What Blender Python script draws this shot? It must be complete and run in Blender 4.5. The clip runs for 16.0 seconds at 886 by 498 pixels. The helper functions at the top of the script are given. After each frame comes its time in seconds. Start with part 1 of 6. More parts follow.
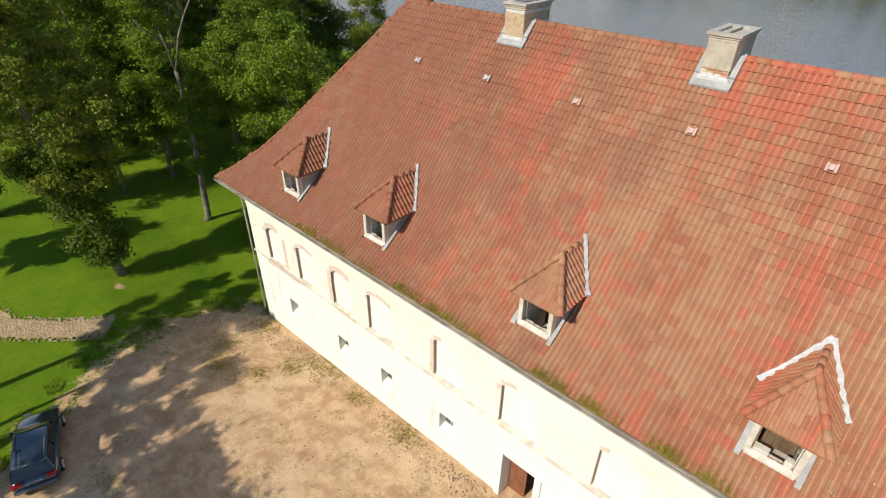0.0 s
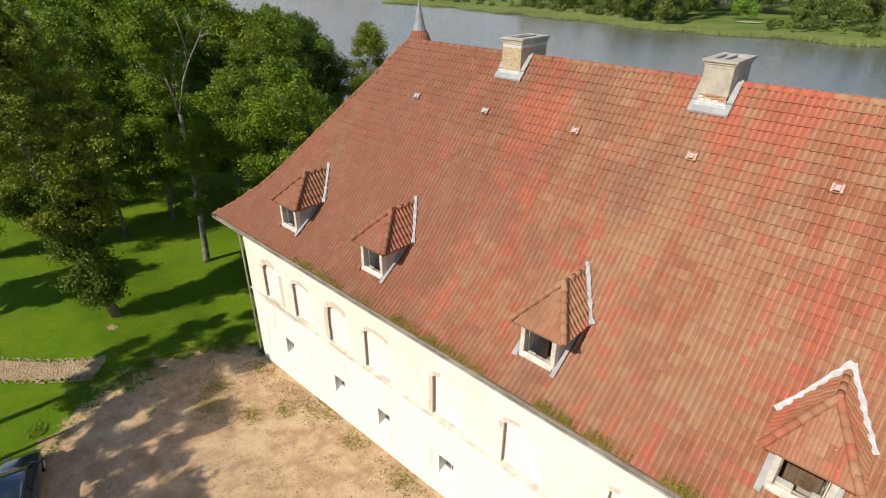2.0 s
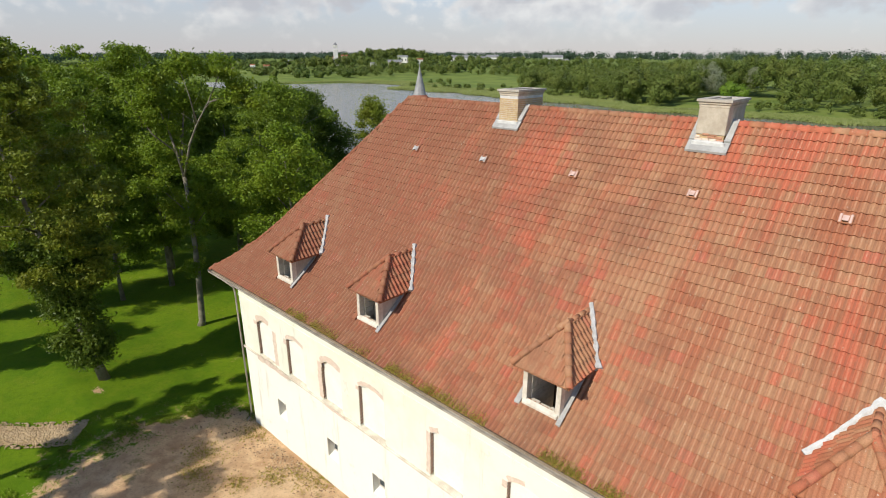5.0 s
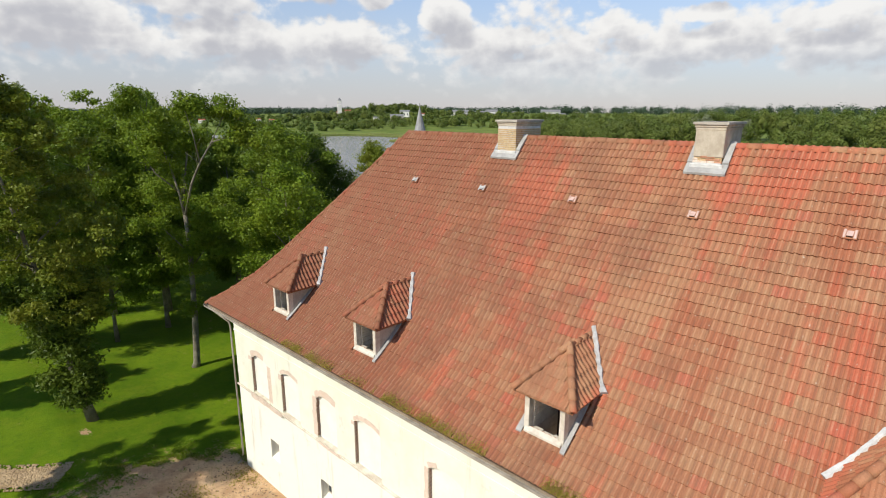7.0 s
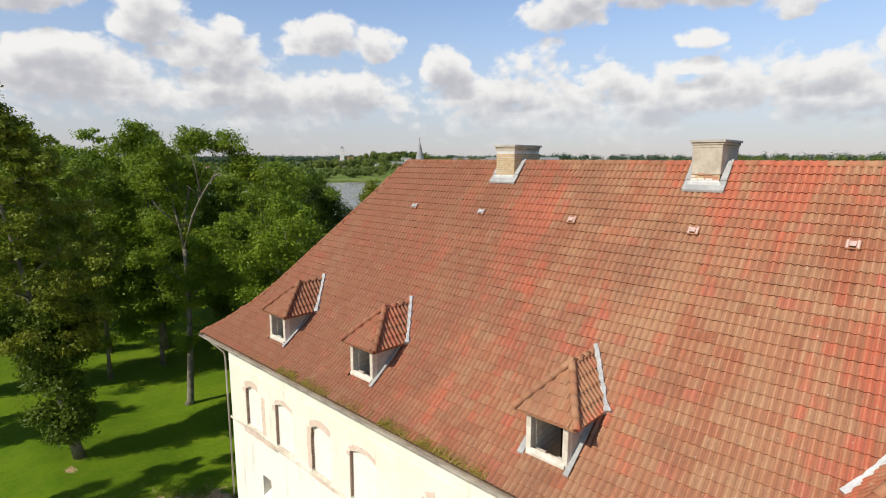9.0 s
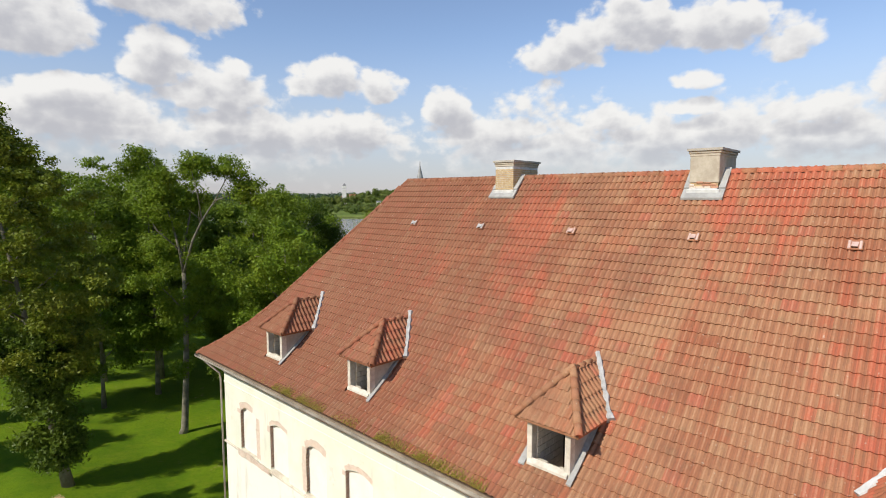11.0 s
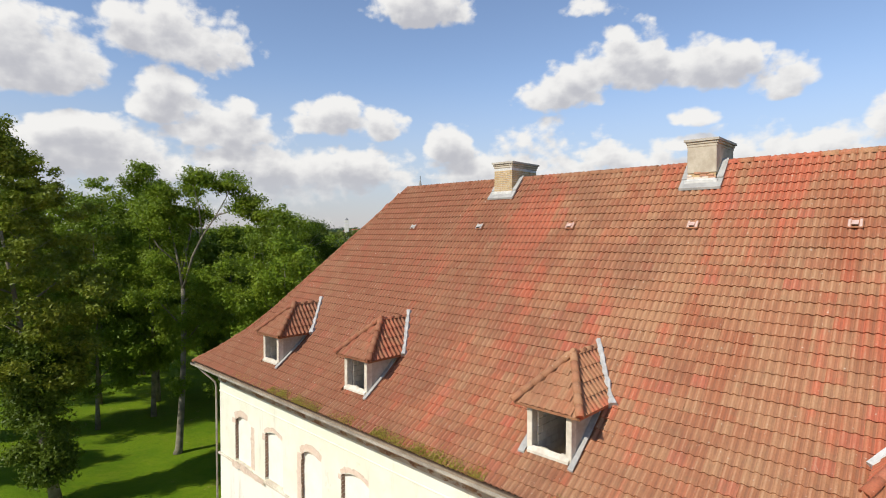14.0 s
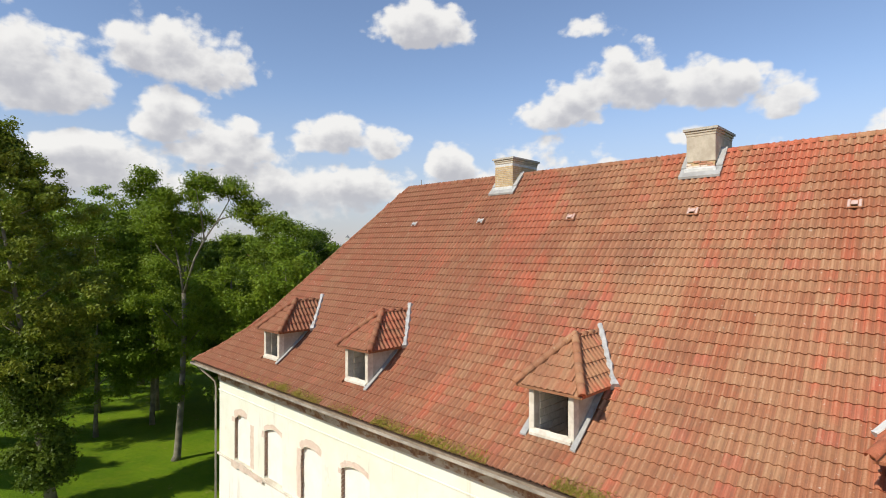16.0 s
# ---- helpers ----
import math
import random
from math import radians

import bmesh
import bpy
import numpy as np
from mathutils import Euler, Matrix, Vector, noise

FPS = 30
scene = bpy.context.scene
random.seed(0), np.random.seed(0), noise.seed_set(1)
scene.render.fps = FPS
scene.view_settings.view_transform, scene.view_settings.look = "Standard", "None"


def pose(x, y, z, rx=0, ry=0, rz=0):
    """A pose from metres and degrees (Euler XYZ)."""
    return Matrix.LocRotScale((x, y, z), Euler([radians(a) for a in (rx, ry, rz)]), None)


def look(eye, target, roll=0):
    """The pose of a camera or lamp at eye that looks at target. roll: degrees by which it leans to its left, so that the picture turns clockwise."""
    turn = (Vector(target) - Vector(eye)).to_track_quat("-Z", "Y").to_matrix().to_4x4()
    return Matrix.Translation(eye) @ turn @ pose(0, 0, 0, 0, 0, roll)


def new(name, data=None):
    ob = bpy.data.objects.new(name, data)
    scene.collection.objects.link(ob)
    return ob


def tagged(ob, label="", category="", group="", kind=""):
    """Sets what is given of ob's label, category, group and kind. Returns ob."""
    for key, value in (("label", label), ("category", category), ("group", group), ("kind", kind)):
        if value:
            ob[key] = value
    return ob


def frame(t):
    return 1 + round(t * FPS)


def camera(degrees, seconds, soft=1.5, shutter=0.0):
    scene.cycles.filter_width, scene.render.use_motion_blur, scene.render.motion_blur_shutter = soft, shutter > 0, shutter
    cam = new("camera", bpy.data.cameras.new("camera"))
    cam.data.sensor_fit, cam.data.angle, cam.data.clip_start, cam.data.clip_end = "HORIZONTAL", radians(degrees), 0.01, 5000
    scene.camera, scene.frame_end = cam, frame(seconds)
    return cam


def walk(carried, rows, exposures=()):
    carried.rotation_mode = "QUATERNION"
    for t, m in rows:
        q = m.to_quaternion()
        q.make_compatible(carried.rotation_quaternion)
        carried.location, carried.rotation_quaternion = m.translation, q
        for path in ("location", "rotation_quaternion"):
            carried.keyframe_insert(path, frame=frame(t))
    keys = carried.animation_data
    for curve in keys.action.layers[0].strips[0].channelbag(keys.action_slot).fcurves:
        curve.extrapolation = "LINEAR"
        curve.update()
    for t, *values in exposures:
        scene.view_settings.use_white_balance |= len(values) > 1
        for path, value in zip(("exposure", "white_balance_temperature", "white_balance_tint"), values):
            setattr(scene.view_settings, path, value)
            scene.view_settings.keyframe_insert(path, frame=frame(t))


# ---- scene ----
cam = camera(79.3, 16.0, soft=1.05)
PATH = [
    (0, (25.422, -11.651, 21.536), (24.2922, -10.4213, 20.4362), 0.80),
    (0.5, (25.434, -11.637, 21.315), (24.2861, -10.3897, 20.2553), 0.71),
    (1, (25.448, -11.617, 21.106), (24.2828, -10.3527, 20.0850), 0.63),
    (1.5, (25.465, -11.592, 20.902), (24.2818, -10.3126, 19.9206), 0.56),
    (2, (25.482, -11.566, 20.699), (24.2826, -10.2712, 19.7583), 0.49),
    (2.5, (25.501, -11.539, 20.495), (24.2849, -10.2300, 19.5956), 0.44),
    (3, (25.520, -11.513, 20.288), (24.2883, -10.1902, 19.4307), 0.38),
    (3.5, (25.539, -11.489, 20.077), (24.2927, -10.1525, 19.2628), 0.34),
    (4, (25.559, -11.466, 19.861), (24.2977, -10.1176, 19.0912), 0.30),
    (6.5, (25.649, -11.390, 18.730), (24.3300, -9.9894, 18.1870), 0.18),
    (7, (25.666, -11.380, 18.499), (24.3378, -9.9717, 18.0001), 0.17),
    (7.5, (25.682, -11.372, 18.267), (24.3460, -9.9557, 17.8122), 0.16),
    (8, (25.699, -11.363, 18.035), (24.3548, -9.9409, 17.6235), 0.16),
    (8.5, (25.714, -11.355, 17.804), (24.3642, -9.9267, 17.4339), 0.15),
    (9, (25.730, -11.346, 17.574), (24.3742, -9.9128, 17.2434), 0.15),
    (11.5, (25.809, -11.282, 16.426), (24.4343, -9.8366, 16.2601), 0.13),
    (12, (25.824, -11.266, 16.194), (24.4479, -9.8202, 16.0532), 0.12),
    (12.5, (25.840, -11.250, 15.960), (24.4617, -9.8043, 15.8418), 0.12),
    (13, (25.855, -11.235, 15.724), (24.4756, -9.7899, 15.6258), 0.11),
    (13.5, (25.870, -11.222, 15.485), (24.4891, -9.7783, 15.4057), 0.11),
    (14, (25.884, -11.214, 15.245), (24.5019, -9.7710, 15.1824), 0.10),
    (14.5, (25.896, -11.213, 15.004), (24.5136, -9.7700, 14.9578), 0.10),
    (15, (25.907, -11.220, 14.765), (24.5236, -9.7777, 14.7344), 0.10),
    (15.5, (25.916, -11.239, 14.530), (24.5312, -9.7970, 14.5160), 0.10),
    (16, (25.922, -11.274, 14.304), (24.5358, -9.8310, 14.3078), 0.11),
]
walk(cam, [(t, look(eye, target, roll)) for t, eye, target, roll in PATH])

# ---------- world, sun ----------
SUN_AZ, SUN_EL = 184.0, 41.5     # where the sun stands, degrees clockwise from +y, and its height


def world_sky():
    w = bpy.data.worlds.new("sky")
    scene.world = w
    w.use_nodes = True
    nt = w.node_tree
    nt.nodes.clear()
    N, L = nt.nodes, nt.links
    out = N.new("ShaderNodeOutputWorld")
    bg = N.new("ShaderNodeBackground")
    L.new(bg.outputs[0], out.inputs[0])
    sky = N.new("ShaderNodeTexSky")
    sky.sky_type = 'NISHITA'
    sky.sun_disc = False
    sky.sun_elevation = radians(SUN_EL)
    sky.sun_rotation = radians(SUN_AZ)
    sky.air_density, sky.dust_density, sky.ozone_density = 1.0, 0.05, 2.0
    grp = cloud_group()
    tc = N.new("ShaderNodeTexCoord")
    sep = N.new("ShaderNodeSeparateXYZ")
    L.new(tc.outputs["Generated"], sep.inputs[0])

    def math_node(op, a, b=None):
        n = N.new("ShaderNodeMath")
        n.operation = op
        for i, v in enumerate((a, b)):
            if v is None:
                continue
            if isinstance(v, (int, float)):
                n.inputs[i].default_value = v
            else:
                L.new(v, n.inputs[i])
        return n.outputs[0]
    az = math_node('MULTIPLY', math_node('ARCTAN2', sep.outputs[0], sep.outputs[1]), 180 / math.pi)
    el = math_node('MULTIPLY', math_node('ARCSINE', sep.outputs[2]), 180 / math.pi)
    d1 = N.new("ShaderNodeGroup")
    d1.node_tree = grp
    L.new(az, d1.inputs[0]), L.new(el, d1.inputs[1])
    d2 = N.new("ShaderNodeGroup")
    d2.node_tree = grp
    L.new(math_node('ADD', az, -0.5), d2.inputs[0]), L.new(math_node('ADD', el, 1.5), d2.inputs[1])
    cover = N.new("ShaderNodeMapRange")
    cover.interpolation_type = 'SMOOTHSTEP'
    cover.inputs[1].default_value, cover.inputs[2].default_value = -0.02, 0.46
    L.new(d1.outputs[0], cover.inputs[0])
    shade = N.new("ShaderNodeMapRange")
    shade.interpolation_type = 'SMOOTHSTEP'
    shade.inputs[1].default_value, shade.inputs[2].default_value = -0.1, 1.15
    L.new(d2.outputs[0], shade.inputs[0])
    ramp = N.new("ShaderNodeMix")
    ramp.data_type = 'RGBA'
    ramp.inputs[6].default_value = (0.915, 0.90, 0.875, 1)
    ramp.inputs[7].default_value = (0.53, 0.53, 0.565, 1)
    L.new(shade.outputs[0], ramp.inputs[0])
    skyc = N.new("ShaderNodeVectorMath")
    skyc.operation = 'SCALE'
    L.new(sky.outputs[0], skyc.inputs[0])
    skyc.inputs[3].default_value = 0.148
    tint = N.new("ShaderNodeVectorMath")
    tint.operation = 'MULTIPLY'
    tint.inputs[1].default_value = (1.06, 1.0, 1.02)
    L.new(skyc.outputs[0], tint.inputs[0])
    # thin haze low over the horizon
    haze = N.new("ShaderNodeMapRange")
    haze.interpolation_type = 'SMOOTHSTEP'
    haze.inputs[1].default_value, haze.inputs[2].default_value = 17.0, -1.0
    haze.inputs[3].default_value, haze.inputs[4].default_value = 0.0, 0.85
    L.new(el, haze.inputs[0])
    hz = N.new("ShaderNodeMix")
    hz.data_type = 'RGBA'
    hz.inputs[7].default_value = (0.435, 0.445, 0.515, 1)
    L.new(haze.outputs[0], hz.inputs[0]), L.new(tint.outputs[0], hz.inputs[6])
    mix = N.new("ShaderNodeMix")
    mix.data_type = 'RGBA'
    fade = N.new("ShaderNodeMapRange")
    fade.interpolation_type = 'SMOOTHSTEP'
    fade.inputs[1].default_value, fade.inputs[2].default_value = 0.0, 6.5
    fade.inputs[3].default_value, fade.inputs[4].default_value = 0.15, 0.96
    L.new(el, fade.inputs[0])
    L.new(math_node('MULTIPLY', cover.outputs[0], fade.outputs[0]), mix.inputs[0])
    L.new(hz.outputs[2], mix.inputs[6]), L.new(ramp.outputs[2], mix.inputs[7])
    L.new(mix.outputs[2], bg.inputs[0])
    bg.inputs[1].default_value = 1.0


def cloud_group():
    """Density of cumulus cloud over azimuth and height in degrees."""
    g = bpy.data.node_groups.new("cumulus", "ShaderNodeTree")
    g.interface.new_socket("az", in_out='INPUT', socket_type='NodeSocketFloat')
    g.interface.new_socket("el", in_out='INPUT', socket_type='NodeSocketFloat')
    g.interface.new_socket("density", in_out='OUTPUT', socket_type='NodeSocketFloat')
    N, L = g.nodes, g.links
    gi, go = N.new("NodeGroupInput"), N.new("NodeGroupOutput")

    def m(op, a, b=None):
        n = N.new("ShaderNodeMath")
        n.operation = op
        for i, v in enumerate((a, b)):
            if v is None:
                continue
            if isinstance(v, (int, float)):
                n.inputs[i].default_value = v
            else:
                L.new(v, n.inputs[i])
        return n.outputs[0]

    def fbm(scale, detail, sx, sy, off):
        c = N.new("ShaderNodeCombineXYZ")
        L.new(m('MULTIPLY', gi.outputs[0], sx), c.inputs[0])
        L.new(m('MULTIPLY', gi.outputs[1], sy), c.inputs[1])
        c.inputs[2].default_value = off
        t = N.new("ShaderNodeTexNoise")
        t.inputs["Scale"].default_value, t.inputs["Detail"].default_value = scale, detail
        t.inputs["Roughness"].default_value = 0.52
        L.new(c.outputs[0], t.inputs["Vector"])
        return t.outputs["Fac"]

    def heads(scale, off):
        """Round cauliflower heads."""
        c = N.new("ShaderNodeCombineXYZ")
        wob = m('MULTIPLY', m('SUBTRACT', fbm(1.0, 3.0, 0.5, 0.6, off + 40.0), 0.5), 2.2)
        L.new(m('ADD', gi.outputs[0], wob), c.inputs[0])
        L.new(m('SUBTRACT', m('MULTIPLY', gi.outputs[1], 1.25), wob), c.inputs[1])
        c.inputs[2].default_value = off
        v = N.new("ShaderNodeTexVoronoi")
        v.feature = 'SMOOTH_F1'
        v.inputs["Scale"].default_value = scale
        v.inputs["Smoothness"].default_value = 0.35
        L.new(c.outputs[0], v.inputs["Vector"])
        return m('SUBTRACT', 0.45, v.outputs["Distance"])
    round_ = m('ADD', m('MULTIPLY', heads(0.30, 2.0), 0.9), m('MULTIPLY', heads(0.75, 6.0), 0.5))
    billow = m('SUBTRACT', fbm(1.0, 7.0, 0.15, 0.24, 3.1), 0.5)
    puff = m('SUBTRACT', fbm(1.0, 5.0, 0.75, 0.9, 17.0), 0.5)
    broad = m('SUBTRACT', fbm(1.0, 3.0, 0.075, 0.16, 9.0), 0.5)
    best = None
    for a, e, ra, re, *thin in CLOUDS:
        x = m('DIVIDE', m('SUBTRACT', gi.outputs[0], a), ra)
        dy = m('SUBTRACT', gi.outputs[1], e)
        # flat below, heaped above
        y = m('MAXIMUM', m('DIVIDE', dy, re * 1.25), m('DIVIDE', dy, -re * 0.75))
        v = m('SUBTRACT', 1.0 - sum(thin), m('ADD', m('MULTIPLY', x, x), m('MULTIPLY', y, y)))
        best = v if best is None else m('MAXIMUM', best, v)
    best = m('MAXIMUM', best, -1.0)
    heap = m('ADD', m('MULTIPLY', best, 1.0), m('ADD', m('MULTIPLY', billow, 2.0), m('ADD', m('MULTIPLY', puff, 0.7), m('MULTIPLY', round_, 0.85))))
    # the far bank of small clouds low in the sky
    low = m('SUBTRACT', 0.62, m('MULTIPLY', m('ABSOLUTE', m('SUBTRACT', gi.outputs[1], 6.0)), 0.15))
    bank = m('ADD', m('ADD', low, m('ADD', m('MULTIPLY', puff, 0.8), m('MULTIPLY', round_, 0.7))), m('ADD', m('MULTIPLY', billow, 1.6), m('MULTIPLY', broad, 1.2)))
    # scattered heaps over the rest of the sky
    rest = m('SUBTRACT', m('MULTIPLY', broad, 4.0), 1.6)
    side = m('MINIMUM', m('MULTIPLY', m('MAXIMUM', m('SUBTRACT', m('ABSOLUTE', m('ADD', gi.outputs[0], 44.0)), 46.0), 0.0), 0.1), 1.0)
    top = m('MINIMUM', m('MULTIPLY', m('MAXIMUM', m('SUBTRACT', gi.outputs[1], 25.0), 0.0), 0.1), 1.0)
    rest = m('SUBTRACT', m('ADD', rest, m('MULTIPLY', billow, 1.8)), m('MULTIPLY', m('SUBTRACT', 1.0, m('MAXIMUM', side, top)), 3.0))
    L.new(m('MAXIMUM', m('MAXIMUM', heap, bank), rest), go.inputs[0])
    return g


CLOUDS = [(-82, 14.4, 6.5, 4.6), (-70, 17.6, 8.0, 3.6), (-71.0, 12.0, 3.6, 3.4), (-66.5, 9.6, 6.0, 2.6), (-77, 8.6, 6, 1.8), (-55.5, 11.2, 4.6, 2.4),
          (-50.5, 10.9, 3.4, 2.0), (-42.7, 8.7, 3.4, 2.2), (-46.0, 22.2, 6.0, 2.4), (-29.0, 21.6, 4.5, 1.5, 0.45), (-31.5, 14.0, 5.5, 2.4), (-25.0, 16.6, 5.2, 3.5),
          (-17.5, 15.2, 5.5, 2.8), (-11.0, 13.4, 3.6, 2.4, 0.15), (-19.0, 10.8, 3.0, 1.2, 0.1), (-18.7, 8.4, 3.2, 1.1, 0.1), (-26.4, 7.6, 3.6, 1.7),
          (-10, 7.6, 4.5, 1.6), (-3.5, 9.4, 2.6, 2.2), (-36, 6.8, 5, 1.5), (-80, 6.6, 9, 2.6), (-64, 6.2, 8, 2.4), (-52, 6.4, 6, 2.0), (-22, 5.2, 8, 1.5),
          (-8, 5.2, 8, 1.5), (-24, 29, 12, 3), (-72, 30, 10, 4)]
world_sky()
sun = new("sun", bpy.data.lights.new("sun", 'SUN'))
sun.data.energy, sun.data.angle, sun.data.color = 4.9, radians(0.55), (1.0, 0.945, 0.835)
sa, se = radians(SUN_AZ), radians(SUN_EL)
SUN_DIR = Vector((math.sin(sa) * math.cos(se), math.cos(sa) * math.cos(se), math.sin(se)))
sun.matrix_world = look((20, -40, 60), Vector((20, -40, 60)) - SUN_DIR)

# ---------- materials ----------


class Nodes:
    """A small helper to write node materials."""

    def __init__(self, name, rough=0.8, spec=0.3, metal=0.0):
        self.mat = bpy.data.materials.new(name)
        self.mat.use_nodes = True
        self.nt = self.mat.node_tree
        self.N, self.L = self.nt.nodes, self.nt.links
        self.bsdf = self.N["Principled BSDF"]
        self.bsdf.inputs["Roughness"].default_value = rough
        self.bsdf.inputs["Specular IOR Level"].default_value = spec
        self.bsdf.inputs["Metallic"].default_value = metal
        geo = self.N.new("ShaderNodeNewGeometry")
        self.pos, self.island, self.normal = geo.outputs["Position"], geo.outputs["Random Per Island"], geo.outputs["Normal"]
        self.rand = self.N.new("ShaderNodeObjectInfo").outputs["Random"]
        self.local = self.N.new("ShaderNodeTexCoord").outputs["Object"]

    def val(self, sock, v):
        if isinstance(v, (int, float)):
            sock.default_value = v
        elif isinstance(v, tuple):
            sock.default_value = v if len(v) == 4 else (*v, 1)
        else:
            self.L.new(v, sock)

    def m(self, op, a, b=0.0, clamp=False):
        n = self.N.new("ShaderNodeMath")
        n.operation, n.use_clamp = op, clamp
        self.val(n.inputs[0], a), self.val(n.inputs[1], b)
        return n.outputs[0]

    def noise(self, scale, detail=4, rough=0.6, vec=None, stretch=None):
        v = vec if vec is not None else self.pos
        if stretch:
            mp = self.N.new("ShaderNodeMapping")
            self.L.new(v, mp.inputs[0])
            mp.inputs["Scale"].default_value = stretch
            v = mp.outputs[0]
        t = self.N.new("ShaderNodeTexNoise")
        t.inputs["Scale"].default_value, t.inputs["Detail"].default_value, t.inputs["Roughness"].default_value = scale, detail, rough
        self.L.new(v, t.inputs["Vector"])
        return t.outputs["Fac"]

    def ramp(self, fac, lo, hi, a=0.0, b=1.0):
        n = self.N.new("ShaderNodeMapRange")
        n.interpolation_type = 'SMOOTHSTEP'
        self.val(n.inputs[0], fac)
        for i, v in ((1, lo), (2, hi), (3, a), (4, b)):
            n.inputs[i].default_value = v
        return n.outputs[0]

    def mix(self, fac, a, b, kind='MIX'):
        n = self.N.new("ShaderNodeMix")
        n.data_type, n.blend_type = 'RGBA', kind
        self.val(n.inputs[0], fac), self.val(n.inputs[6], a), self.val(n.inputs[7], b)
        return n.outputs[2]

    def attr(self, name):
        n = self.N.new("ShaderNodeAttribute")
        n.attribute_name = name
        return n.outputs["Fac"]

    def color(self, c):
        self.val(self.bsdf.inputs["Base Color"], c)
        return self

    def rough(self, r):
        self.val(self.bsdf.inputs["Roughness"], r)
        return self

    def bump(self, height, strength=0.3, dist=0.02):
        b = self.N.new("ShaderNodeBump")
        b.inputs["Strength"].default_value, b.inputs["Distance"].default_value = strength, dist
        self.L.new(height, b.inputs["Height"])
        self.L.new(b.outputs[0], self.bsdf.inputs["Normal"])
        return self


def mat_tiles(name="clay_tile", pans=False):
    """Old clay tiles: each fired a little differently, worn rolls and grimy pans coloured with the relief's light and
    shade, patched with newer red ones.
    """
    k = Nodes(name, 0.75, 0.2)
    rnd = k.m('FRACT', k.m('ADD', k.rand, k.island))
    rnd2 = k.m('FRACT', k.m('MULTIPLY', rnd, 17.31))
    rnd3 = k.m('FRACT', k.m('MULTIPLY', rnd, 53.7))
    big = k.noise(0.30, 3, 0.55, stretch=(1.0, 0.5, 0.5))
    streak = k.noise(1.3, 3, 0.6, stretch=(1.0, 0.09, 0.09))
    base = k.mix(rnd2, (0.391, 0.145, 0.073), (0.323, 0.114, 0.057))
    along = k.N.new("ShaderNodeSeparateXYZ")
    k.L.new(k.pos, along.inputs[0])

    def spot(cx, cy, rx, ry):
        """A soft round field on the slope, one in its middle."""
        u = k.m('DIVIDE', k.m('SUBTRACT', along.outputs[0], cx), rx)
        v = k.m('DIVIDE', k.m('SUBTRACT', along.outputs[1], cy), ry)
        return k.m('MAXIMUM', k.m('SUBTRACT', 1.0, k.m('ADD', k.m('MULTIPLY', u, u), k.m('MULTIPLY', v, v))), 0.0)
    open_end = k.m('MULTIPLY', k.m('SUBTRACT', along.outputs[0], 17.5), 0.013)
    # lime washed down from the rendered stack
    wash = k.m('ADD', spot(20.0, 4.2, 0.75, 2.6), k.m('MULTIPLY', spot(19.6, 1.8, 0.9, 2.6), 0.6))
    pale = k.ramp(k.m('ADD', k.m('ADD', k.m('ADD', open_end, k.noise(1.0, 3, 0.6, stretch=(1.0, 0.14, 0.14))), k.m('MULTIPLY', k.noise(0.23, 2), 0.8)), k.m('ADD', k.m('MULTIPLY', rnd3, 0.30), k.m('MULTIPLY', wash, 0.46))), 0.82, 1.20)
    base = k.mix(k.m('MULTIPLY', pale, k.ramp(rnd2, 0.1, 0.9, 0.45, 0.85)), base, (0.438, 0.241, 0.128))
    fields = k.m('ADD', k.m('ADD', spot(9.6, 3.9, 2.0, 1.2), spot(14.2, 6.0, 2.2, 1.6)), k.m('ADD', spot(22.4, 5.8, 1.3, 2.4), k.m('ADD', k.m('MULTIPLY', spot(13.0, 3.4, 1.2, 0.8), 0.4), k.m('ADD', spot(24.6, 3.4, 1.6, 2.2), spot(21.5, 7.2, 4.5, 1.3)))))
    red = k.ramp(k.m('ADD', k.m('ADD', k.m('ADD', streak, k.m('MULTIPLY', fields, 0.17)), k.m('MULTIPLY', big, 0.62)), k.m('MULTIPLY', rnd, 0.20)), 0.95, 1.15)
    base = k.mix(k.m('MULTIPLY', red, 0.78), base, (0.520, 0.128, 0.068))
    base = k.mix(k.m('MULTIPLY', k.ramp(rnd3, 0.955, 0.965), 0.6), base, (0.475, 0.120, 0.075))
    # the end under the trees has weathered browner
    sep = k.N.new("ShaderNodeSeparateXYZ")
    k.L.new(k.pos, sep.inputs[0])
    under = k.m('MULTIPLY', k.m('SUBTRACT', 19.0, sep.outputs[0]), 0.025)
    brown = k.ramp(k.m('ADD', k.noise(0.45, 4, 0.65), under), 0.43, 0.72)
    base = k.mix(k.m('MULTIPLY', brown, 0.62), base, (0.222, 0.092, 0.052))
    lich = k.ramp(k.noise(4.0, 5, 0.7), 0.50, 0.70)
    base = k.mix(k.m('MULTIPLY', lich, 0.34), base, (0.26, 0.18, 0.10))
    # roll shading painted by wave phase: darker grimy pans, lighter worn crowns
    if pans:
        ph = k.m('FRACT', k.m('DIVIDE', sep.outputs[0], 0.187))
        grime_shade = k.ramp(k.m('ABSOLUTE', k.m('SUBTRACT', ph, 0.79)), 0.07, 0.20, 1.0, 0.0)
        grime_shade = k.m('MULTIPLY', grime_shade, k.ramp(k.noise(3.0, 4, 0.7), 0.25, 0.6, 0.40, 0.90))
        base = k.mix(k.m('MULTIPLY', grime_shade, 0.62), base, (0.150, 0.066, 0.040))
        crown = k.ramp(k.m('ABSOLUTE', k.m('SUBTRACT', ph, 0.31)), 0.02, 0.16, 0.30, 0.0)
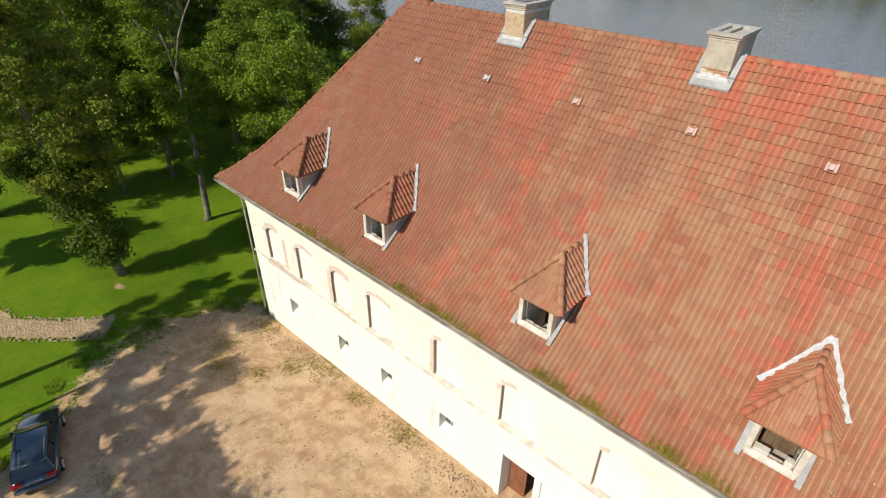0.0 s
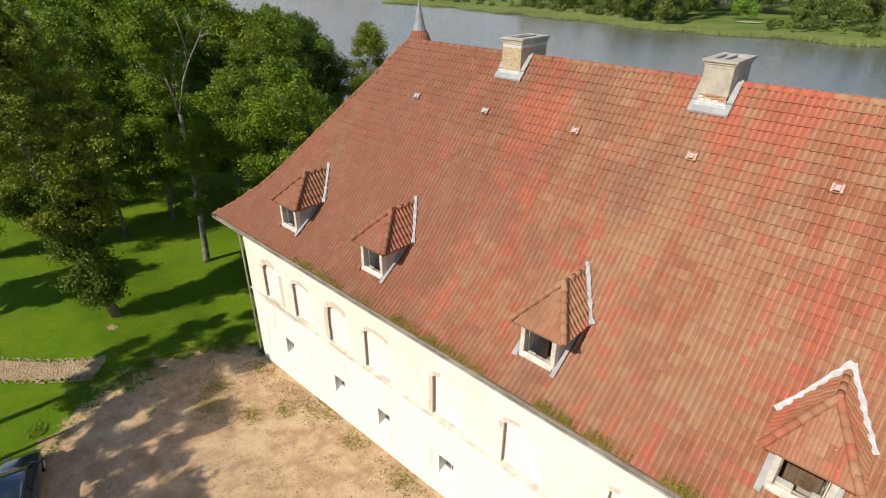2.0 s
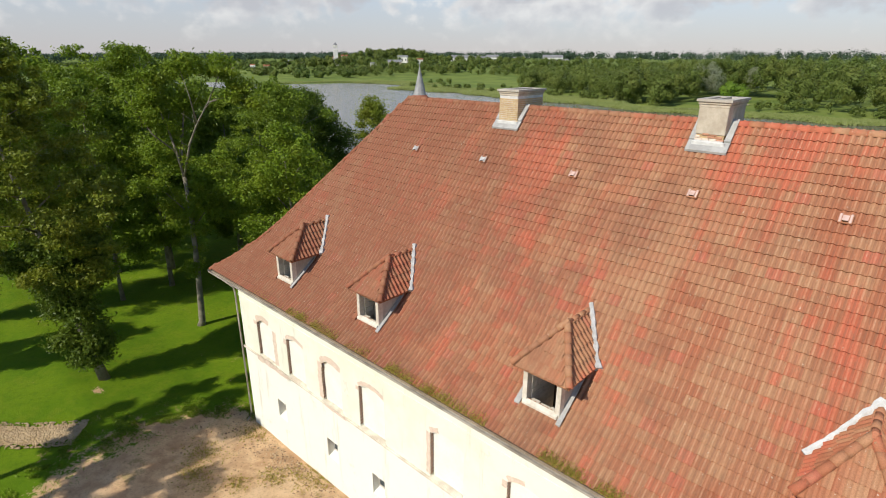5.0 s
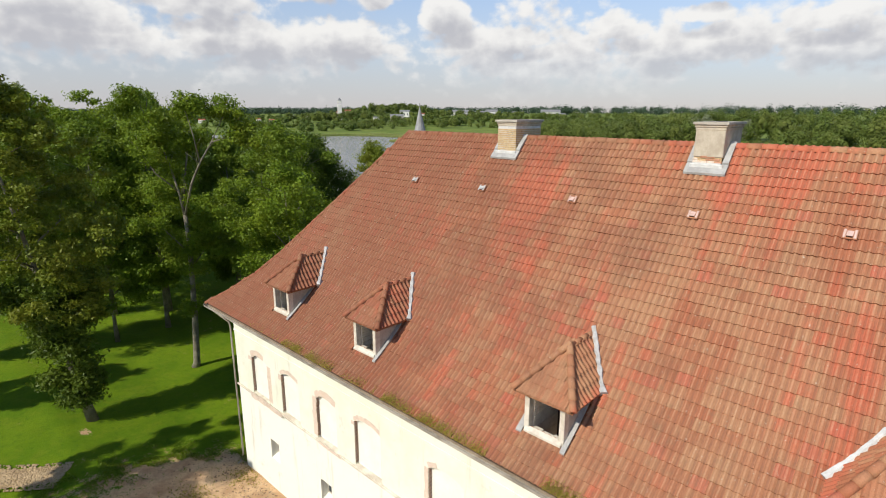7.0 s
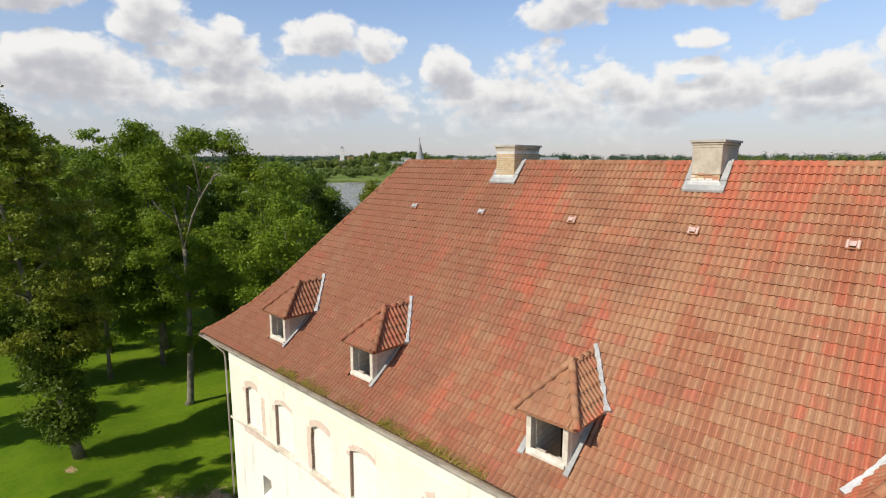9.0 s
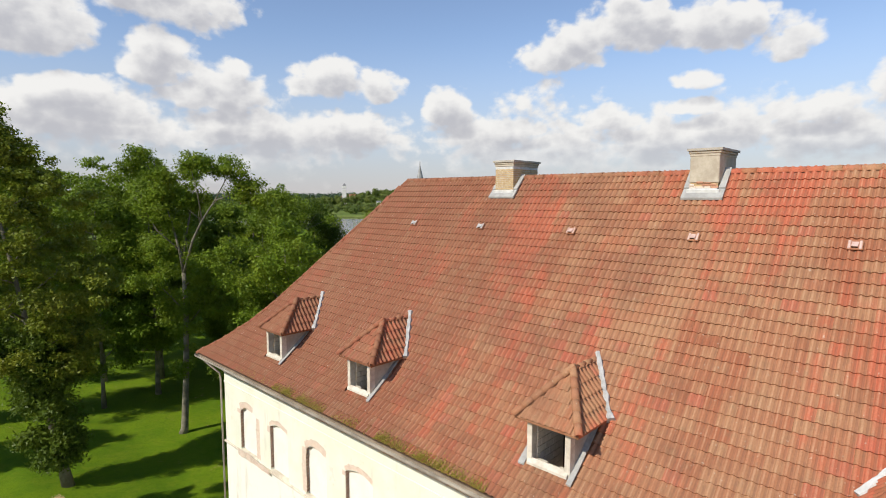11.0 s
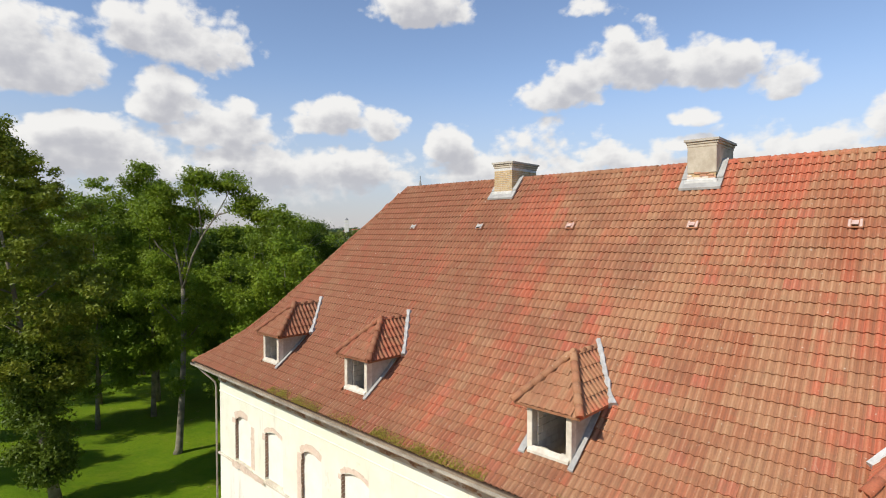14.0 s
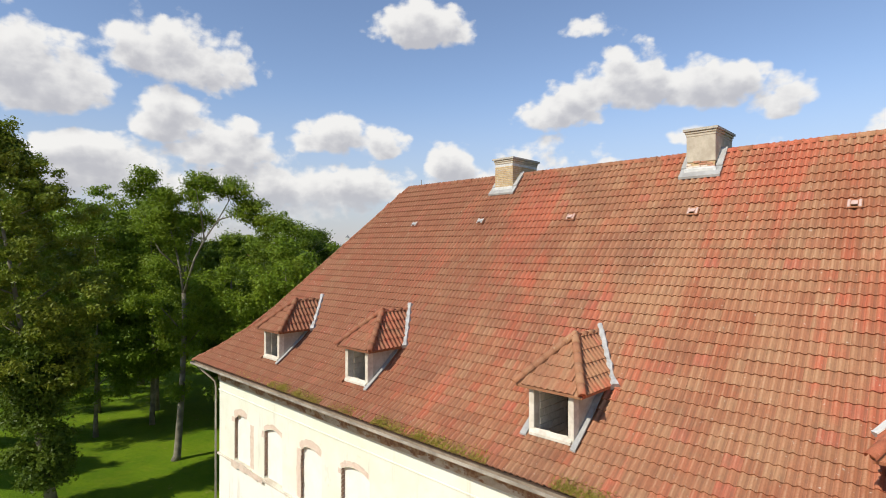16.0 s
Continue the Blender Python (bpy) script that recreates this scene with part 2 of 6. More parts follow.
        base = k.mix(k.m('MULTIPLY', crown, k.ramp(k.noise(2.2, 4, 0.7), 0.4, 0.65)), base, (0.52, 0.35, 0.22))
    spots = k.ramp(k.noise(13.0, 2, 0.5), 0.715, 0.745)
    base = k.mix(k.m('MULTIPLY', spots, 0.7), base, (0.60, 0.52, 0.42))
    grain = k.noise(34, 3, 0.6)
    k.color(k.mix(k.m('MULTIPLY', k.ramp(grain, 0.4, 0.75), 0.35), base, (0.14, 0.065, 0.042)))
    k.rough(k.ramp(grain, 0.3, 0.7, 0.65, 0.9))
    return k.bump(grain, 0.25, 0.01).mat


def mat_simple(name, a, b, scale=3.0, rough=0.85, metal=0.0, spec=0.25, fine=30.0, bump=0.2, amount=1.0):
    k = Nodes(name, rough, spec, metal)
    big, small = k.noise(scale, 5, 0.65), k.noise(fine, 4, 0.6)
    c = k.mix(k.m('MULTIPLY', k.ramp(big, 0.35, 0.65), amount), a, b)
    dark = tuple(x * 0.7 for x in a)
    k.color(k.mix(k.m('MULTIPLY', k.ramp(small, 0.45, 0.75), 0.35), c, dark))
    k.rough(k.ramp(small, 0.2, 0.8, max(rough - 0.12, 0.02), min(rough + 0.08, 1)))
    return k.bump(small, bump, 0.01).mat


def mat_plaster(name="limewash"):
    k = Nodes(name, 0.9, 0.15)
    big, mid, fine = k.noise(0.5, 5, 0.65), k.noise(2.2, 6, 0.7), k.noise(25, 4)
    c = k.mix(k.ramp(big, 0.4, 0.65), (0.745, 0.75, 0.645), (0.70, 0.71, 0.58))
    up = k.N.new("ShaderNodeSeparateXYZ")
    k.L.new(k.pos, up.inputs[0])
    lower = k.ramp(k.m('ADD', up.outputs[2], k.m('MULTIPLY', mid, 0.10)), 4.40, 4.46, 1.0, 0.0)
    c = k.mix(k.m('MULTIPLY', lower, 0.75), c, (0.78, 0.775, 0.70))
    c = k.mix(k.m('MULTIPLY', k.ramp(mid, 0.60, 0.72), 0.45), c, (0.66, 0.58, 0.40))
    run = k.noise(1.6, 5, 0.7, stretch=(1.0, 1.0, 0.12))
    c = k.mix(k.m('MULTIPLY', k.ramp(run, 0.55, 0.70), 0.55), c, (0.52, 0.48, 0.38))
    patch_ = k.ramp(k.noise(0.9, 7, 0.75), 0.60, 0.64)
    c = k.mix(k.m('MULTIPLY', patch_, 0.4), c, (0.60, 0.54, 0.44))
    k.color(k.mix(k.m('MULTIPLY', k.ramp(fine, 0.55, 0.8), 0.25), c, (0.52, 0.46, 0.36)))
    return k.bump(k.m('ADD', fine, mid), 0.35, 0.015).mat


def mat_bare():
    """Brick and old mortar where the render has flaked off, with crumbs of it left."""
    k = Nodes("bare_wall_patch", 0.95, 0.1)
    flake, fine = k.noise(9.0, 5, 0.7), k.noise(40, 4)
    c = k.mix(k.ramp(k.noise(4.0, 3), 0.42, 0.6), (0.66, 0.53, 0.43), (0.56, 0.44, 0.35))
    c = k.mix(k.m('MULTIPLY', k.ramp(flake, 0.50, 0.60), 0.8), c, (0.72, 0.67, 0.55))
    k.color(k.mix(k.m('MULTIPLY', k.ramp(fine, 0.5, 0.75), 0.4), c, (0.30, 0.23, 0.17)))
    return k.bump(k.m('ADD', flake, fine), 0.8, 0.02).mat


def mat_cornice():
    k = Nodes("worn_cornice", 0.92, 0.12)
    mid, fine = k.noise(1.5, 6, 0.7), k.noise(22, 4)
    sep = k.N.new("ShaderNodeSeparateXYZ")
    k.L.new(k.pos, sep.inputs[0])
    high = k.m('MULTIPLY', k.m('SUBTRACT', sep.outputs[2], 8.02), 0.45)
    fall = k.ramp(k.m('ADD', k.noise(1.5, 6, 0.7, stretch=(0.6, 1.0, 1.4)), high), 0.50, 0.56)
    c = k.mix(k.ramp(mid, 0.40, 0.62), (0.54, 0.47, 0.36), (0.68, 0.62, 0.50))
    c = k.mix(fall, c, k.mix(k.ramp(k.noise(6, 4), 0.42, 0.62), (0.44, 0.29, 0.17), (0.27, 0.14, 0.08)))
    k.color(k.mix(k.m('MULTIPLY', fine, 0.3), c, (0.17, 0.12, 0.08)))
    return k.bump(k.m('ADD', fine, mid), 0.6, 0.03).mat


def mat_ground():
    k = Nodes("ground_cover", 0.95, 0.08)
    fine, mid, big = k.noise(9, 5, 0.7), k.noise(1.3, 5, 0.65), k.noise(0.22, 4, 0.6)
    vfine = k.noise(45, 3, 0.6)
    g = k.mix(k.ramp(big, 0.38, 0.62), (0.108, 0.190, 0.007), (0.152, 0.232, 0.009))
    g = k.mix(k.m('MULTIPLY', k.ramp(mid, 0.48, 0.66), 0.6), g, (0.168, 0.222, 0.013))
    g = k.mix(k.m('MULTIPLY', k.ramp(k.noise(3.4, 5, 0.7), 0.50, 0.66), 0.45), g, (0.060, 0.125, 0.008))
    g = k.mix(k.m('MULTIPLY', k.ramp(vfine, 0.40, 0.70), 0.5), g, (0.035, 0.085, 0.005))
    s = k.mix(k.ramp(mid, 0.36, 0.64), (0.66, 0.445, 0.255), (0.49, 0.305, 0.168))
    s = k.mix(k.m('MULTIPLY', k.ramp(big, 0.5, 0.68), 0.55), s, (0.70, 0.51, 0.315))
    s = k.mix(k.m('MULTIPLY', k.ramp(fine, 0.52, 0.72), 0.65), s, (0.25, 0.16, 0.095))
    s = k.mix(k.ramp(vfine, 0.62, 0.74), s, (0.20, 0.135, 0.085))
    s = k.mix(k.m('MULTIPLY', k.ramp(k.noise(0.75, 6, 0.72), 0.52, 0.66), 0.6), s, (0.36, 0.215, 0.115))
    # weeds that come up through the bare soil
    weed = k.ramp(k.m('ADD', k.m('MULTIPLY', k.noise(0.55, 4, 0.6), 1.0), k.m('MULTIPLY', fine, 0.5)), 0.83, 0.95)
    s = k.mix(k.m('MULTIPLY', weed, 0.6), s, (0.24, 0.20, 0.07))
    place = k.N.new("ShaderNodeSeparateXYZ")
    k.L.new(k.pos, place.inputs[0])
    u, v = k.m('MULTIPLY', k.m('ADD', place.outputs[0], 8.5), 1.2), k.m('MULTIPLY', k.m('ADD', place.outputs[1], 5.6), 1.7)
    worn = k.m('MULTIPLY', k.m('SUBTRACT', 1.0, k.m('ADD', k.m('MULTIPLY', u, u), k.m('MULTIPLY', v, v))), 0.62)
    d = k.ramp(k.m('ADD', k.m('MAXIMUM', k.attr("dirt"), worn), k.m('ADD', k.m('ADD', k.m('MULTIPLY', k.m('SUBTRACT', mid, 0.5), 1.5), k.m('MULTIPLY', k.m('SUBTRACT', big, 0.5), 1.2)), k.m('MULTIPLY', k.m('SUBTRACT', fine, 0.5), 1.3))), 0.40, 0.60)
    c = k.mix(d, g, s)
    mw = k.mix(k.ramp(k.noise(0.03, 5, 0.65), 0.4, 0.6), (0.165, 0.205, 0.045), (0.115, 0.16, 0.035))
    c = k.mix(k.attr("meadow"), c, mw)
    k.color(c)
    return k.bump(k.m('ADD', k.m('MULTIPLY', fine, 0.7), vfine), 0.6, 0.05).mat


def mat_leaf(name, a, b, c, tones=0.45, thin=0.26, gloss=0.18):
    k = Nodes(name, 0.48, gloss)
    rnd = k.m('FRACT', k.m('ADD', k.island, k.m('MULTIPLY', k.rand, 0.37)))
    col = k.mix(rnd, a, b)
    col = k.mix(k.m('MULTIPLY', k.ramp(k.noise(tones, 3), 0.45, 0.65), 0.6), col, c)
    col = k.mix(k.m('MULTIPLY', k.ramp(k.noise(tones * 0.7, 2, vec=None, stretch=(1.0, 1.0, 0.4)), 0.52, 0.62), 0.35), col, tuple(v * 0.55 for v in a))
    tone = k.m('MULTIPLY', k.rand, 0.35)
    k.color(k.mix(tone, col, c))
    tr = k.N.new("ShaderNodeBsdfTranslucent")
    k.L.new(k.mix(0.35, col, (0.25, 0.33, 0.03)), tr.inputs[0])
    ms = k.N.new("ShaderNodeMixShader")
    ms.inputs[0].default_value = thin
    o = k.N["Material Output"]
    k.L.new(k.bsdf.outputs[0], ms.inputs[1]), k.L.new(tr.outputs[0], ms.inputs[2]), k.L.new(ms.outputs[0], o.inputs[0])
    return k.mat


def mat_water():
    k = Nodes("lake_water", 0.14, 0.45)
    k.color(k.mix(k.noise(0.02, 3), (0.105, 0.100, 0.080), (0.135, 0.125, 0.095)))
    k.bump(k.m('ADD', k.noise(0.35, 3, 0.6, stretch=(1, 2.2, 1)), k.noise(1.5, 2)), 0.28, 0.25)
    return k.mat


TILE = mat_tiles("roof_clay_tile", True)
CAPTILE = mat_tiles("cap_clay_tile")
PLASTER = mat_plaster()
CORNICE = mat_cornice()
GROUND = mat_ground()
WATER = mat_water()
ZINC = mat_simple("zinc_sheet", (0.34, 0.34, 0.33), (0.24, 0.235, 0.22), 2.0, 0.6, 0.15, 0.3, 18, 0.1)
LEADGREY = mat_simple("grey_flashing", (0.40, 0.39, 0.365), (0.30, 0.29, 0.27), 3.0, 0.7, 0.0, 0.4, 20, 0.1)
MORTAR = mat_simple("lime_mortar", (0.64, 0.63, 0.60), (0.50, 0.49, 0.46), 5.0, 0.9, 0, 0.15, 30, 0.5)
GREYMORTAR = mat_simple("grey_mortar", (0.52, 0.51, 0.49), (0.36, 0.35, 0.33), 5.0, 0.9, 0, 0.15, 30, 0.5)
CONCRETE = mat_simple("cast_concrete", (0.50, 0.46, 0.39), (0.38, 0.34, 0.28), 2.5, 0.9, 0, 0.2, 35, 0.4)
CHPLASTER = mat_simple("chimney_render", (0.52, 0.46, 0.36), (0.40, 0.34, 0.26), 2.2, 0.92, 0, 0.15, 28, 0.4)
YBRICK = mat_simple("yellow_brick", (0.55, 0.42, 0.24), (0.44, 0.30, 0.16), 6.0, 0.9, 0, 0.15, 40, 0.4)
RBRICK = mat_simple("red_brick", (0.71, 0.60, 0.49), (0.63, 0.49, 0.39), 5.0, 0.92, 0, 0.15, 40, 0.4)
FOOTBRICK = mat_simple("red_stack_brick", (0.52, 0.28, 0.18), (0.40, 0.20, 0.12), 5.0, 0.92, 0, 0.15, 40, 0.4)
POST = mat_simple("whitewashed_post", (0.66, 0.61, 0.51), (0.52, 0.46, 0.37), 4.0, 0.9, 0, 0.15, 35, 0.3)
BLOCK = mat_simple("grey_block", (0.74, 0.67, 0.55), (0.62, 0.55, 0.44), 3.0, 0.92, 0, 0.15, 30, 0.5)
DARKWOOD = mat_simple("dark_wood", (0.10, 0.06, 0.04), (0.07, 0.045, 0.03), 3.0, 0.7, 0, 0.2, 40, 0.3)
DOORWOOD = mat_simple("brown_door_paint", (0.26, 0.10, 0.05), (0.18, 0.075, 0.04), 3.0, 0.6, 0, 0.3, 40, 0.2)
SOFFIT = mat_simple("soffit_board", (0.32, 0.25, 0.18), (0.22, 0.17, 0.12), 3.0, 0.85, 0, 0.2, 30, 0.3)
BARK = mat_simple("grey_bark", (0.25, 0.225, 0.165), (0.14, 0.125, 0.09), 1.5, 0.95, 0, 0.1, 14, 0.9)
LEAF_A = mat_leaf("maple_leaves", (0.128, 0.205, 0.014), (0.188, 0.270, 0.018), (0.230, 0.280, 0.022))
LEAF_B = mat_leaf("dark_leaves", (0.100, 0.165, 0.013), (0.155, 0.228, 0.017), (0.178, 0.236, 0.019))
# deep green leaves; on the low shoots the dark colour stands for tree shade
LEAF_D = mat_leaf("deep_green_shade_leaves", (0.052, 0.092, 0.010), (0.080, 0.125, 0.011), (0.105, 0.145, 0.014))
LEAF_C = mat_leaf("yellowing_leaves", (0.158, 0.196, 0.016), (0.116, 0.172, 0.014), (0.212, 0.218, 0.023))
FARLEAF = mat_leaf("far_foliage", (0.062, 0.100, 0.020), (0.105, 0.148, 0.028), (0.180, 0.200, 0.044), 0.11, 0.10, 0.1)
# horizon forest, with the bluish haze of distance put into the leaf colour
FARHAZE = mat_leaf("far_hazed_foliage", (0.050, 0.082, 0.045), (0.065, 0.098, 0.055), (0.058, 0.090, 0.060), 0.08, 0.05, 0.1)
SILVER = mat_leaf("silver_willow_leaves", (0.22, 0.24, 0.15), (0.27, 0.28, 0.19), (0.20, 0.23, 0.13), 0.11)
BRIGHT = mat_leaf("bright_bush_leaves", (0.16, 0.27, 0.03), (0.20, 0.31, 0.04), (0.18, 0.28, 0.03), 0.11)
REED = mat_leaf("reed_blades", (0.17, 0.205, 0.05), (0.21, 0.235, 0.07), (0.14, 0.18, 0.05), 0.05)
MOSS = mat_leaf("gutter_weeds", (0.36, 0.30, 0.05), (0.28, 0.25, 0.04), (0.40, 0.29, 0.09))

EAVEBAND = mat_simple("weathered_eave_band", (0.44, 0.40, 0.33), (0.25, 0.22, 0.18), 1.1, 0.92, 0, 0.12, 16, 0.5)
BAREWALL = mat_bare()
RUBBLE = mat_simple("lime_rubble", (0.62, 0.47, 0.30), (0.45, 0.32, 0.19), 1.5, 0.95, 0, 0.1, 20, 0.5)

# ---------- building helpers ----------


def mesh_ob(name, bm, material, parent=None, label="", smooth=False):
    me = bpy.data.meshes.new(name)
    bmesh.ops.recalc_face_normals(bm, faces=bm.faces)
    bm.to_mesh(me)
    bm.free()
    me.materials.append(material)
    if smooth:
        me.polygons.foreach_set("use_smooth", [True] * len(me.polygons))
    ob = new(name, me)
    if parent is not None:
        ob.parent = parent
    if label:
        ob["label"] = label
    return ob


def part(name, bm, material, parent, label="", smooth=False):
    return mesh_ob(name, bm, material, parent, label, smooth)


def raw_ob(name, verts, faces, material, parent=None, smooth=False):
    me = bpy.data.meshes.new(name)
    me.from_pydata([tuple(map(float, v)) for v in verts], [], [tuple(int(i) for i in q) for q in faces])
    me.materials.append(material)
    if smooth:
        me.polygons.foreach_set("use_smooth", [True] * len(me.polygons))
    ob = new(name, me)
    if parent is not None:
        ob.parent = parent
    return ob


def empty(name, loc=(0, 0, 0), rz=0.0):
    ob = new(name)
    ob.matrix_world = pose(*loc, 0, 0, rz)
    ob.empty_display_size = 0.2
    return ob


def box(bm, x0, x1, y0, y1, z0, z1, bevel=0.0):
    r = bmesh.ops.create_cube(bm, size=1)
    for v in r["verts"]:
        v.co = Vector((x0 + (v.co.x + 0.5) * (x1 - x0), y0 + (v.co.y + 0.5) * (y1 - y0), z0 + (v.co.z + 0.5) * (z1 - z0)))
    if bevel:
        es = list({e for v in r["verts"] for e in v.link_edges})
        bmesh.ops.bevel(bm, geom=es, offset=bevel, segments=1, affect='EDGES')
    return bm


def boxed(*a, **k):
    return box(bmesh.new(), *a, **k)


def prism(bm, poly, axis, lo, hi):
    """A polygon given in the two other axes, drawn out along one axis."""
    def at(p, h):
        return {"x": (h, p[0], p[1]), "y": (p[0], h, p[1]), "z": (p[0], p[1], h)}[axis]
    a = [bm.verts.new(at(p, lo)) for p in poly]
    b = [bm.verts.new(at(p, hi)) for p in poly]
    bm.faces.new(a), bm.faces.new(list(reversed(b)))
    n = len(poly)
    for i in range(n):
        bm.faces.new((a[i], b[i], b[(i + 1) % n], a[(i + 1) % n]))
    return bm


def tube(bm, pts, radius, segs=8, taper=None):
    """A round tube along points; taper gives a radius for each point."""
    pts = [Vector(p) for p in pts]
    rings = []
    for i, p in enumerate(pts):
        d = (pts[min(i + 1, len(pts) - 1)] - pts[max(i - 1, 0)]).normalized()
        u = d.orthogonal().normalized() if abs(d.z) < 0.95 else Vector((1, 0, 0))
        u = (u - d * u.dot(d)).normalized()
        if abs(d.z) < 0.95:
            u = d.cross(Vector((0, 0, 1))).normalized()
        w = d.cross(u)
        r = taper[i] if taper else radius
        rings.append([bm.verts.new(p + (u * math.cos(a) + w * math.sin(a)) * r) for a in (2 * math.pi * j / segs for j in range(segs))])
    for a, b in zip(rings, rings[1:]):
        for j in range(segs):
            bm.faces.new((a[j], a[(j + 1) % segs], b[(j + 1) % segs], b[j]))
    bm.faces.new(rings[0]), bm.faces.new(list(reversed(rings[-1])))
    return bm


BAND = mat_simple("worn_band", (0.72, 0.69, 0.57), (0.50, 0.43, 0.34), 1.1, 0.9, 0, 0.15, 24, 0.4)
PINKTILE = mat_simple("pale_pink_tile", (0.60, 0.43, 0.37), (0.50, 0.33, 0.27), 6.0, 0.85, 0, 0.2, 30, 0.2)

# ---------- ground and lake ----------
WATER_Z = -4.5
SHORE_X = np.array([-2000, -440, -400, -320, -300, -240, -137, -70, -7, 60, 400, 2000.0])
SHORE_Y = np.array([120, 200, 315, 330, 278, 281, 259, 247, 250, 256, 300, 300.0])
NEAR_X = np.array([-2000, -440, -250, -120, -40, 40, 400, 2000.0])
NEAR_Y = np.array([110, 190, 130, 75, 48, 46, 60, 60.0])
YARD_Y = np.array([-60, -25, -14.3, -11.4, -9.4, -4.9, -1.5, 0.2, 1.0])
YARD_X = np.array([12, 8, 1.6, -0.6, -2.8, -3.4, -2.6, -1.4, 3.0])


def ground_z(x, y):
    x, y = np.asarray(x, float), np.asarray(y, float)
    z = -0.62 + 0.04 * np.clip(x, 0, 25) + 0.15 * np.clip(-y, 0, 6.5) - 0.03 * np.clip(y, 0, 15)
    near, far = np.interp(x, NEAR_X, NEAR_Y), np.interp(x, SHORE_X, SHORE_Y)
    t = np.clip((y - near + 22) / 22, 0, 1)
    z = z * (1 - t) + (WATER_Z - 0.0) * t
    inside = np.clip(np.minimum(y - near, far - y) / 12, 0, 1)
    z = z - 1.5 * inside
    rise = np.clip((y - far) / 60, 0, 1)
    z = np.where(y > far, WATER_Z + 1.2 * rise + 10 * np.clip((y - far - 130) / 600, 0, 1) + 16 * np.exp(-((x + 730) / 130) ** 2 - ((y - 650) / 120) ** 2), z)
    return z


def spread(lo, hi, step, far, grow=1.22):
    a = list(np.arange(lo, hi + step / 2, step))
    for sign, start in ((-1, lo), (1, hi)):
        d, p = step, start
        while abs(p) < far:
            d *= grow
            p += sign * d
            a.append(p)
    return np.array(sorted(a))


def ground_sheet():
    xs, ys = spread(-30, 30, 0.5, 4400), spread(-26, 16, 0.5, 4400)
    ys = np.array(sorted(set(ys) | set(np.arange(230, 345, 4.0))))
    X, Y = np.meshgrid(xs, ys, indexing="ij")
    Z = ground_z(X, Y)
    rough = np.array([noise.noise((x * 0.35, y * 0.35, 0)) + 0.5 * noise.noise((x, y, 4)) for x, y in zip(X.ravel(), Y.ravel())]).reshape(X.shape)
    near = (np.abs(X) < 45) & (np.abs(Y) < 40)
    Z = Z + np.where(near, 0.05 * rough, 0)
    nx, ny = len(xs), len(ys)
    idx = np.arange(nx * ny).reshape(nx, ny)
    q = np.stack([idx[:-1, :-1], idx[1:, :-1], idx[1:, 1:], idx[:-1, 1:]], -1).reshape(-1, 4)
    ob = raw_ob("ground", np.stack([X, Y, Z], -1).reshape(-1, 3), q, GROUND, smooth=True)
    edge = np.interp(Y, YARD_Y, YARD_X)
    dirt = 1 / (1 + np.exp(-np.clip((X - edge) * 0.95, -30, 30))) * np.where(Y < 1.0, 1, 0) * np.where(X < 70, 1, 0)
    dirt = np.where((X > 0.4) & (X < 43.6) & (Y > 0) & (Y < 14.2), 1.0, dirt)
    far = np.interp(X, SHORE_X, SHORE_Y)
    meadow = np.where((Y > far - 15) | (np.hypot(X, Y) > 140), 1.0, 0.0)
    for name, v in (("dirt", dirt), ("meadow", meadow)):
        at = ob.data.attributes.new(name, 'FLOAT', 'POINT')
        at.data.foreach_set("value", v.ravel().astype(np.float32))
    return tagged(ob, "mown lawn and bare sandy yard running down to a lake", "ground", kind="structure")


ground_sheet()
w = raw_ob("water", [(-1500, 20, WATER_Z), (1500, 20, WATER_Z), (1500, 420, WATER_Z), (-1500, 420, WATER_Z)], [(0, 1, 2, 3)], WATER)
tagged(w, "calm grey lake water reflecting the sky", "lake", kind="structure")

# ---------- the house: measures ----------
HX0, HX1 = 0.0, 44.0             # outer wall, along
HY1 = 14.57            # outer wall, across
EAVE = -0.82                     # front eave edge in y
RIDGE_Y, RIDGE_Z = 7.285, 17.44
HIP_X0, RIDGE_X0 = -1.1, 5.75    # left eave edge and ridge end
HIP_X1, RIDGE_X1 = 45.1, 38.25
SLOPE = 1.187
WAVE, COURSE = 0.187, 0.336      # one roll of a tile, and the visible length of one


def roof_z(y):
    """Height of the front roof slope, flaring out towards the eaves."""
    z = 15.444 + SLOPE * (y - 5.544)
    if y < 1.9:
        z += 1.0 * ((1.9 - y) / 2.72) ** 1.5
    return z


def slope_samples(n=400):
    ys = np.linspace(EAVE, RIDGE_Y, n)
    zs = np.array([roof_z(y) for y in ys])
    s = np.concatenate([[0], np.cumsum(np.hypot(np.diff(ys), np.diff(zs)))])
    return s, ys, zs


S_ARC, S_Y, S_Z = slope_samples()
SLOPE_LEN = float(S_ARC[-1])


def on_slope(s):
    c = min(max(s, 0.06), SLOPE_LEN - 0.06)
    y1, z1, y2, z2 = (float(np.interp(c + o, S_ARC, a)) for o in (-0.05, 0.05) for a in (S_Y, S_Z))
    d = math.hypot(y2 - y1, z2 - z1)
    ty, tz = (y2 - y1) / d, (z2 - z1) / d
    y, z = float(np.interp(c, S_ARC, S_Y)) + ty * (s - c), float(np.interp(c, S_ARC, S_Z)) + tz * (s - c)
    return y, z, -tz, ty     # y, z, and the normal's y, z


def hip_x(y):
    """Plan line of the left hip, as x for a place y on the front slope."""
    return HIP_X0 + (RIDGE_X0 - HIP_X0) * (y - EAVE) / (RIDGE_Y - EAVE)


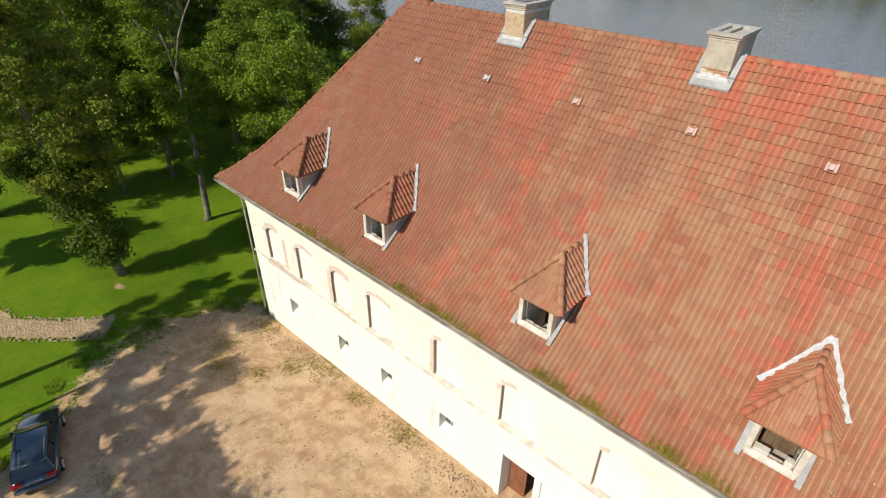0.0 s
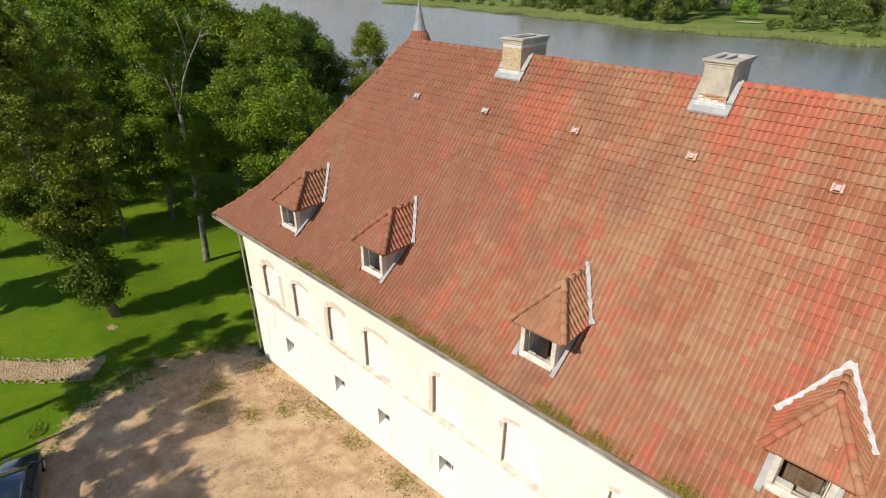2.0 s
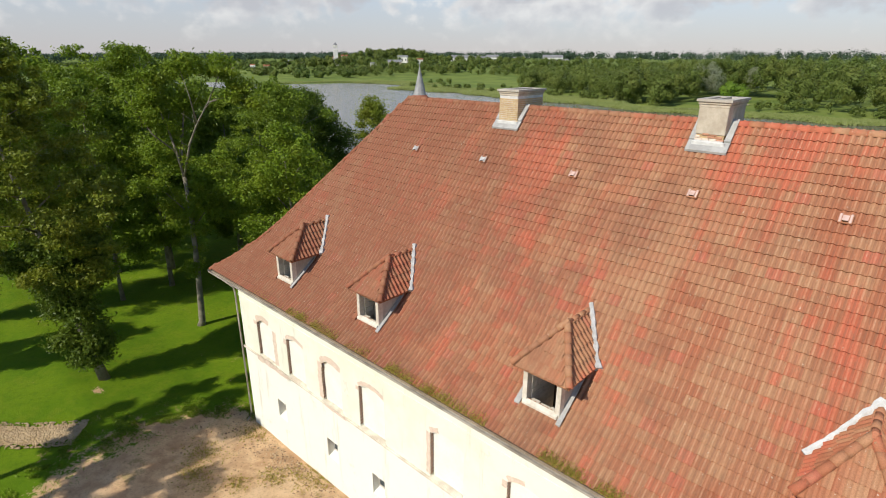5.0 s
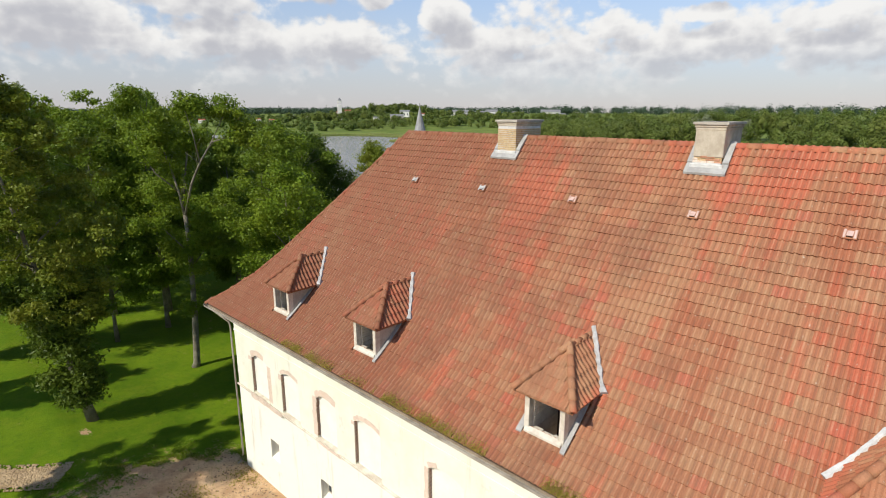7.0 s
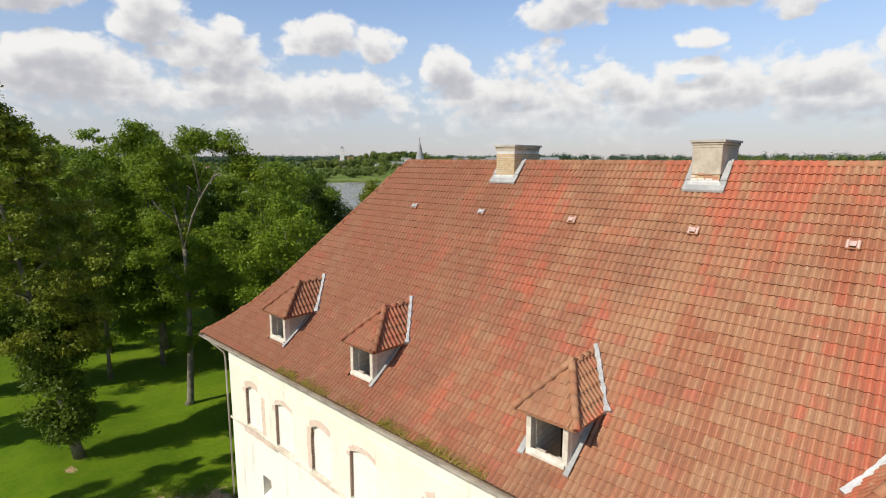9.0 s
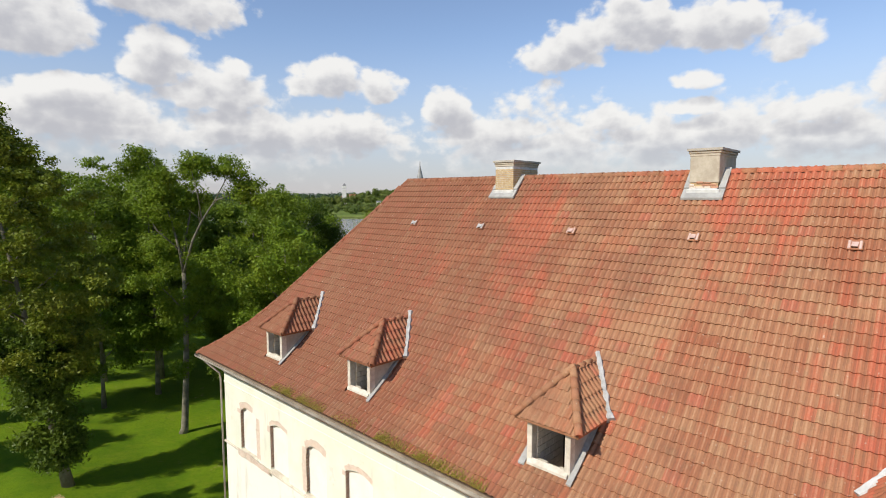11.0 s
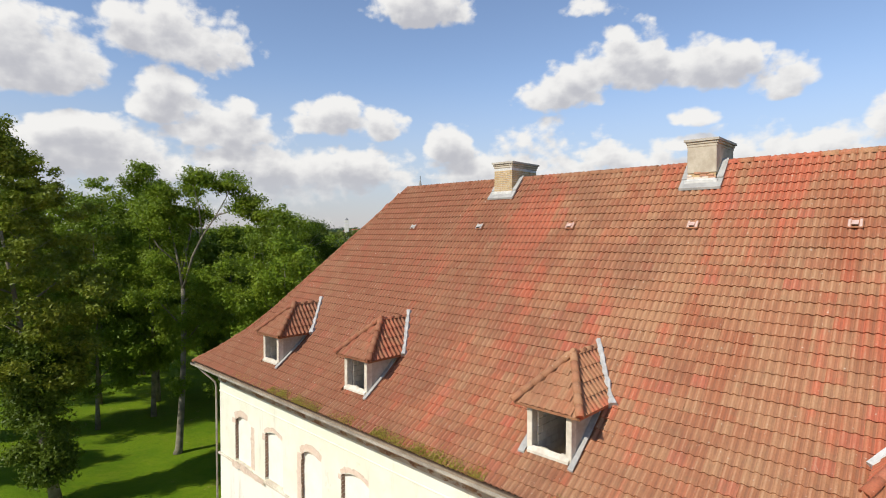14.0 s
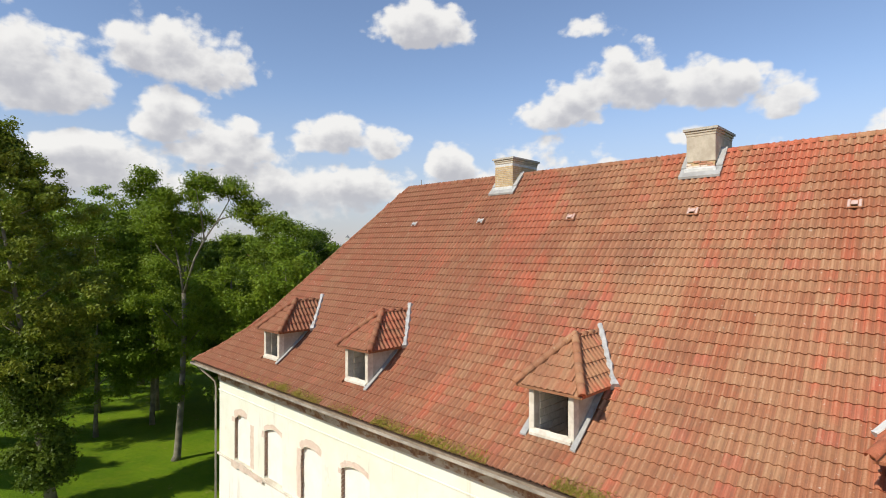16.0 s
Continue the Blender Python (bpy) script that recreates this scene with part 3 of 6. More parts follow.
def wave_h(u, amp=0.044):
    """Height of the pantile's section: a round roll, a steep side and a shallow pan."""
    f = (u / WAVE) % 1.0
    if f < 0.62:
        return amp * math.sin(math.pi * f / 0.62) ** 0.9
    return -0.18 * amp * math.sin(math.pi * (f - 0.62) / 0.38)


SEG = 14      # steps across a tile of two rolls
TW = 2 * WAVE


def tile_block(length, lift=0.046, thick=0.038, over=0.06):
    """Points of one two-roll tile in (across, up the slope, out), and its faces."""
    us = [TW * i / SEG for i in range(SEG + 1)]
    pts, faces = [], []
    for v, h in ((length + over, 0.0), (0.0, lift)):
        pts += [(u, v, wave_h(u) + h) for u in us]
    pts += [(u, 0.0, wave_h(u) + lift - thick) for u in us]
    n = SEG + 1
    for i in range(SEG):
        faces.append((i, n + i, n + i + 1, i + 1))
        faces.append((n + i, 2 * n + i, 2 * n + i + 1, n + i + 1))
    return np.array(pts), np.array(faces)


DORMERS = [4.75, 10.72, 18.65, 25.88]
NEAR_TILES = []       # the stretch of roof whose tiles are single pieces


def near_stretch(x, y):
    return 20.2 < x < 26.2 and 2.15 < y < 5.6


def lay_front_roof(parent):
    verts, faces, count = [], [], 0
    n_course = int(SLOPE_LEN / COURSE) + 1
    rng = random.Random(4)
    for c in range(n_course):
        s0 = c * COURSE
        length = min(COURSE, SLOPE_LEN - s0)
        if length < 0.1:
            continue
        base, fc = tile_block(length)
        y_mid = on_slope(s0 + length / 2)[0]
        k0 = int((hip_x(y_mid) - 0.05) / TW) - 1
        k1 = int((HIP_X1 - (hip_x(y_mid) - HIP_X0)) / TW) + 1
        for k in range(k0, k1):
            x = k * TW
            xm = x + TW / 2
            if xm < hip_x(y_mid) or xm > HIP_X1 - (hip_x(y_mid) - HIP_X0):
                continue
            if any(abs(xm - d) < min(0.60, 0.89 * (2.75 - y_mid) - 0.25) and y_mid > 0.22 for d in DORMERS):
                continue
            if any(a + 0.1 < xm < b - 0.1 and y_mid > 6.75 for a, b in ((11.5, 12.9), (19.48, 20.65))):
                continue
            jit = rng.uniform(0, 0.010)
            skew = rng.uniform(-0.006, 0.006)
            if near_stretch(xm, y_mid):
                NEAR_TILES.append((x, s0, jit, skew))
                continue
            P = []
            for u, v, h in base:
                y, z, ny, nz = SLOPE_CACHE(s0 + v)
                hh = h + jit + skew * (u / TW - 0.5) * 2
                P.append((x + u, y + ny * hh, z + nz * hh))
            verts.append(P)
            faces.append(fc + count)
            count += len(base)
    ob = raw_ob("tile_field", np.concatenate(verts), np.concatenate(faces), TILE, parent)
    return tagged(ob, kind="stuff")


_cache = {}


def SLOPE_CACHE(s):
    key = round(s, 4)
    if key not in _cache:
        _cache[key] = on_slope(s)
    return _cache[key]


def plain_slope(name, parent, edge, mat, cols):
    """Courses of tiles on an unseen slope: edge(s) gives the two end points of a course line."""
    verts, faces = [], []
    n_course = int(SLOPE_LEN / COURSE)
    for c in range(n_course):
        for v, h in ((c * COURSE, 0.035), ((c + 1) * COURSE, 0.0)):
            a, b = edge(v, h)
            m = cols
            verts += [tuple(np.array(a) + (np.array(b) - np.array(a)) * i / m) for i in range(m + 1)]
        k = len(verts) - 2 * (cols + 1)
        faces += [(k + i, k + i + 1, k + cols + 2 + i, k + cols + 1 + i) for i in range(cols)]
    ob = raw_ob(name, verts, faces, mat, parent)
    return tagged(ob, kind="stuff")


def lay_near_tiles(parent):
    """The tiles nearest to the eye, each a piece of its own on one mesh."""
    pts, fc = tile_block(COURSE)
    me = bpy.data.meshes.new("tile")
    me.from_pydata([tuple(map(float, p)) for p in pts], [], [tuple(int(i) for i in q) for q in fc])
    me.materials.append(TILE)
    for x, s0, jit, skew in NEAR_TILES:
        y, z, ny, nz = SLOPE_CACHE(s0)
        m_ = Matrix(((1, 0, 0, x), (0, nz, ny, y + ny * jit), (0, -ny, nz, z + nz * jit), (0, 0, 0, 1)))
        ob = new("tile", me)
        ob.parent = parent
        ob.matrix_basis = m_ @ pose(0, 0, 0, 0, math.degrees(-skew * 4), 0)


house = empty("manor_house", (0, 0, 0))
tagged(house, "long two-storey limewashed manor house with hipped red tile roof", "house")
roof = empty("roof")
roof.parent = house
tagged(roof, "weathered red clay pantile roof with flared eaves")
lay_front_roof(roof)
lay_near_tiles(roof)


def frac(s):
    y = SLOPE_CACHE(s)[0]
    return (y - EAVE) / (RIDGE_Y - EAVE), SLOPE_CACHE(s)


def edge_left(s, h):
    f, (y, z, ny, nz) = frac(s)
    x = HIP_X0 + (RIDGE_X0 - HIP_X0) * f - h * 0.7
    return (x, 2 * RIDGE_Y - y, z + h * 0.7), (x, y, z + h * 0.7)


def edge_right(s, h):
    f, (y, z, ny, nz) = frac(s)
    x = HIP_X1 - (HIP_X1 - RIDGE_X1) * f + h * 0.7
    return (x, y, z + h * 0.7), (x, 2 * RIDGE_Y - y, z + h * 0.7)


def edge_back(s, h):
    f, (y, z, ny, nz) = frac(s)
    x0, x1 = HIP_X0 + (RIDGE_X0 - HIP_X0) * f, HIP_X1 - (HIP_X1 - RIDGE_X1) * f
    return (x1, 2 * RIDGE_Y - y + h * 0.7, z + h * 0.7), (x0, 2 * RIDGE_Y - y + h * 0.7, z + h * 0.7)


plain_slope("hip_field", roof, edge_left, TILE, 40)
plain_slope("hip_field", roof, edge_right, TILE, 40)
plain_slope("back_field", roof, edge_back, TILE, 60)


def roof_deck():
    """Boards under the tiles, left open inside the dormers."""
    verts, faces = [], []
    ys = sorted(set(np.linspace(EAVE, RIDGE_Y, 30)) | {0.25, 1.85})
    xs = sorted({HIP_X0, RIDGE_X0, 8, 14, 22, 30, RIDGE_X1, HIP_X1} | {d + o for d in DORMERS for o in (-0.5, 0.5)})
    for a, b in zip(ys, ys[1:]):
        for p, q in zip(xs, xs[1:]):
            if any(abs((p + q) / 2 - d) < 0.4 for d in DORMERS) and 0.25 <= (a + b) / 2 <= 1.85:
                continue
            c = []
            for x, y in ((p, a), (q, a), (q, b), (p, b)):
                x = min(max(x, hip_x(y)), HIP_X1 - (hip_x(y) - HIP_X0))
                c.append((x, y + 0.03, roof_z(y) - 0.06))
            if abs(c[0][0] - c[1][0]) + abs(c[2][0] - c[3][0]) < 1e-4:
                continue
            k = len(verts)
            verts += c
            faces.append((k, k + 1, k + 2, k + 3))
    return raw_ob("roof_deck", verts, faces, DARKWOOD, roof)


roof_deck()


def ridge_tiles(name, a, b, parent, radius=0.115, length=0.40, seed=1, mat=None):
    """A row of half-round cap tiles from a to b, each lapping over the next."""
    a, b = Vector(a), Vector(b)
    d = (b - a).normalized()
    side = d.cross(Vector((0, 0, 1))).normalized()
    up = side.cross(d)
    n = max(1, round((b - a).length / length))
    step = (b - a).length / n
    rng = random.Random(seed)
    me = bpy.data.meshes.new(name)
    vs, fs = [], []
    seg = 8
    for e, (t, r) in enumerate(((-0.03, radius * 1.06), (step + 0.02, radius * 0.94))):
        for rr in (r, r - 0.022):
            for j in range(seg + 1):
                an = math.pi * (j / seg * 1.16 - 0.08)
                vs.append((t, -math.cos(an) * rr, math.sin(an) * rr * 0.85))
    m = seg + 1
    for j in range(seg):
        fs += [(j, j + 1, 2 * m + j + 1, 2 * m + j), (m + j, 3 * m + j, 3 * m + j + 1, m + j + 1), (j, m + j, m + j + 1, j + 1), (2 * m + j, 2 * m + j + 1, 3 * m + j + 1, 3 * m + j)]
    me.from_pydata(vs, [], fs)
    me.materials.append(mat or CAPTILE)
    me.polygons.foreach_set("use_smooth", [True] * len(me.polygons))
    rot = Matrix((d, side, up)).transposed().to_4x4()
    for i in range(n):
        ob = new(name, me)
        ob.parent = parent
        ob.matrix_world = Matrix.Translation(a + d * (i * step) + Vector((0, 0, rng.uniform(-0.008, 0.008)))) @ rot @ pose(0, 0, 0, rng.uniform(-3, 3), rng.uniform(-1, 1), rng.uniform(-1.5, 1.5))


ridge_tiles("ridge_tile", (RIDGE_X1, RIDGE_Y, RIDGE_Z), (RIDGE_X0, RIDGE_Y, RIDGE_Z), roof, radius=0.15, length=0.42, seed=3)
for fy in (1, -1):
    for seg_y in np.linspace(EAVE, RIDGE_Y, 9)[:-1]:
        y0, y1 = seg_y, seg_y + (RIDGE_Y - EAVE) / 8
        p = [(hip_x(y), RIDGE_Y + fy * (y - RIDGE_Y), roof_z(y) - 0.01) for y in (y0, y1)]
        ridge_tiles("hip_tile", p[0], p[1], roof, radius=0.11, seed=int(seg_y * 10) + 50)


# ---------- walls ----------
WALL_TOP = 8.75
WINDOWS = [(1.62, 3.26), (4.46, 5.98), (7.34, 8.84), (10.06, 11.70), (14.26, 15.90), (17.76, 19.42), (21.80, 23.44),
           (25.6, 27.1), (29.2, 30.7), (33, 34.5), (36.8, 38.3), (40.4, 41.9)]
WIN_Z0, WIN_SPRING, WIN_RISE = 4.47, 6.49, 0.22
VENT_WIN = [(2.96, 3.74), (7.38, 8.20), (10.72, 11.52), (14.64, 15.46), (22.4, 23.1), (26.3, 27.0), (30.1, 30.8), (33.9, 34.6), (37.7, 38.4)]
VW_Z = (1.30, 2.40)
DOOR = (18.22, 19.75, -0.2, 2.78)
BASE_Z = -1.6
WALL_D = 0.16


def front_wall():
    xs, zs = {HX0, HX1}, {BASE_Z, WALL_TOP}
    holes = []
    for a, b in WINDOWS:
        holes.append((a, b, WIN_Z0, WIN_SPRING + WIN_RISE))
    for a, b in VENT_WIN:
        holes.append((a, b, *VW_Z))
    holes.append((DOOR[0], DOOR[1], BASE_Z, DOOR[3]))
    for a, b, c, d in holes:
        xs |= {a, b}
        zs |= {c, d}
    xs, zs = sorted(xs), sorted(zs)
    bm = bmesh.new()

    def inside(i, k):
        if not (0 <= i < len(xs) - 1 and 0 <= k < len(zs) - 1):
            return True
        x, z = (xs[i] + xs[i + 1]) / 2, (zs[k] + zs[k + 1]) / 2
        return any(a < x < b and c < z < d for a, b, c, d in holes)
    vert = {}

    def v(i, k, y):
        if (i, k, y) not in vert:
            vert[i, k, y] = bm.verts.new((xs[i], y, zs[k]))
        return vert[i, k, y]
    Y1 = WALL_D
    for i in range(len(xs) - 1):
        for k in range(len(zs) - 1):
            if inside(i, k):
                continue
            bm.faces.new((v(i, k, 0.0), v(i + 1, k, 0.0), v(i + 1, k + 1, 0.0), v(i, k + 1, 0.0)))
            bm.faces.new((v(i, k, Y1), v(i, k + 1, Y1), v(i + 1, k + 1, Y1), v(i + 1, k, Y1)))
            for di, dk, a, b in ((-1, 0, (i, k), (i, k + 1)), (1, 0, (i + 1, k + 1), (i + 1, k)), (0, -1, (i + 1, k), (i, k)), (0, 1, (i, k + 1), (i + 1, k + 1))):
                if inside(i + di, k + dk):
                    bm.faces.new((v(*a, 0.0), v(*b, 0.0), v(*b, Y1), v(*a, Y1)))
    # spandrels that turn the square heads into flat arches
    for a, b in WINDOWS:
        n = 10
        for s in (0, 1):
            poly = [(a, WIN_SPRING + WIN_RISE), (a, WIN_SPRING)]
            for i in range(n + 1):
                t = i / n
                poly.append((a + (b - a) / 2 * t, WIN_SPRING + WIN_RISE * math.sin(math.pi / 2 * t) ** 0.9))
            poly = [p for j, p in enumerate(poly) if j == 0 or (p[0] - poly[j - 1][0]) ** 2 + (p[1] - poly[j - 1][1]) ** 2 > 1e-9]
            if s:
                poly = [(a + b - x, z) for x, z in reversed(poly)]
            prism(bm, poly, "y", 0.0, WALL_D)
    bmesh.ops.remove_doubles(bm, verts=bm.verts, dist=1e-4)
    part("front_wall", bm, PLASTER, house)
    # the solid wall behind the blind windows, open at the small windows and the door
    bm = bmesh.new()
    xs = sorted({HX0, HX1} | {v for w_ in VENT_WIN for v in w_} | {DOOR[0], DOOR[1]})
    for x0, x1 in zip(xs, xs[1:]):
        m = (x0 + x1) / 2
        if any(a < m < b for a, b in VENT_WIN):
            box(bm, x0, x1, WALL_D, 0.75, BASE_Z, VW_Z[0]), box(bm, x0, x1, WALL_D, 0.75, VW_Z[1], WALL_TOP)
        elif DOOR[0] < m < DOOR[1]:
            box(bm, x0, x1, WALL_D, 0.75, DOOR[3], WALL_TOP)
        else:
            box(bm, x0, x1, WALL_D, 0.75, BASE_Z, WALL_TOP)
    part("inner_leaf", bm, PLASTER, house)


front_wall()
part("side_wall", boxed(HX0, HX0 + 0.7, 0.75, HY1, BASE_Z, WALL_TOP), PLASTER, house)
part("side_wall", boxed(HX1 - 0.7, HX1, 0.75, HY1, BASE_Z, WALL_TOP), PLASTER, house)
part("back_wall", boxed(HX0 + 0.7, HX1 - 0.7, HY1 - 0.7, HY1, BASE_Z, WALL_TOP), PLASTER, house)
part("floor_slab", boxed(HX0 + 0.7, HX1 - 0.7, 0.75, HY1 - 0.7, 8.3, 8.6), DARKWOOD, house)
part("floor_slab", boxed(HX0 + 0.7, HX1 - 0.7, 0.75, HY1 - 0.7, 3.9, 4.2), DARKWOOD, house)
# string course, cornice, soffit
part("string_course", boxed(HX0 - 0.05, HX1 + 0.05, -0.10, -0.002, 4.36, 4.46, bevel=0.015), BAND, house)
bm = bmesh.new()
prism(bm, [(-0.002, 7.95), (-0.05, 7.98), (-0.07, 8.28), (-0.20, 8.36), (-0.22, 8.52), (-0.34, 8.60), (-0.36, 8.72), (-0.002, 8.72)], "x", HX0 - 0.05, HX1 + 0.05)
part("frieze_moulding", boxed(HX0 - 0.03, HX1 + 0.03, -0.035, -0.002, 7.46, 7.52, bevel=0.01), PLASTER, house)
part("cornice", bm, CORNICE, house, "crumbling brown brick and plaster cornice")
part("soffit", boxed(HX0 - 0.9, HX1 + 0.9, EAVE + 0.06, -0.02, 8.73, 8.76), SOFFIT, house)
part("fascia", boxed(HX0 - 0.95, HX1 + 0.95, EAVE + 0.03, EAVE + 0.06, 8.66, 8.80), SOFFIT, house)
part("soffit", boxed(HX0 - 0.95, HX0 + 0.02, -0.02, HY1 + 0.8, 8.73, 8.76), SOFFIT, house)
bm = bmesh.new()
prism(bm, [(-0.002 + 0, 7.95), (-0.05, 7.98), (-0.07, 8.28), (-0.20, 8.36), (-0.34, 8.60), (-0.36, 8.72), (-0.002, 8.72)], "y", 0.0, HY1)
part("cornice", bm, CORNICE, house)

# ---------- dormers ----------
ATTICWOOD = mat_simple("attic_board", (0.20, 0.135, 0.085), (0.13, 0.085, 0.055), 3.0, 0.85, 0, 0.15, 30, 0.3)
D_EAVE, D_RIDGE = 10.86, 12.05       # heights of a dormer's eaves and ridge
D_HALF, D_FRONT, D_APEX = 0.95, 0.0, 1.34
D_BACK = 2.75


def tiles_on(name, corner, across, up, width, height, parent, keep, course=0.36, roll=WAVE, mat=None, amp=0.03):
    """Tile courses on a small plane, starting at corner; keep(u, v) says where it lies."""
    corner, across, up = Vector(corner), Vector(across).normalized(), Vector(up).normalized()
    out = across.cross(up).normalized()
    if out.z < 0:
        out = -out
    verts, faces = [], []
    n_c, n_t = math.ceil(height / course), math.ceil(width / roll)
    seg = 6
    rng = random.Random(len(name) * 7 + int(corner.x * 10))
    for c in range(n_c):
        v0 = c * course
        v1 = min(v0 + course + 0.05, height)
        for t in range(n_t):
            u0, u1 = t * roll, min((t + 1) * roll, width)
            if not keep((u0 + u1) / 2, (v0 + min(v0 + course, height)) / 2):
                continue
            j = rng.uniform(0, 0.008)
            k = len(verts)
            for v, h in ((v1, 0.0), (v0, 0.035)):
                for i in range(seg + 1):
                    u = u0 + (u1 - u0) * i / seg
                    verts.append(corner + across * u + up * v + out * (wave_h(u, amp) + h + j))
            for i in range(seg + 1):
                u = u0 + (u1 - u0) * i / seg
                verts.append(corner + across * u + up * v0 + out * (wave_h(u, amp) + 0.012 + j))
            for i in range(seg):
                faces.append((k + i, k + seg + 1 + i, k + seg + 2 + i, k + i + 1))
                faces.append((k + seg + 1 + i, k + 2 * seg + 2 + i, k + 2 * seg + 3 + i, k + seg + 2 + i))
    return tagged(raw_ob(name, verts, faces, mat or CAPTILE, parent), kind="stuff")


BLOCK_MESH = {}


def block(x, y, z, lx, ly, parent, rng):
    """One grey building block, sharing its mesh with those of its size."""
    key = (round(lx, 2), round(ly, 2))
    if key not in BLOCK_MESH:
        bm = boxed(-lx / 2, lx / 2, -ly / 2, ly / 2, -0.095, 0.095, bevel=0.006)
        me = bpy.data.meshes.new("block")
        bm.to_mesh(me)
        bm.free()
        me.materials.append(BLOCK)
        BLOCK_MESH[key] = me
    ob = new("block", BLOCK_MESH[key])
    ob.parent = parent
    px, py, pz = parent.location
    ob.location = (x - px + rng.uniform(-0.006, 0.006), y - py + rng.uniform(-0.006, 0.006), z - pz)
    return ob


def dormer(cx, first=None):
    ob = empty("dormer", (cx, 0.3, roof_z(0.3)))
    ob.parent = house
    inv = Matrix.Translation((-cx, -0.3, -roof_z(0.3)))
    # front posts, sill and lintel
    zf = roof_z(0.25) - 0.10
    for s in (-1, 1):
        a, b = sorted((s * 0.65, s * 0.49))
        part("post", boxed(cx + a, cx + b, 0.16, 0.40, zf, 10.84, bevel=0.012), POST, ob)
    part("lintel", boxed(cx - 0.44, cx + 0.44, 0.22, 0.40, 10.80, 10.87, bevel=0.01), DARKWOOD, ob)
    bm = bmesh.new()
    rng = random.Random(int(cx * 10))
    x = cx - 0.46
    while x < cx + 0.44:
        wdt = rng.uniform(0.26, 0.44)
        x1 = min(x + wdt, cx + 0.46)
        box(bm, x + 0.004, x1 - 0.004, 0.215 + rng.uniform(0, 0.02), 0.46, zf - 0.05, zf + 0.11 + rng.uniform(0, 0.03) + (0.40 if cx > 25 else 0.08) * abs(((x + x1) / 2 - cx) / 0.46) ** 1.4, bevel=0.02)
        x = x1
    part("sill", bm, POST, ob, "broken whitewashed masonry sill")
    bm = bmesh.new()
    prism(bm, [(0.09, roof_z(0.09) + 0.10), (0.09, roof_z(0.09) + 0.17), (0.20, roof_z(0.20) + 0.19), (0.20, roof_z(0.20) + 0.10)], "x", cx - 0.60, cx + 0.60)
    part("sill_apron", bm, POST, ob, "flat mortar apron below the sill")
    part("attic_floor", boxed(cx - 0.47, cx + 0.47, 0.47, 1.76, 8.62, 8.68), CONCRETE, ob)
    # cheeks: block masonry inside, sheet outside
    for s in (-1, 1):
        poly = [(0.40, roof_z(0.40) - 0.1), (0.40, 10.82), (1.70, 10.82), (1.35, roof_z(1.35) - 0.1)]
        a, b = sorted((s * 0.64, s * 0.56))
        bm = bmesh.new()
        prism(bm, [(y, z) for y, z in poly], "x", cx + a, cx + b)
        part("cheek", bm, POST if s < 0 else CONCRETE, ob)
        row, z = 0, 8.6
        while z < 10.75:
            y = 0.41 - (0.2 if row % 2 else 0)
            while y < 1.75:
                y0, y1 = max(y, 0.41), min(y + 0.40, 1.75)
                if y1 - y0 > 0.05:
                    block(cx + s * 0.51, (y0 + y1) / 2, z + 0.1, 0.085, y1 - y0 - 0.012, ob, rng)
                y += 0.40
            z += 0.20
            row += 1
        if s > 0:
            for k_ in range(5):
                x_ = cx - 0.46 + 0.184 * k_
                part("back_board", boxed(x_, x_ + 0.178, 1.80, 1.84 + 0.01 * (k_ % 2), 8.6, 11.2), ATTICWOOD, ob)
        # flashing strips along the foot of the cheek
        bm = bmesh.new()
        brown = s < 0 and cx < 15
        short = s < 0 and cx < 25
        ya, n = (0.02 if short else -0.02), 8
        yb = 0.42 if short else 1.72
        strip = []
        for i in range(n + 1):
            y = ya + (yb - ya) * i / n
            strip.append((y, roof_z(y) + (0.165 if short else 0.15)))
        x0, x1 = sorted((cx + s * 0.645, cx + s * (0.83 if short else 0.79)))
        rings = []
        for y0, z0 in strip:
            rings.append([bm.verts.new(p) for p in ((x0, y0, z0), (x1, y0, z0), (x1, y0, z0 - 0.05), (x0, y0, z0 - 0.05))])
        for p_, q_ in zip(rings, rings[1:]):
            for i in range(4):
                bm.faces.new((p_[i], p_[(i + 1) % 4], q_[(i + 1) % 4], q_[i]))
        bm.faces.new(rings[0]), bm.faces.new(list(reversed(rings[-1])))
        part("flashing", bm, CAPTILE if brown else LEADGREY, ob, "brown mortar flashing" if brown else "grey sheet-metal flashing")
        # side roof slope
        run = D_HALF
        rise = D_RIDGE - D_EAVE
        L = math.hypot(run, rise)
        if s > 0:
            corner, across = (cx + D_HALF, D_FRONT, D_EAVE), (0, 1, 0)
        else:
            corner, across = (cx - D_HALF, D_FRONT, D_EAVE), (0, 1, 0)
        up = (-s * run, 0, rise)

        def keep(u, v, s=s):
            f = v / L
            y = D_FRONT + u
            return y - 0.09 > D_FRONT + (D_APEX - D_FRONT) * min((v + 0.18) / L, 1.0) - 0.17 and y < 1.68 + (D_BACK - 1.68) * f
        tiles_on("side_tiles", corner, across, up, D_BACK - D_FRONT + 0.1, L, ob, keep, amp=0.046)
        # under boards
        bm = bmesh.new()
        q = [(cx + s * D_HALF, D_FRONT, D_EAVE - 0.01), (cx + s * D_HALF, 1.68, D_EAVE - 0.01), (cx, D_BACK, D_RIDGE - 0.01), (cx, D_APEX, D_RIDGE - 0.01)]
        t_ = [bm.verts.new(p) for p in q]
        b_ = [bm.verts.new((p[0], p[1], p[2] - 0.05)) for p in q]
        bm.faces.new(t_), bm.faces.new(list(reversed(b_)))
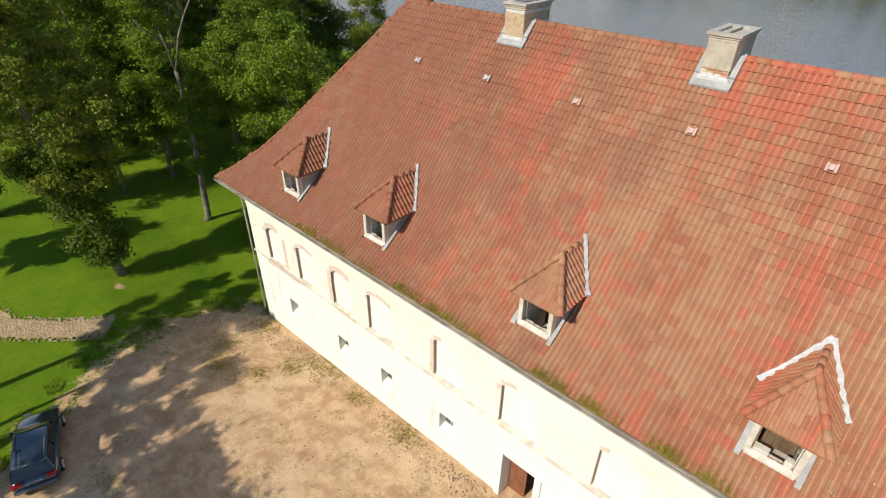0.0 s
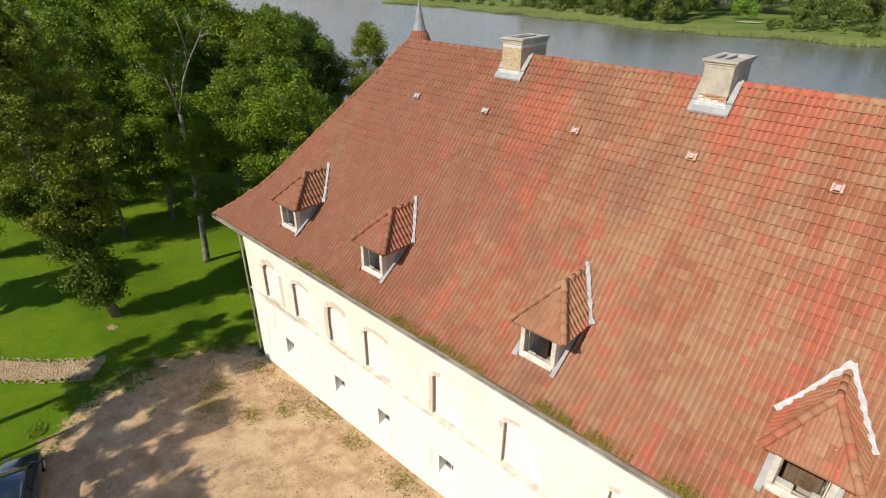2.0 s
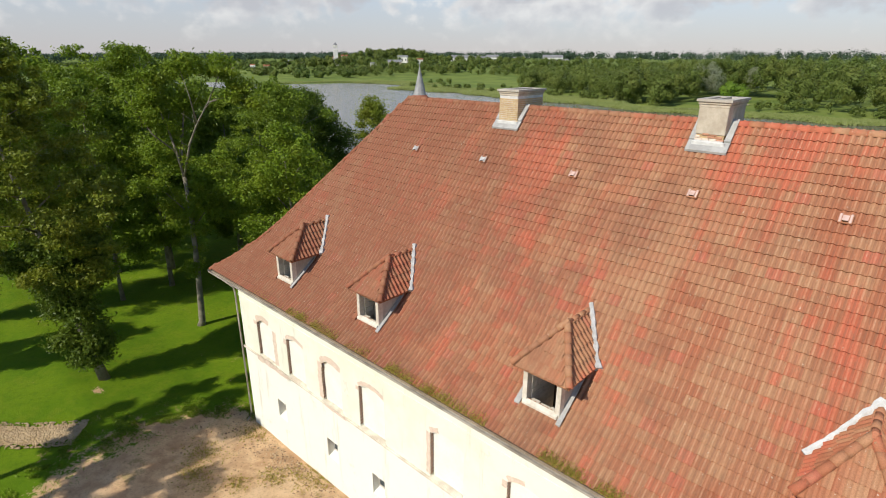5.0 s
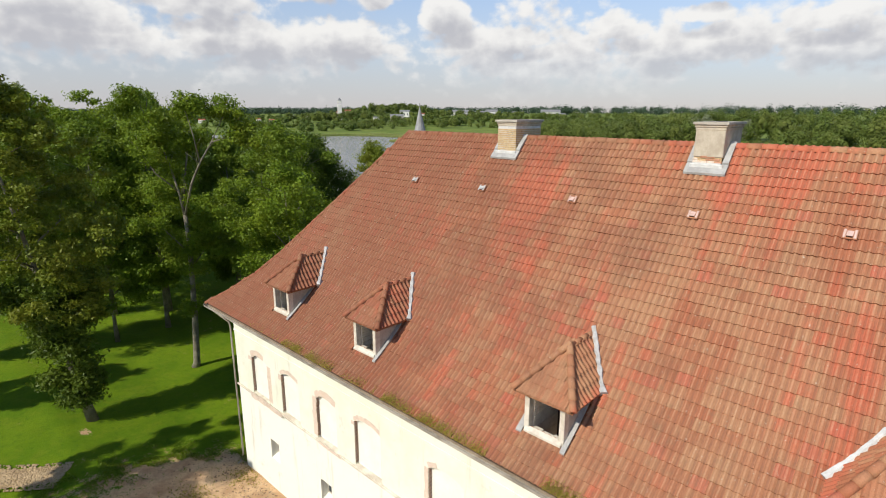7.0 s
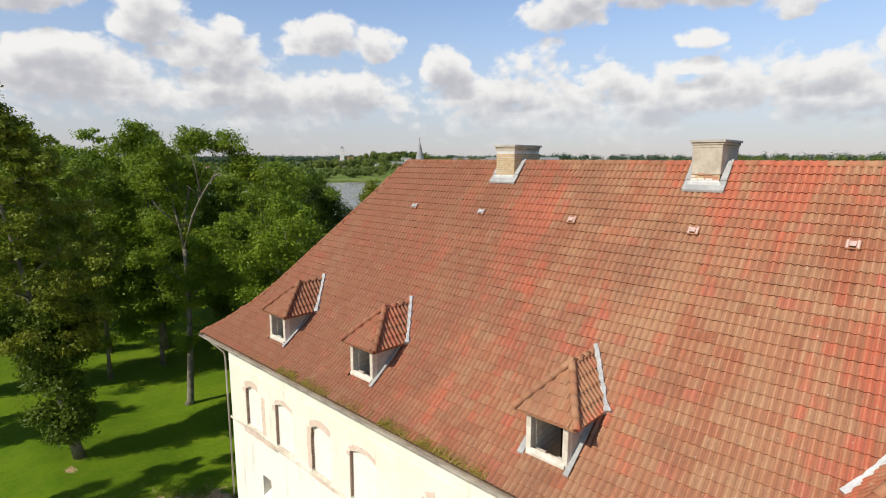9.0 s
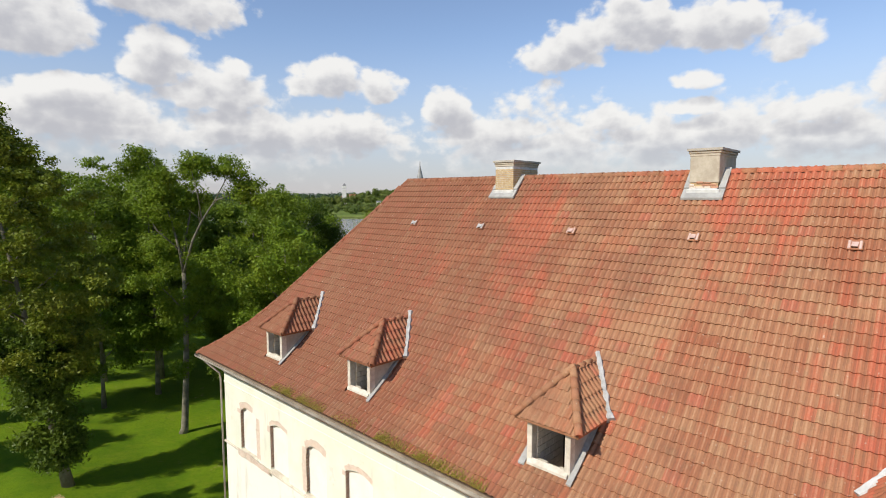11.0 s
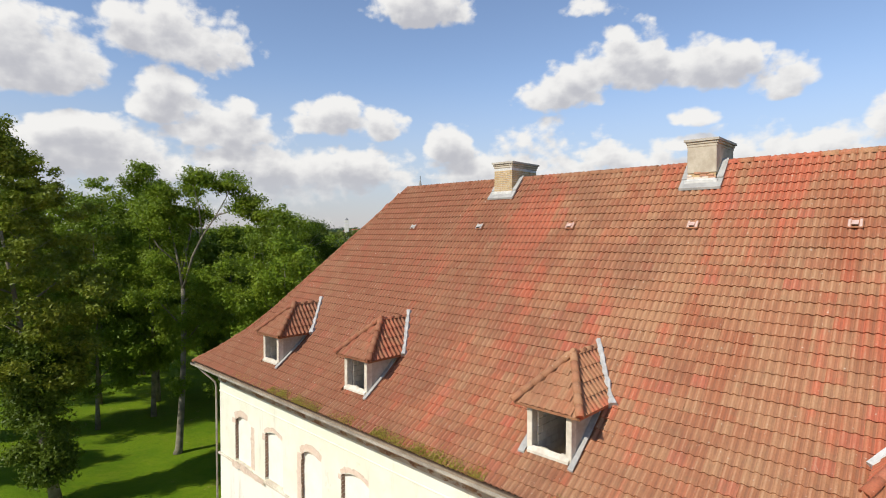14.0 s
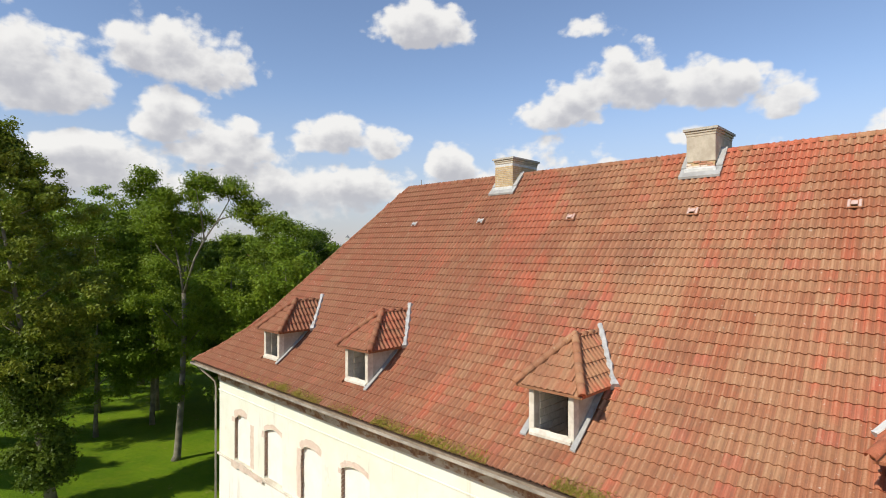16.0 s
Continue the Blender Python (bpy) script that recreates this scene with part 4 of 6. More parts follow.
        for i in range(4):
            bm.faces.new((t_[i], b_[i], b_[(i + 1) % 4], t_[(i + 1) % 4]))
        part("roof_board", bm, CAPTILE, ob)
        # mortar bead where the dormer runs into the main roof
        pts = []
        rg = random.Random(int(cx * 3) + s)
        for i in range(15):
            t = i / 14
            x = cx + s * (1.02 * (1 - t)) + rg.uniform(-0.012, 0.012)
            y = 1.52 + (2.72 - 1.52) * t
            pts.append((x, y, roof_z(y) + (0.115 if s > 0 or cx > 25 else 0.06)))
        part("mortar_bead", tube(bmesh.new(), pts, 0.05, 6, [(0.095 if i > 1 else 0.13) + rg.uniform(-0.028, 0.022) for i, _ in enumerate(pts)]), MORTAR if cx > 25 else GREYMORTAR if s > 0 else CAPTILE, ob, "white mortar fillet" if cx > 25 else "pale grey mortar fillet" if s > 0 else "")
        bed = tube(bmesh.new(), [(cx + s * (D_HALF - 0.02), D_FRONT + 0.05, D_EAVE), (cx, D_APEX, D_RIDGE - 0.005)], 0.088, 8)
        part("hip_bedding", bed, CAPTILE, ob)
        ridge_tiles("hip_tile", (cx + s * (D_HALF + 0.02), D_FRONT - 0.02, D_EAVE + 0.055), (cx, D_APEX, D_RIDGE + 0.04), ob, radius=0.104, length=0.36, seed=int(cx) + s)
    # front hip slope
    Lf = math.hypot(D_APEX - D_FRONT, D_RIDGE - D_EAVE)

    def keep_f(u, v):
        f = v / Lf
        top_f = min((v + 0.18) / Lf, 1.0)
        return abs(u - D_HALF) + 0.09 < D_HALF * (1 - top_f) + 0.13
    tiles_on("front_tiles", (cx - D_HALF, D_FRONT, D_EAVE), (1, 0, 0), (0, D_APEX - D_FRONT, D_RIDGE - D_EAVE), 2 * D_HALF, Lf, ob, keep_f, amp=0.038)
    bm = bmesh.new()
    q = [(cx - D_HALF, D_FRONT, D_EAVE - 0.01), (cx + D_HALF, D_FRONT, D_EAVE - 0.01), (cx, D_APEX, D_RIDGE - 0.01)]
    t_ = [bm.verts.new(p) for p in q]
    b_ = [bm.verts.new((p[0], p[1] + 0.02, p[2] - 0.06)) for p in q]
    bm.faces.new(t_), bm.faces.new(list(reversed(b_)))
    for i in range(3):
        bm.faces.new((t_[i], b_[i], b_[(i + 1) % 3], t_[(i + 1) % 3]))
    part("roof_board", bm, CAPTILE, ob)
    ridge_tiles("ridge_tile", (cx, D_APEX - 0.08, D_RIDGE - 0.005), (cx, D_BACK - 0.03, D_RIDGE - 0.005), ob, radius=0.085, length=0.38, seed=int(cx) + 9)
    part("apex_mortar", tube(bmesh.new(), [(cx, D_APEX - 0.14, D_RIDGE + 0.0), (cx + 0.01, D_APEX - 0.03, D_RIDGE + 0.075), (cx, D_APEX + 0.10, D_RIDGE + 0.06)], 0.07, 8, [0.04, 0.075, 0.06]), CAPTILE, ob, "pale lump of mortar")
    # parts were written in the place's own axes
    for o in ob.children:
        if o.matrix_basis == Matrix.Identity(4):
            o.matrix_parent_inverse = inv
    return ob


for d in DORMERS:
    dormer(d)

# ---------- chimneys ----------


def chimney(x0, x1, y0, y1, top, brick, label):
    ob = empty("chimney", ((x0 + x1) / 2, (y0 + y1) / 2, roof_z(y0)))
    inv = ob.matrix_world.inverted()
    ob.parent = house
    tagged(ob, label)
    zb = roof_z(y0) - 0.4
    if brick:
        part("core", boxed(x0 + 0.012, x1 - 0.012, y0 + 0.012, y1 - 0.012, zb, top - 0.2), MORTAR, ob)
        face_bricks(ob, x0, x1, y0, y1, roof_z(y0) - 0.1, top - 0.28)
    else:
        bm = boxed(x0, x1, y0, y1, roof_z(y0) + 0.38, top - 0.2, bevel=0.02)
        part("shaft", bm, CHPLASTER, ob, "grey-buff rendered shaft")
        part("core", boxed(x0 + 0.03, x1 - 0.03, y0 + 0.03, y1 - 0.03, zb, roof_z(y0) + 0.5), YBRICK, ob, "bare brick where the render has fallen")
        rng = random.Random(5)
        for r_ in range(3):
            for i in range(4):
                a = x0 + (x1 - x0) * i / 4 - (0.06 if r_ % 2 else 0)
                if r_ and rng.random() < 0.3 * r_:
                    continue
                part("brick", boxed(max(a, x0), min(a + (x1 - x0) / 4 - 0.015, x1), y0 - rng.uniform(-0.01, 0.02), y0 + 0.06, roof_z(y0) + 0.20 + r_ * 0.078, roof_z(y0) + 0.265 + r_ * 0.078, bevel=0.008), FOOTBRICK if rng.random() < 0.7 else RBRICK, ob)
        part("upstand", boxed(x0 + 0.02, x1 - 0.02, y0 - 0.06, y0 + 0.02, roof_z(y0) + 0.06, roof_z(y0) + 0.21), MORTAR, ob)
    # moulded head: two steps and a slab with its flue
    part("neck", boxed(x0 - 0.012, x1 + 0.012, y0 - 0.012, y1 + 0.012, top - 0.25, top - 0.16, bevel=0.015), CHPLASTER, ob)
    part("neck", boxed(x0 - 0.04, x1 + 0.04, y0 - 0.04, y1 + 0.04, top - 0.16, top - 0.075, bevel=0.015), CHPLASTER, ob)
    bm = bmesh.new()
    X0, X1, Y0, Y1 = x0 - 0.085, x1 + 0.085, y0 - 0.085, y1 + 0.085
    fx0, fx1, fy0, fy1 = x0 + 0.14, x1 - 0.14, y0 + 0.22, y1 - 0.22
    for a in ((X0, fx0, Y0, Y1), (fx1, X1, Y0, Y1), (fx0, fx1, Y0, fy0), (fx0, fx1, fy1, Y1)):
        box(bm, *a, top - 0.075, top)
    bmesh.ops.remove_doubles(bm, verts=bm.verts, dist=1e-4)
    part("cap", bm, CONCRETE, ob, "pale concrete cap slab")
    part("flue", boxed(fx0 + 0.001, fx1 - 0.001, fy0 + 0.001, fy1 - 0.001, top - 0.25, top - 0.13), DARKWOOD, ob, "black sooty flue")
    part("flue_bar", boxed((fx0 + fx1) / 2 - 0.03, (fx0 + fx1) / 2 + 0.03, fy0, fy1, top - 0.05, top + 0.012), CONCRETE, ob)
    # sheet-metal apron and side gutters on the roof
    for nm, xa, xb, ya, yb in (("apron", x0 - 0.17, x1 + 0.19, y0 - 0.25, y0 + 0.02), ("side_flashing", x0 - 0.17, x0 + 0.0, y0 + 0.024, RIDGE_Y - 0.05), ("side_flashing", x1 - 0.0, x1 + 0.19, y0 + 0.024, RIDGE_Y - 0.05)):
        bm = bmesh.new()
        q = [(xa, ya, roof_z(ya) + 0.21), (xb, ya, roof_z(ya) + 0.21), (xb, yb, roof_z(yb) + 0.16), (xa, yb, roof_z(yb) + 0.16)]
        t_ = [bm.verts.new(p) for p in q]
        b_ = [bm.verts.new((p[0], p[1] + 0.02, p[2] - 0.07)) for p in q]
        bm.faces.new(t_), bm.faces.new(list(reversed(b_)))
        for i in range(4):
            bm.faces.new((t_[i], b_[i], b_[(i + 1) % 4], t_[(i + 1) % 4]))
        part(nm, bm, LEADGREY, ob, "grey sheet-metal flashing")
    part("mortar_fillet", boxed(x0 - 0.05, x1 + 0.05, y0 - 0.10, y0 - 0.002, roof_z(y0 - 0.08) + 0.14, roof_z(y0 - 0.05) + 0.235, bevel=0.02), MORTAR, ob)
    for o in ob.children:
        o.matrix_parent_inverse = inv
    return ob


def face_bricks(parent, x0, x1, y0, y1, z0, z1):
    """Bricks on the front and the two sides of a stack, in running bond."""
    meshes = {}

    def brick(cx, cy, cz, lx, ly):
        key = (round(lx, 3), round(ly, 3))
        if key not in meshes:
            bm = boxed(-lx / 2, lx / 2, -ly / 2, ly / 2, -0.0325, 0.0325, bevel=0.005)
            me = bpy.data.meshes.new("brick")
            bm.to_mesh(me)
            bm.free()
            me.materials.append(YBRICK)
            meshes[key] = me
        ob = new("brick", meshes[key])
        ob.parent = parent
        ob.location = (cx + rng.uniform(-0.003, 0.003), cy + rng.uniform(-0.004, 0.004), cz)
    rng = random.Random(8)
    row, z = 0, z0
    while z + 0.07 < z1:
        for s in range(3):
            a, b = ((x0, x1), (y0, y1), (y0, y1))[s]
            p = a - (0.125 if row % 2 else 0.0)
            while p < b - 0.02:
                q0, q1 = max(p, a), min(p + 0.25, b)
                if q1 - q0 > 0.05:
                    l_ = q1 - q0 - 0.012
                    c = (q0 + q1) / 2
                    if s == 0:
                        brick(c, y0 + 0.03, z + 0.0325, l_, 0.06)
                    elif z > roof_z(min(c, RIDGE_Y)) - 0.1 and s == 2:
                        brick(x1 - 0.03, c, z + 0.0325, 0.06, l_)
                p += 0.25
        z += 0.077
        row += 1


chimney(11.76, 12.68, 6.66, 8.45, 18.17, True, "yellow brick chimney stack with a pale cap")
chimney(19.62, 20.50, 6.64, 8.35, 18.20, False, "rendered chimney stack with crumbling foot and pale cap")

# ---------- vent tiles ----------
for i, vx in enumerate((8.03, 11.95, 16.09, 20.22, 24.09)):
    s = float(np.interp(5.53, S_Y, S_ARC))
    y, z, ny, nz = on_slope(s)
    tilt = math.degrees(math.atan2(-ny, nz))
    ob = empty("vent_tile", (0, 0, 0))
    ob.matrix_world = pose(vx, y + ny * 0.10, z + nz * 0.10, tilt, 0, 0)
    ob.parent = house
    m_ = GREYMORTAR if i < 2 else PINKTILE
    part("pan", boxed(-0.165, 0.165, -0.15, 0.15, -0.03, 0.010, bevel=0.012), CAPTILE, ob)
    for s_ in (-1, 1):
        part("side_roll", boxed(s_ * 0.115 - 0.032, s_ * 0.115 + 0.032, -0.13, 0.13, 0.0, 0.030, bevel=0.015), m_, ob, "pale raised roll of the vent tile")
    bm = bmesh.new()
    prism(bm, [(-0.10, 0.0), (0.12, 0.0), (-0.10, 0.08)], "x", -0.07, 0.07)
    part("hood", bm, m_, ob)
    part("mouth", boxed(-0.065, 0.065, -0.106, -0.098, 0.014, 0.066), DARKWOOD, ob)

# ---------- gutter and downpipe ----------
bm = bmesh.new()
gz, gy, gr = 8.81, EAVE - 0.05, 0.10
poly = [(gy - gr, gz + 0.005), (gy - gr * 0.9, gz - 0.085), (gy - gr * 0.5, gz - 0.11), (gy + gr, gz - 0.11), (gy + gr, gz - 0.02), (gy + gr - 0.015, gz - 0.02), (gy + gr - 0.015, gz - 0.08), (gy - gr + 0.03, gz - 0.08), (gy - gr + 0.016, gz + 0.005)]
prism(bm, poly, "x", HIP_X0, HIP_X1)
part("gutter", bm, EAVEBAND, house, "weathered beige-grey box gutter")
bm = bmesh.new()
poly2 = [(HIP_X0 - 0.05 + y - gy, z) for y, z in poly]
prism(bm, poly2, "y", EAVE - 0.1, HY1 + 0.9)
part("gutter", bm, EAVEBAND, house)
part("downpipe", tube(bmesh.new(), [(-0.75, EAVE, 8.72), (-0.55, EAVE + 0.2, 8.45), (-0.15, -0.16, 7.9), (-0.10, -0.14, 7.6), (-0.10, -0.14, 0.1), (-0.16, -0.30, -0.30), (-0.2, -0.45, -0.42)], 0.046, 10), EAVEBAND, house, "weathered brown-grey downpipe", True)


# ---------- trees ----------
def leaf_mesh(name, p, nrm, s, mat, rng, bend=0.2, wide=0.55, m=4):
    """Leaf quads at points p that face nrm, s long."""
    n = len(p)
    nrm = nrm / np.linalg.norm(nrm, axis=1)[:, None]
    t = np.cross(nrm, rng.normal(size=(n, 3)))
    t /= np.linalg.norm(t, axis=1)[:, None]
    b = np.cross(nrm, t)
    s = np.asarray(s).reshape(-1, 1)
    v = np.empty((n, m, 3))
    v[:, 0], v[:, 1], v[:, 2] = p - t * s, p - b * s * wide * (1 if m == 4 else 1.5) + nrm * s * bend, p + t * s
    if m == 4:
        v[:, 3] = p + b * s * wide + nrm * s * bend
    me = bpy.data.meshes.new(name)
    me.vertices.add(n * m)
    me.vertices.foreach_set("co", v.reshape(-1).astype(np.float32))
    me.loops.add(n * m)
    me.loops.foreach_set("vertex_index", np.arange(n * m, dtype=np.int32))
    me.polygons.add(n)
    me.polygons.foreach_set("loop_start", np.arange(n, dtype=np.int32) * m)
    me.update(calc_edges=True)
    me.materials.append(mat)
    return me


def leaf_crown(name, blobs, n, size, mat, seed, parent=None):
    """Leaves thrown onto the skins of many small clumps."""
    rng = np.random.default_rng(seed)
    c, r = np.array([b[:3] for b in blobs]), np.array([b[3] for b in blobs])
    pick = rng.choice(len(blobs), n, p=r ** 2 / np.sum(r ** 2))
    d = rng.normal(size=(n, 3))
    d /= np.linalg.norm(d, axis=1)[:, None]
    rad = r[pick] * (0.18 + 0.92 * rng.random(n) ** 0.55) * (1 + 0.24 * rng.normal(size=n))
    p = c[pick] + d * rad[:, None] * np.array([1.15, 1.15, 0.72])
    nrm = d * 0.6 + rng.normal(size=(n, 3)) * 0.55 + np.array([0, 0, 0.42])
    ob = new(name, leaf_mesh(name, p, nrm, size * (0.55 + 0.9 * rng.random(n)), mat, rng, m=3))
    ob.parent = parent
    return ob


def tree(x, y, height, spread_r, low, seed, mat, leaves=20000, leaf=0.17, trunk_r=0.28, lean=(0, 0), gaps=0.0, label="", blobs_n=110, clump=1.0, egg=0.8, limbs=11, fork=False, skirt=0):
    """A tapered trunk with limbs and a crown of leafy clumps."""
    rng = random.Random(seed)
    z0 = float(ground_z(x, y)) - 0.1
    ob = empty("tree", (x, y, z0))
    tagged(ob, label, "tree", group="park trees")
    H = height
    top = Vector((lean[0], lean[1], H * 0.9))
    trunk, n = [], 9
    for i in range(n):
        t = i / (n - 1)
        w_ = math.sin(t * 5 + seed) * 0.16 * t
        trunk.append(Vector((top.x * t + w_, top.y * t + w_ * 0.6, top.z * t)))
    rad = [trunk_r * (1.35 if i == 0 else 1) * (1 - 0.85 * i / (n - 1)) for i in range(n)]
    part("trunk", tube(bmesh.new(), trunk, trunk_r, 9, rad), BARK, ob, "", True)
    blobs = []

    def shape(t):
        t = min(max(t, 0.03), 0.985)
        return math.sin(math.pi * t ** egg) ** 0.6
    for i in range(limbs):
        zl = low + (H * 0.84 - low) * (i + 0.3) / limbs
        k = min(zl / top.z * (n - 1), n - 1.001)
        p = trunk[int(k)].lerp(trunk[int(k) + 1], k - int(k))
        a = i * 2.4 + seed
        ln = spread_r * shape((zl - low) / (H - low)) * rng.uniform(0.6, 0.95)
        rise = rng.uniform(0.9, 1.5) if fork else rng.uniform(0.3, 0.7)
        q = p + Vector((math.cos(a) * ln, math.sin(a) * ln, min(ln * rise, H - 0.6 - p.z)))
        mid = p.lerp(q, 0.5) + Vector((0, 0, ln * 0.10 + rng.uniform(-0.2, 0.2)))
        r0 = max(rad[int(k)] * (0.6 if fork else 0.45), 0.05)
        bm = tube(bmesh.new(), [p, mid, q], r0, 6, [r0, r0 * 0.65, r0 * 0.2])
        s2 = mid + Vector((math.cos(a + 1) * ln * 0.45, math.sin(a + 1) * ln * 0.45, ln * 0.35))
        tube(bm, [mid, s2], r0 * 0.5, 5, [r0 * 0.5, r0 * 0.12])
        part("limb", bm, BARK, ob, "", True)
        for f in (0.7, 1.0):
            c = p.lerp(q, f)
            if rng.random() > gaps:
                blobs.append((c.x + rng.uniform(-0.6, 0.6), c.y + rng.uniform(-0.6, 0.6), c.z + rng.uniform(-0.4, 0.6), rng.uniform(0.6, 1.1) * clump))
    shoots = []
    for i in range(skirt):
        z = 1.5 + 8.0 * rng.random()
        a, rr = rng.uniform(0, 2 * math.pi), rng.uniform(0.3, 0.75 + 0.17 * z)
        shoots.append((top.x * z / H + math.cos(a) * rr, top.y * z / H + math.sin(a) * rr, z, rng.uniform(0.45, 0.8)))
    while len(blobs) < blobs_n:
        t = rng.random() ** 0.9
        rr = spread_r * shape(t) * rng.uniform(0.25, 1.0) ** 0.5 * rng.uniform(0.8, 1.08)
        a = rng.uniform(0, 2 * math.pi)
        z = low + (H - low) * t
        rr *= 1 + 0.45 * noise.noise((math.cos(a) * 1.3 + seed * 3.1, math.sin(a) * 1.3, z * 0.3))
        if noise.noise((math.cos(a) * rr * 0.35 + seed, math.sin(a) * rr * 0.35, z * 0.35)) < -0.32 + gaps * 1.2:
            if rng.random() < 0.9:
                continue
        sprig = rng.random() < 0.2
        if sprig:
            rr, z = rr * 1.16, z + 0.5 * t
        blobs.append((top.x * t + math.cos(a) * rr, top.y * t + math.sin(a) * rr, z, rng.uniform(0.28, 0.5) if sprig else rng.uniform(0.5, 1.2) * clump))
    leaf_crown("crown", blobs, leaves, leaf, mat, seed, ob)
    if shoots:
        leaf_crown("undergrowth", shoots, leaves // 2, leaf, LEAF_D, seed + 1, ob)["label"] = "leafy shoots round the trunk, tree shade put into their colour"
    return ob


PARK = [
    (-9.9, -4.9, 20.8, 4.1, 6.5, 11, LEAF_C, 34000, 0.155, 0.25, "tall leaning maple with leafy shoots low on its trunk", dict(blobs_n=260, clump=0.62, egg=0.8, skirt=90, lean=(-2.7, -2.4))),
    (-24.5, -9.0, 20.5, 4.2, 5, 13, LEAF_C, 26000, 0.17, 0.34, "broad tall tree with yellowish foliage", dict(blobs_n=170, skirt=60)),
    (-28.5, 6.4, 20.3, 5.2, 3.8, 14, LEAF_B, 22000, 0.19, 0.21, "dark leafy park tree", {}),
    (-31, 2.2, 20.6, 5.4, 4.2, 15, LEAF_A, 22000, 0.19, 0.21, "dense green park tree with clear trunk", {}),
    (-24.0, 4.6, 18.6, 3.9, 4.6, 25, LEAF_A, 20000, 0.18, 0.19, "dense green park tree with clear trunk", {}),
    (-23.5, 0.3, 18.0, 3.9, 2.6, 37, LEAF_B, 15000, 0.17, 0.16, "slim dark park tree with low foliage", {}),
    (-35, -3.5, 19.0, 4.8, 2.4, 38, LEAF_B, 15000, 0.19, 0.2, "slim dark park tree with low foliage", {}),
    (-40, 8.5, 20.6, 5.8, 3, 16, LEAF_B, 20000, 0.2, 0.3, "dark leafy park tree", {}),
    (-17.5, 13.2, 18.2, 5.1, 2.5, 17, LEAF_B, 30000, 0.165, 0.3, "dense dark tree beside the house", dict(blobs_n=150)),
    (-19.5, 18.1, 17.0, 4.3, 2.5, 26, LEAF_D, 28000, 0.17, 0.3, "dense dark tree beside the house", dict(blobs_n=150)),
    (-8.6, 8.6, 15.5, 4.0, 2.5, 18, LEAF_A, 26000, 0.15, 0.22, "bushy bright green tree beside the house", dict(blobs_n=110)),
    (-27, 13, 16.4, 4.8, 3, 19, LEAF_B, 22000, 0.2, 0.3, "dense dark tree deep in the park", {}),
    (-27, 21.6, 16.8, 4.3, 2.5, 20, LEAF_D, 22000, 0.19, 0.3, "dense dark tree towards the lake", {}),
    (-36, 20, 17.0, 5.5, 3, 21, LEAF_A, 20000, 0.22, 0.3, "broad tree towards the lake", {}),
    (-44, -3, 22, 6, 3, 22, LEAF_A, 20000, 0.22, 0.3, "broad park tree with clear trunk", {}),
    (-52, 15, 20.5, 6.5, 4, 23, LEAF_B, 18000, 0.23, 0.3, "dark leafy park tree", {}),
    (-60, 2, 22, 7, 4, 27, LEAF_A, 18000, 0.24, 0.3, "broad park tree with clear trunk", {}),
    (-64, 26, 16.5, 6.5, 3, 28, LEAF_B, 18000, 0.24, 0.3, "dense dark tree deep in the park", {}),
    (-46, 30, 16.5, 6, 2, 29, LEAF_B, 18000, 0.24, 0.3, "dense dark tree towards the lake", {}),
    (-21.9, 27.6, 16.2, 3.2, 0.6, 24, LEAF_C, 18000, 0.16, 0.2, "low willow by the shore", dict(blobs_n=90)),
    (-30, 34, 10, 3.2, 0.8, 30, LEAF_A, 16000, 0.18, 0.2, "low willow by the shore", dict(blobs_n=90)),
    (-4.5, -20.5, 21.5, 3.8, 10.6, 31, LEAF_A, 22000, 0.15, 0.3, "unseen tall tree that keeps light off the sandy yard", dict(blobs_n=74, clump=0.52, gaps=0.06)),
    (-18.0, -21.5, 17.0, 3.0, 10.0, 36, LEAF_A, 14000, 0.2, 0.26, "tall park tree that shades the lawn", dict(blobs_n=66, gaps=0.06, clump=0.55)),
    (-1.6, -20.2, 16.4, 2.3, 11.0, 44, LEAF_A, 9000, 0.17, 0.2, "slim tree that shades the edge of the yard", dict(blobs_n=40, gaps=0.05, clump=0.55)),
    # three unseen trees added to block low southern sky light over the yard
    (-6.0, -38.0, 20.0, 5.0, 4.0, 39, LEAF_A, 12000, 0.36, 0.3, "unseen tall tree that keeps light off the sandy yard", dict(blobs_n=60)),
    (5.0, -38.0, 20.0, 5.5, 4.0, 40, LEAF_A, 12000, 0.36, 0.3, "unseen tall tree that keeps light off the sandy yard", dict(blobs_n=60)),
    (16.0, -40.0, 20.0, 5.5, 4.0, 42, LEAF_A, 12000, 0.36, 0.3, "unseen tall tree that keeps light off the sandy yard", dict(blobs_n=60)),
    (1.8, -23.6, 16.5, 3.7, 4.0, 32, LEAF_A, 24000, 0.15, 0.3, "unseen tall tree that keeps light off the sandy yard", dict(blobs_n=78, clump=0.52, gaps=0.06)),
    (7.2, -26.5, 16.5, 3.3, 8.0, 33, LEAF_A, 18000, 0.2, 0.28, "unseen tall tree that keeps light off the sandy yard", dict(blobs_n=50)),
]
for x, y, h, r, lo, sd, mt, nl, lf, tr, lb, kw in PARK:
    fine = -50 < x and y > -12
    kw = dict(kw, blobs_n=int(kw.get("blobs_n", 110) * (1.5 if fine else 1)), clump=kw.get("clump", 1.0) * (0.85 if fine else 1))
    tree(x, y, h, r, lo, sd, mt, int(nl * 2.1) if fine else nl, lf * 0.68 if fine else lf, tr, label=lb, **kw)


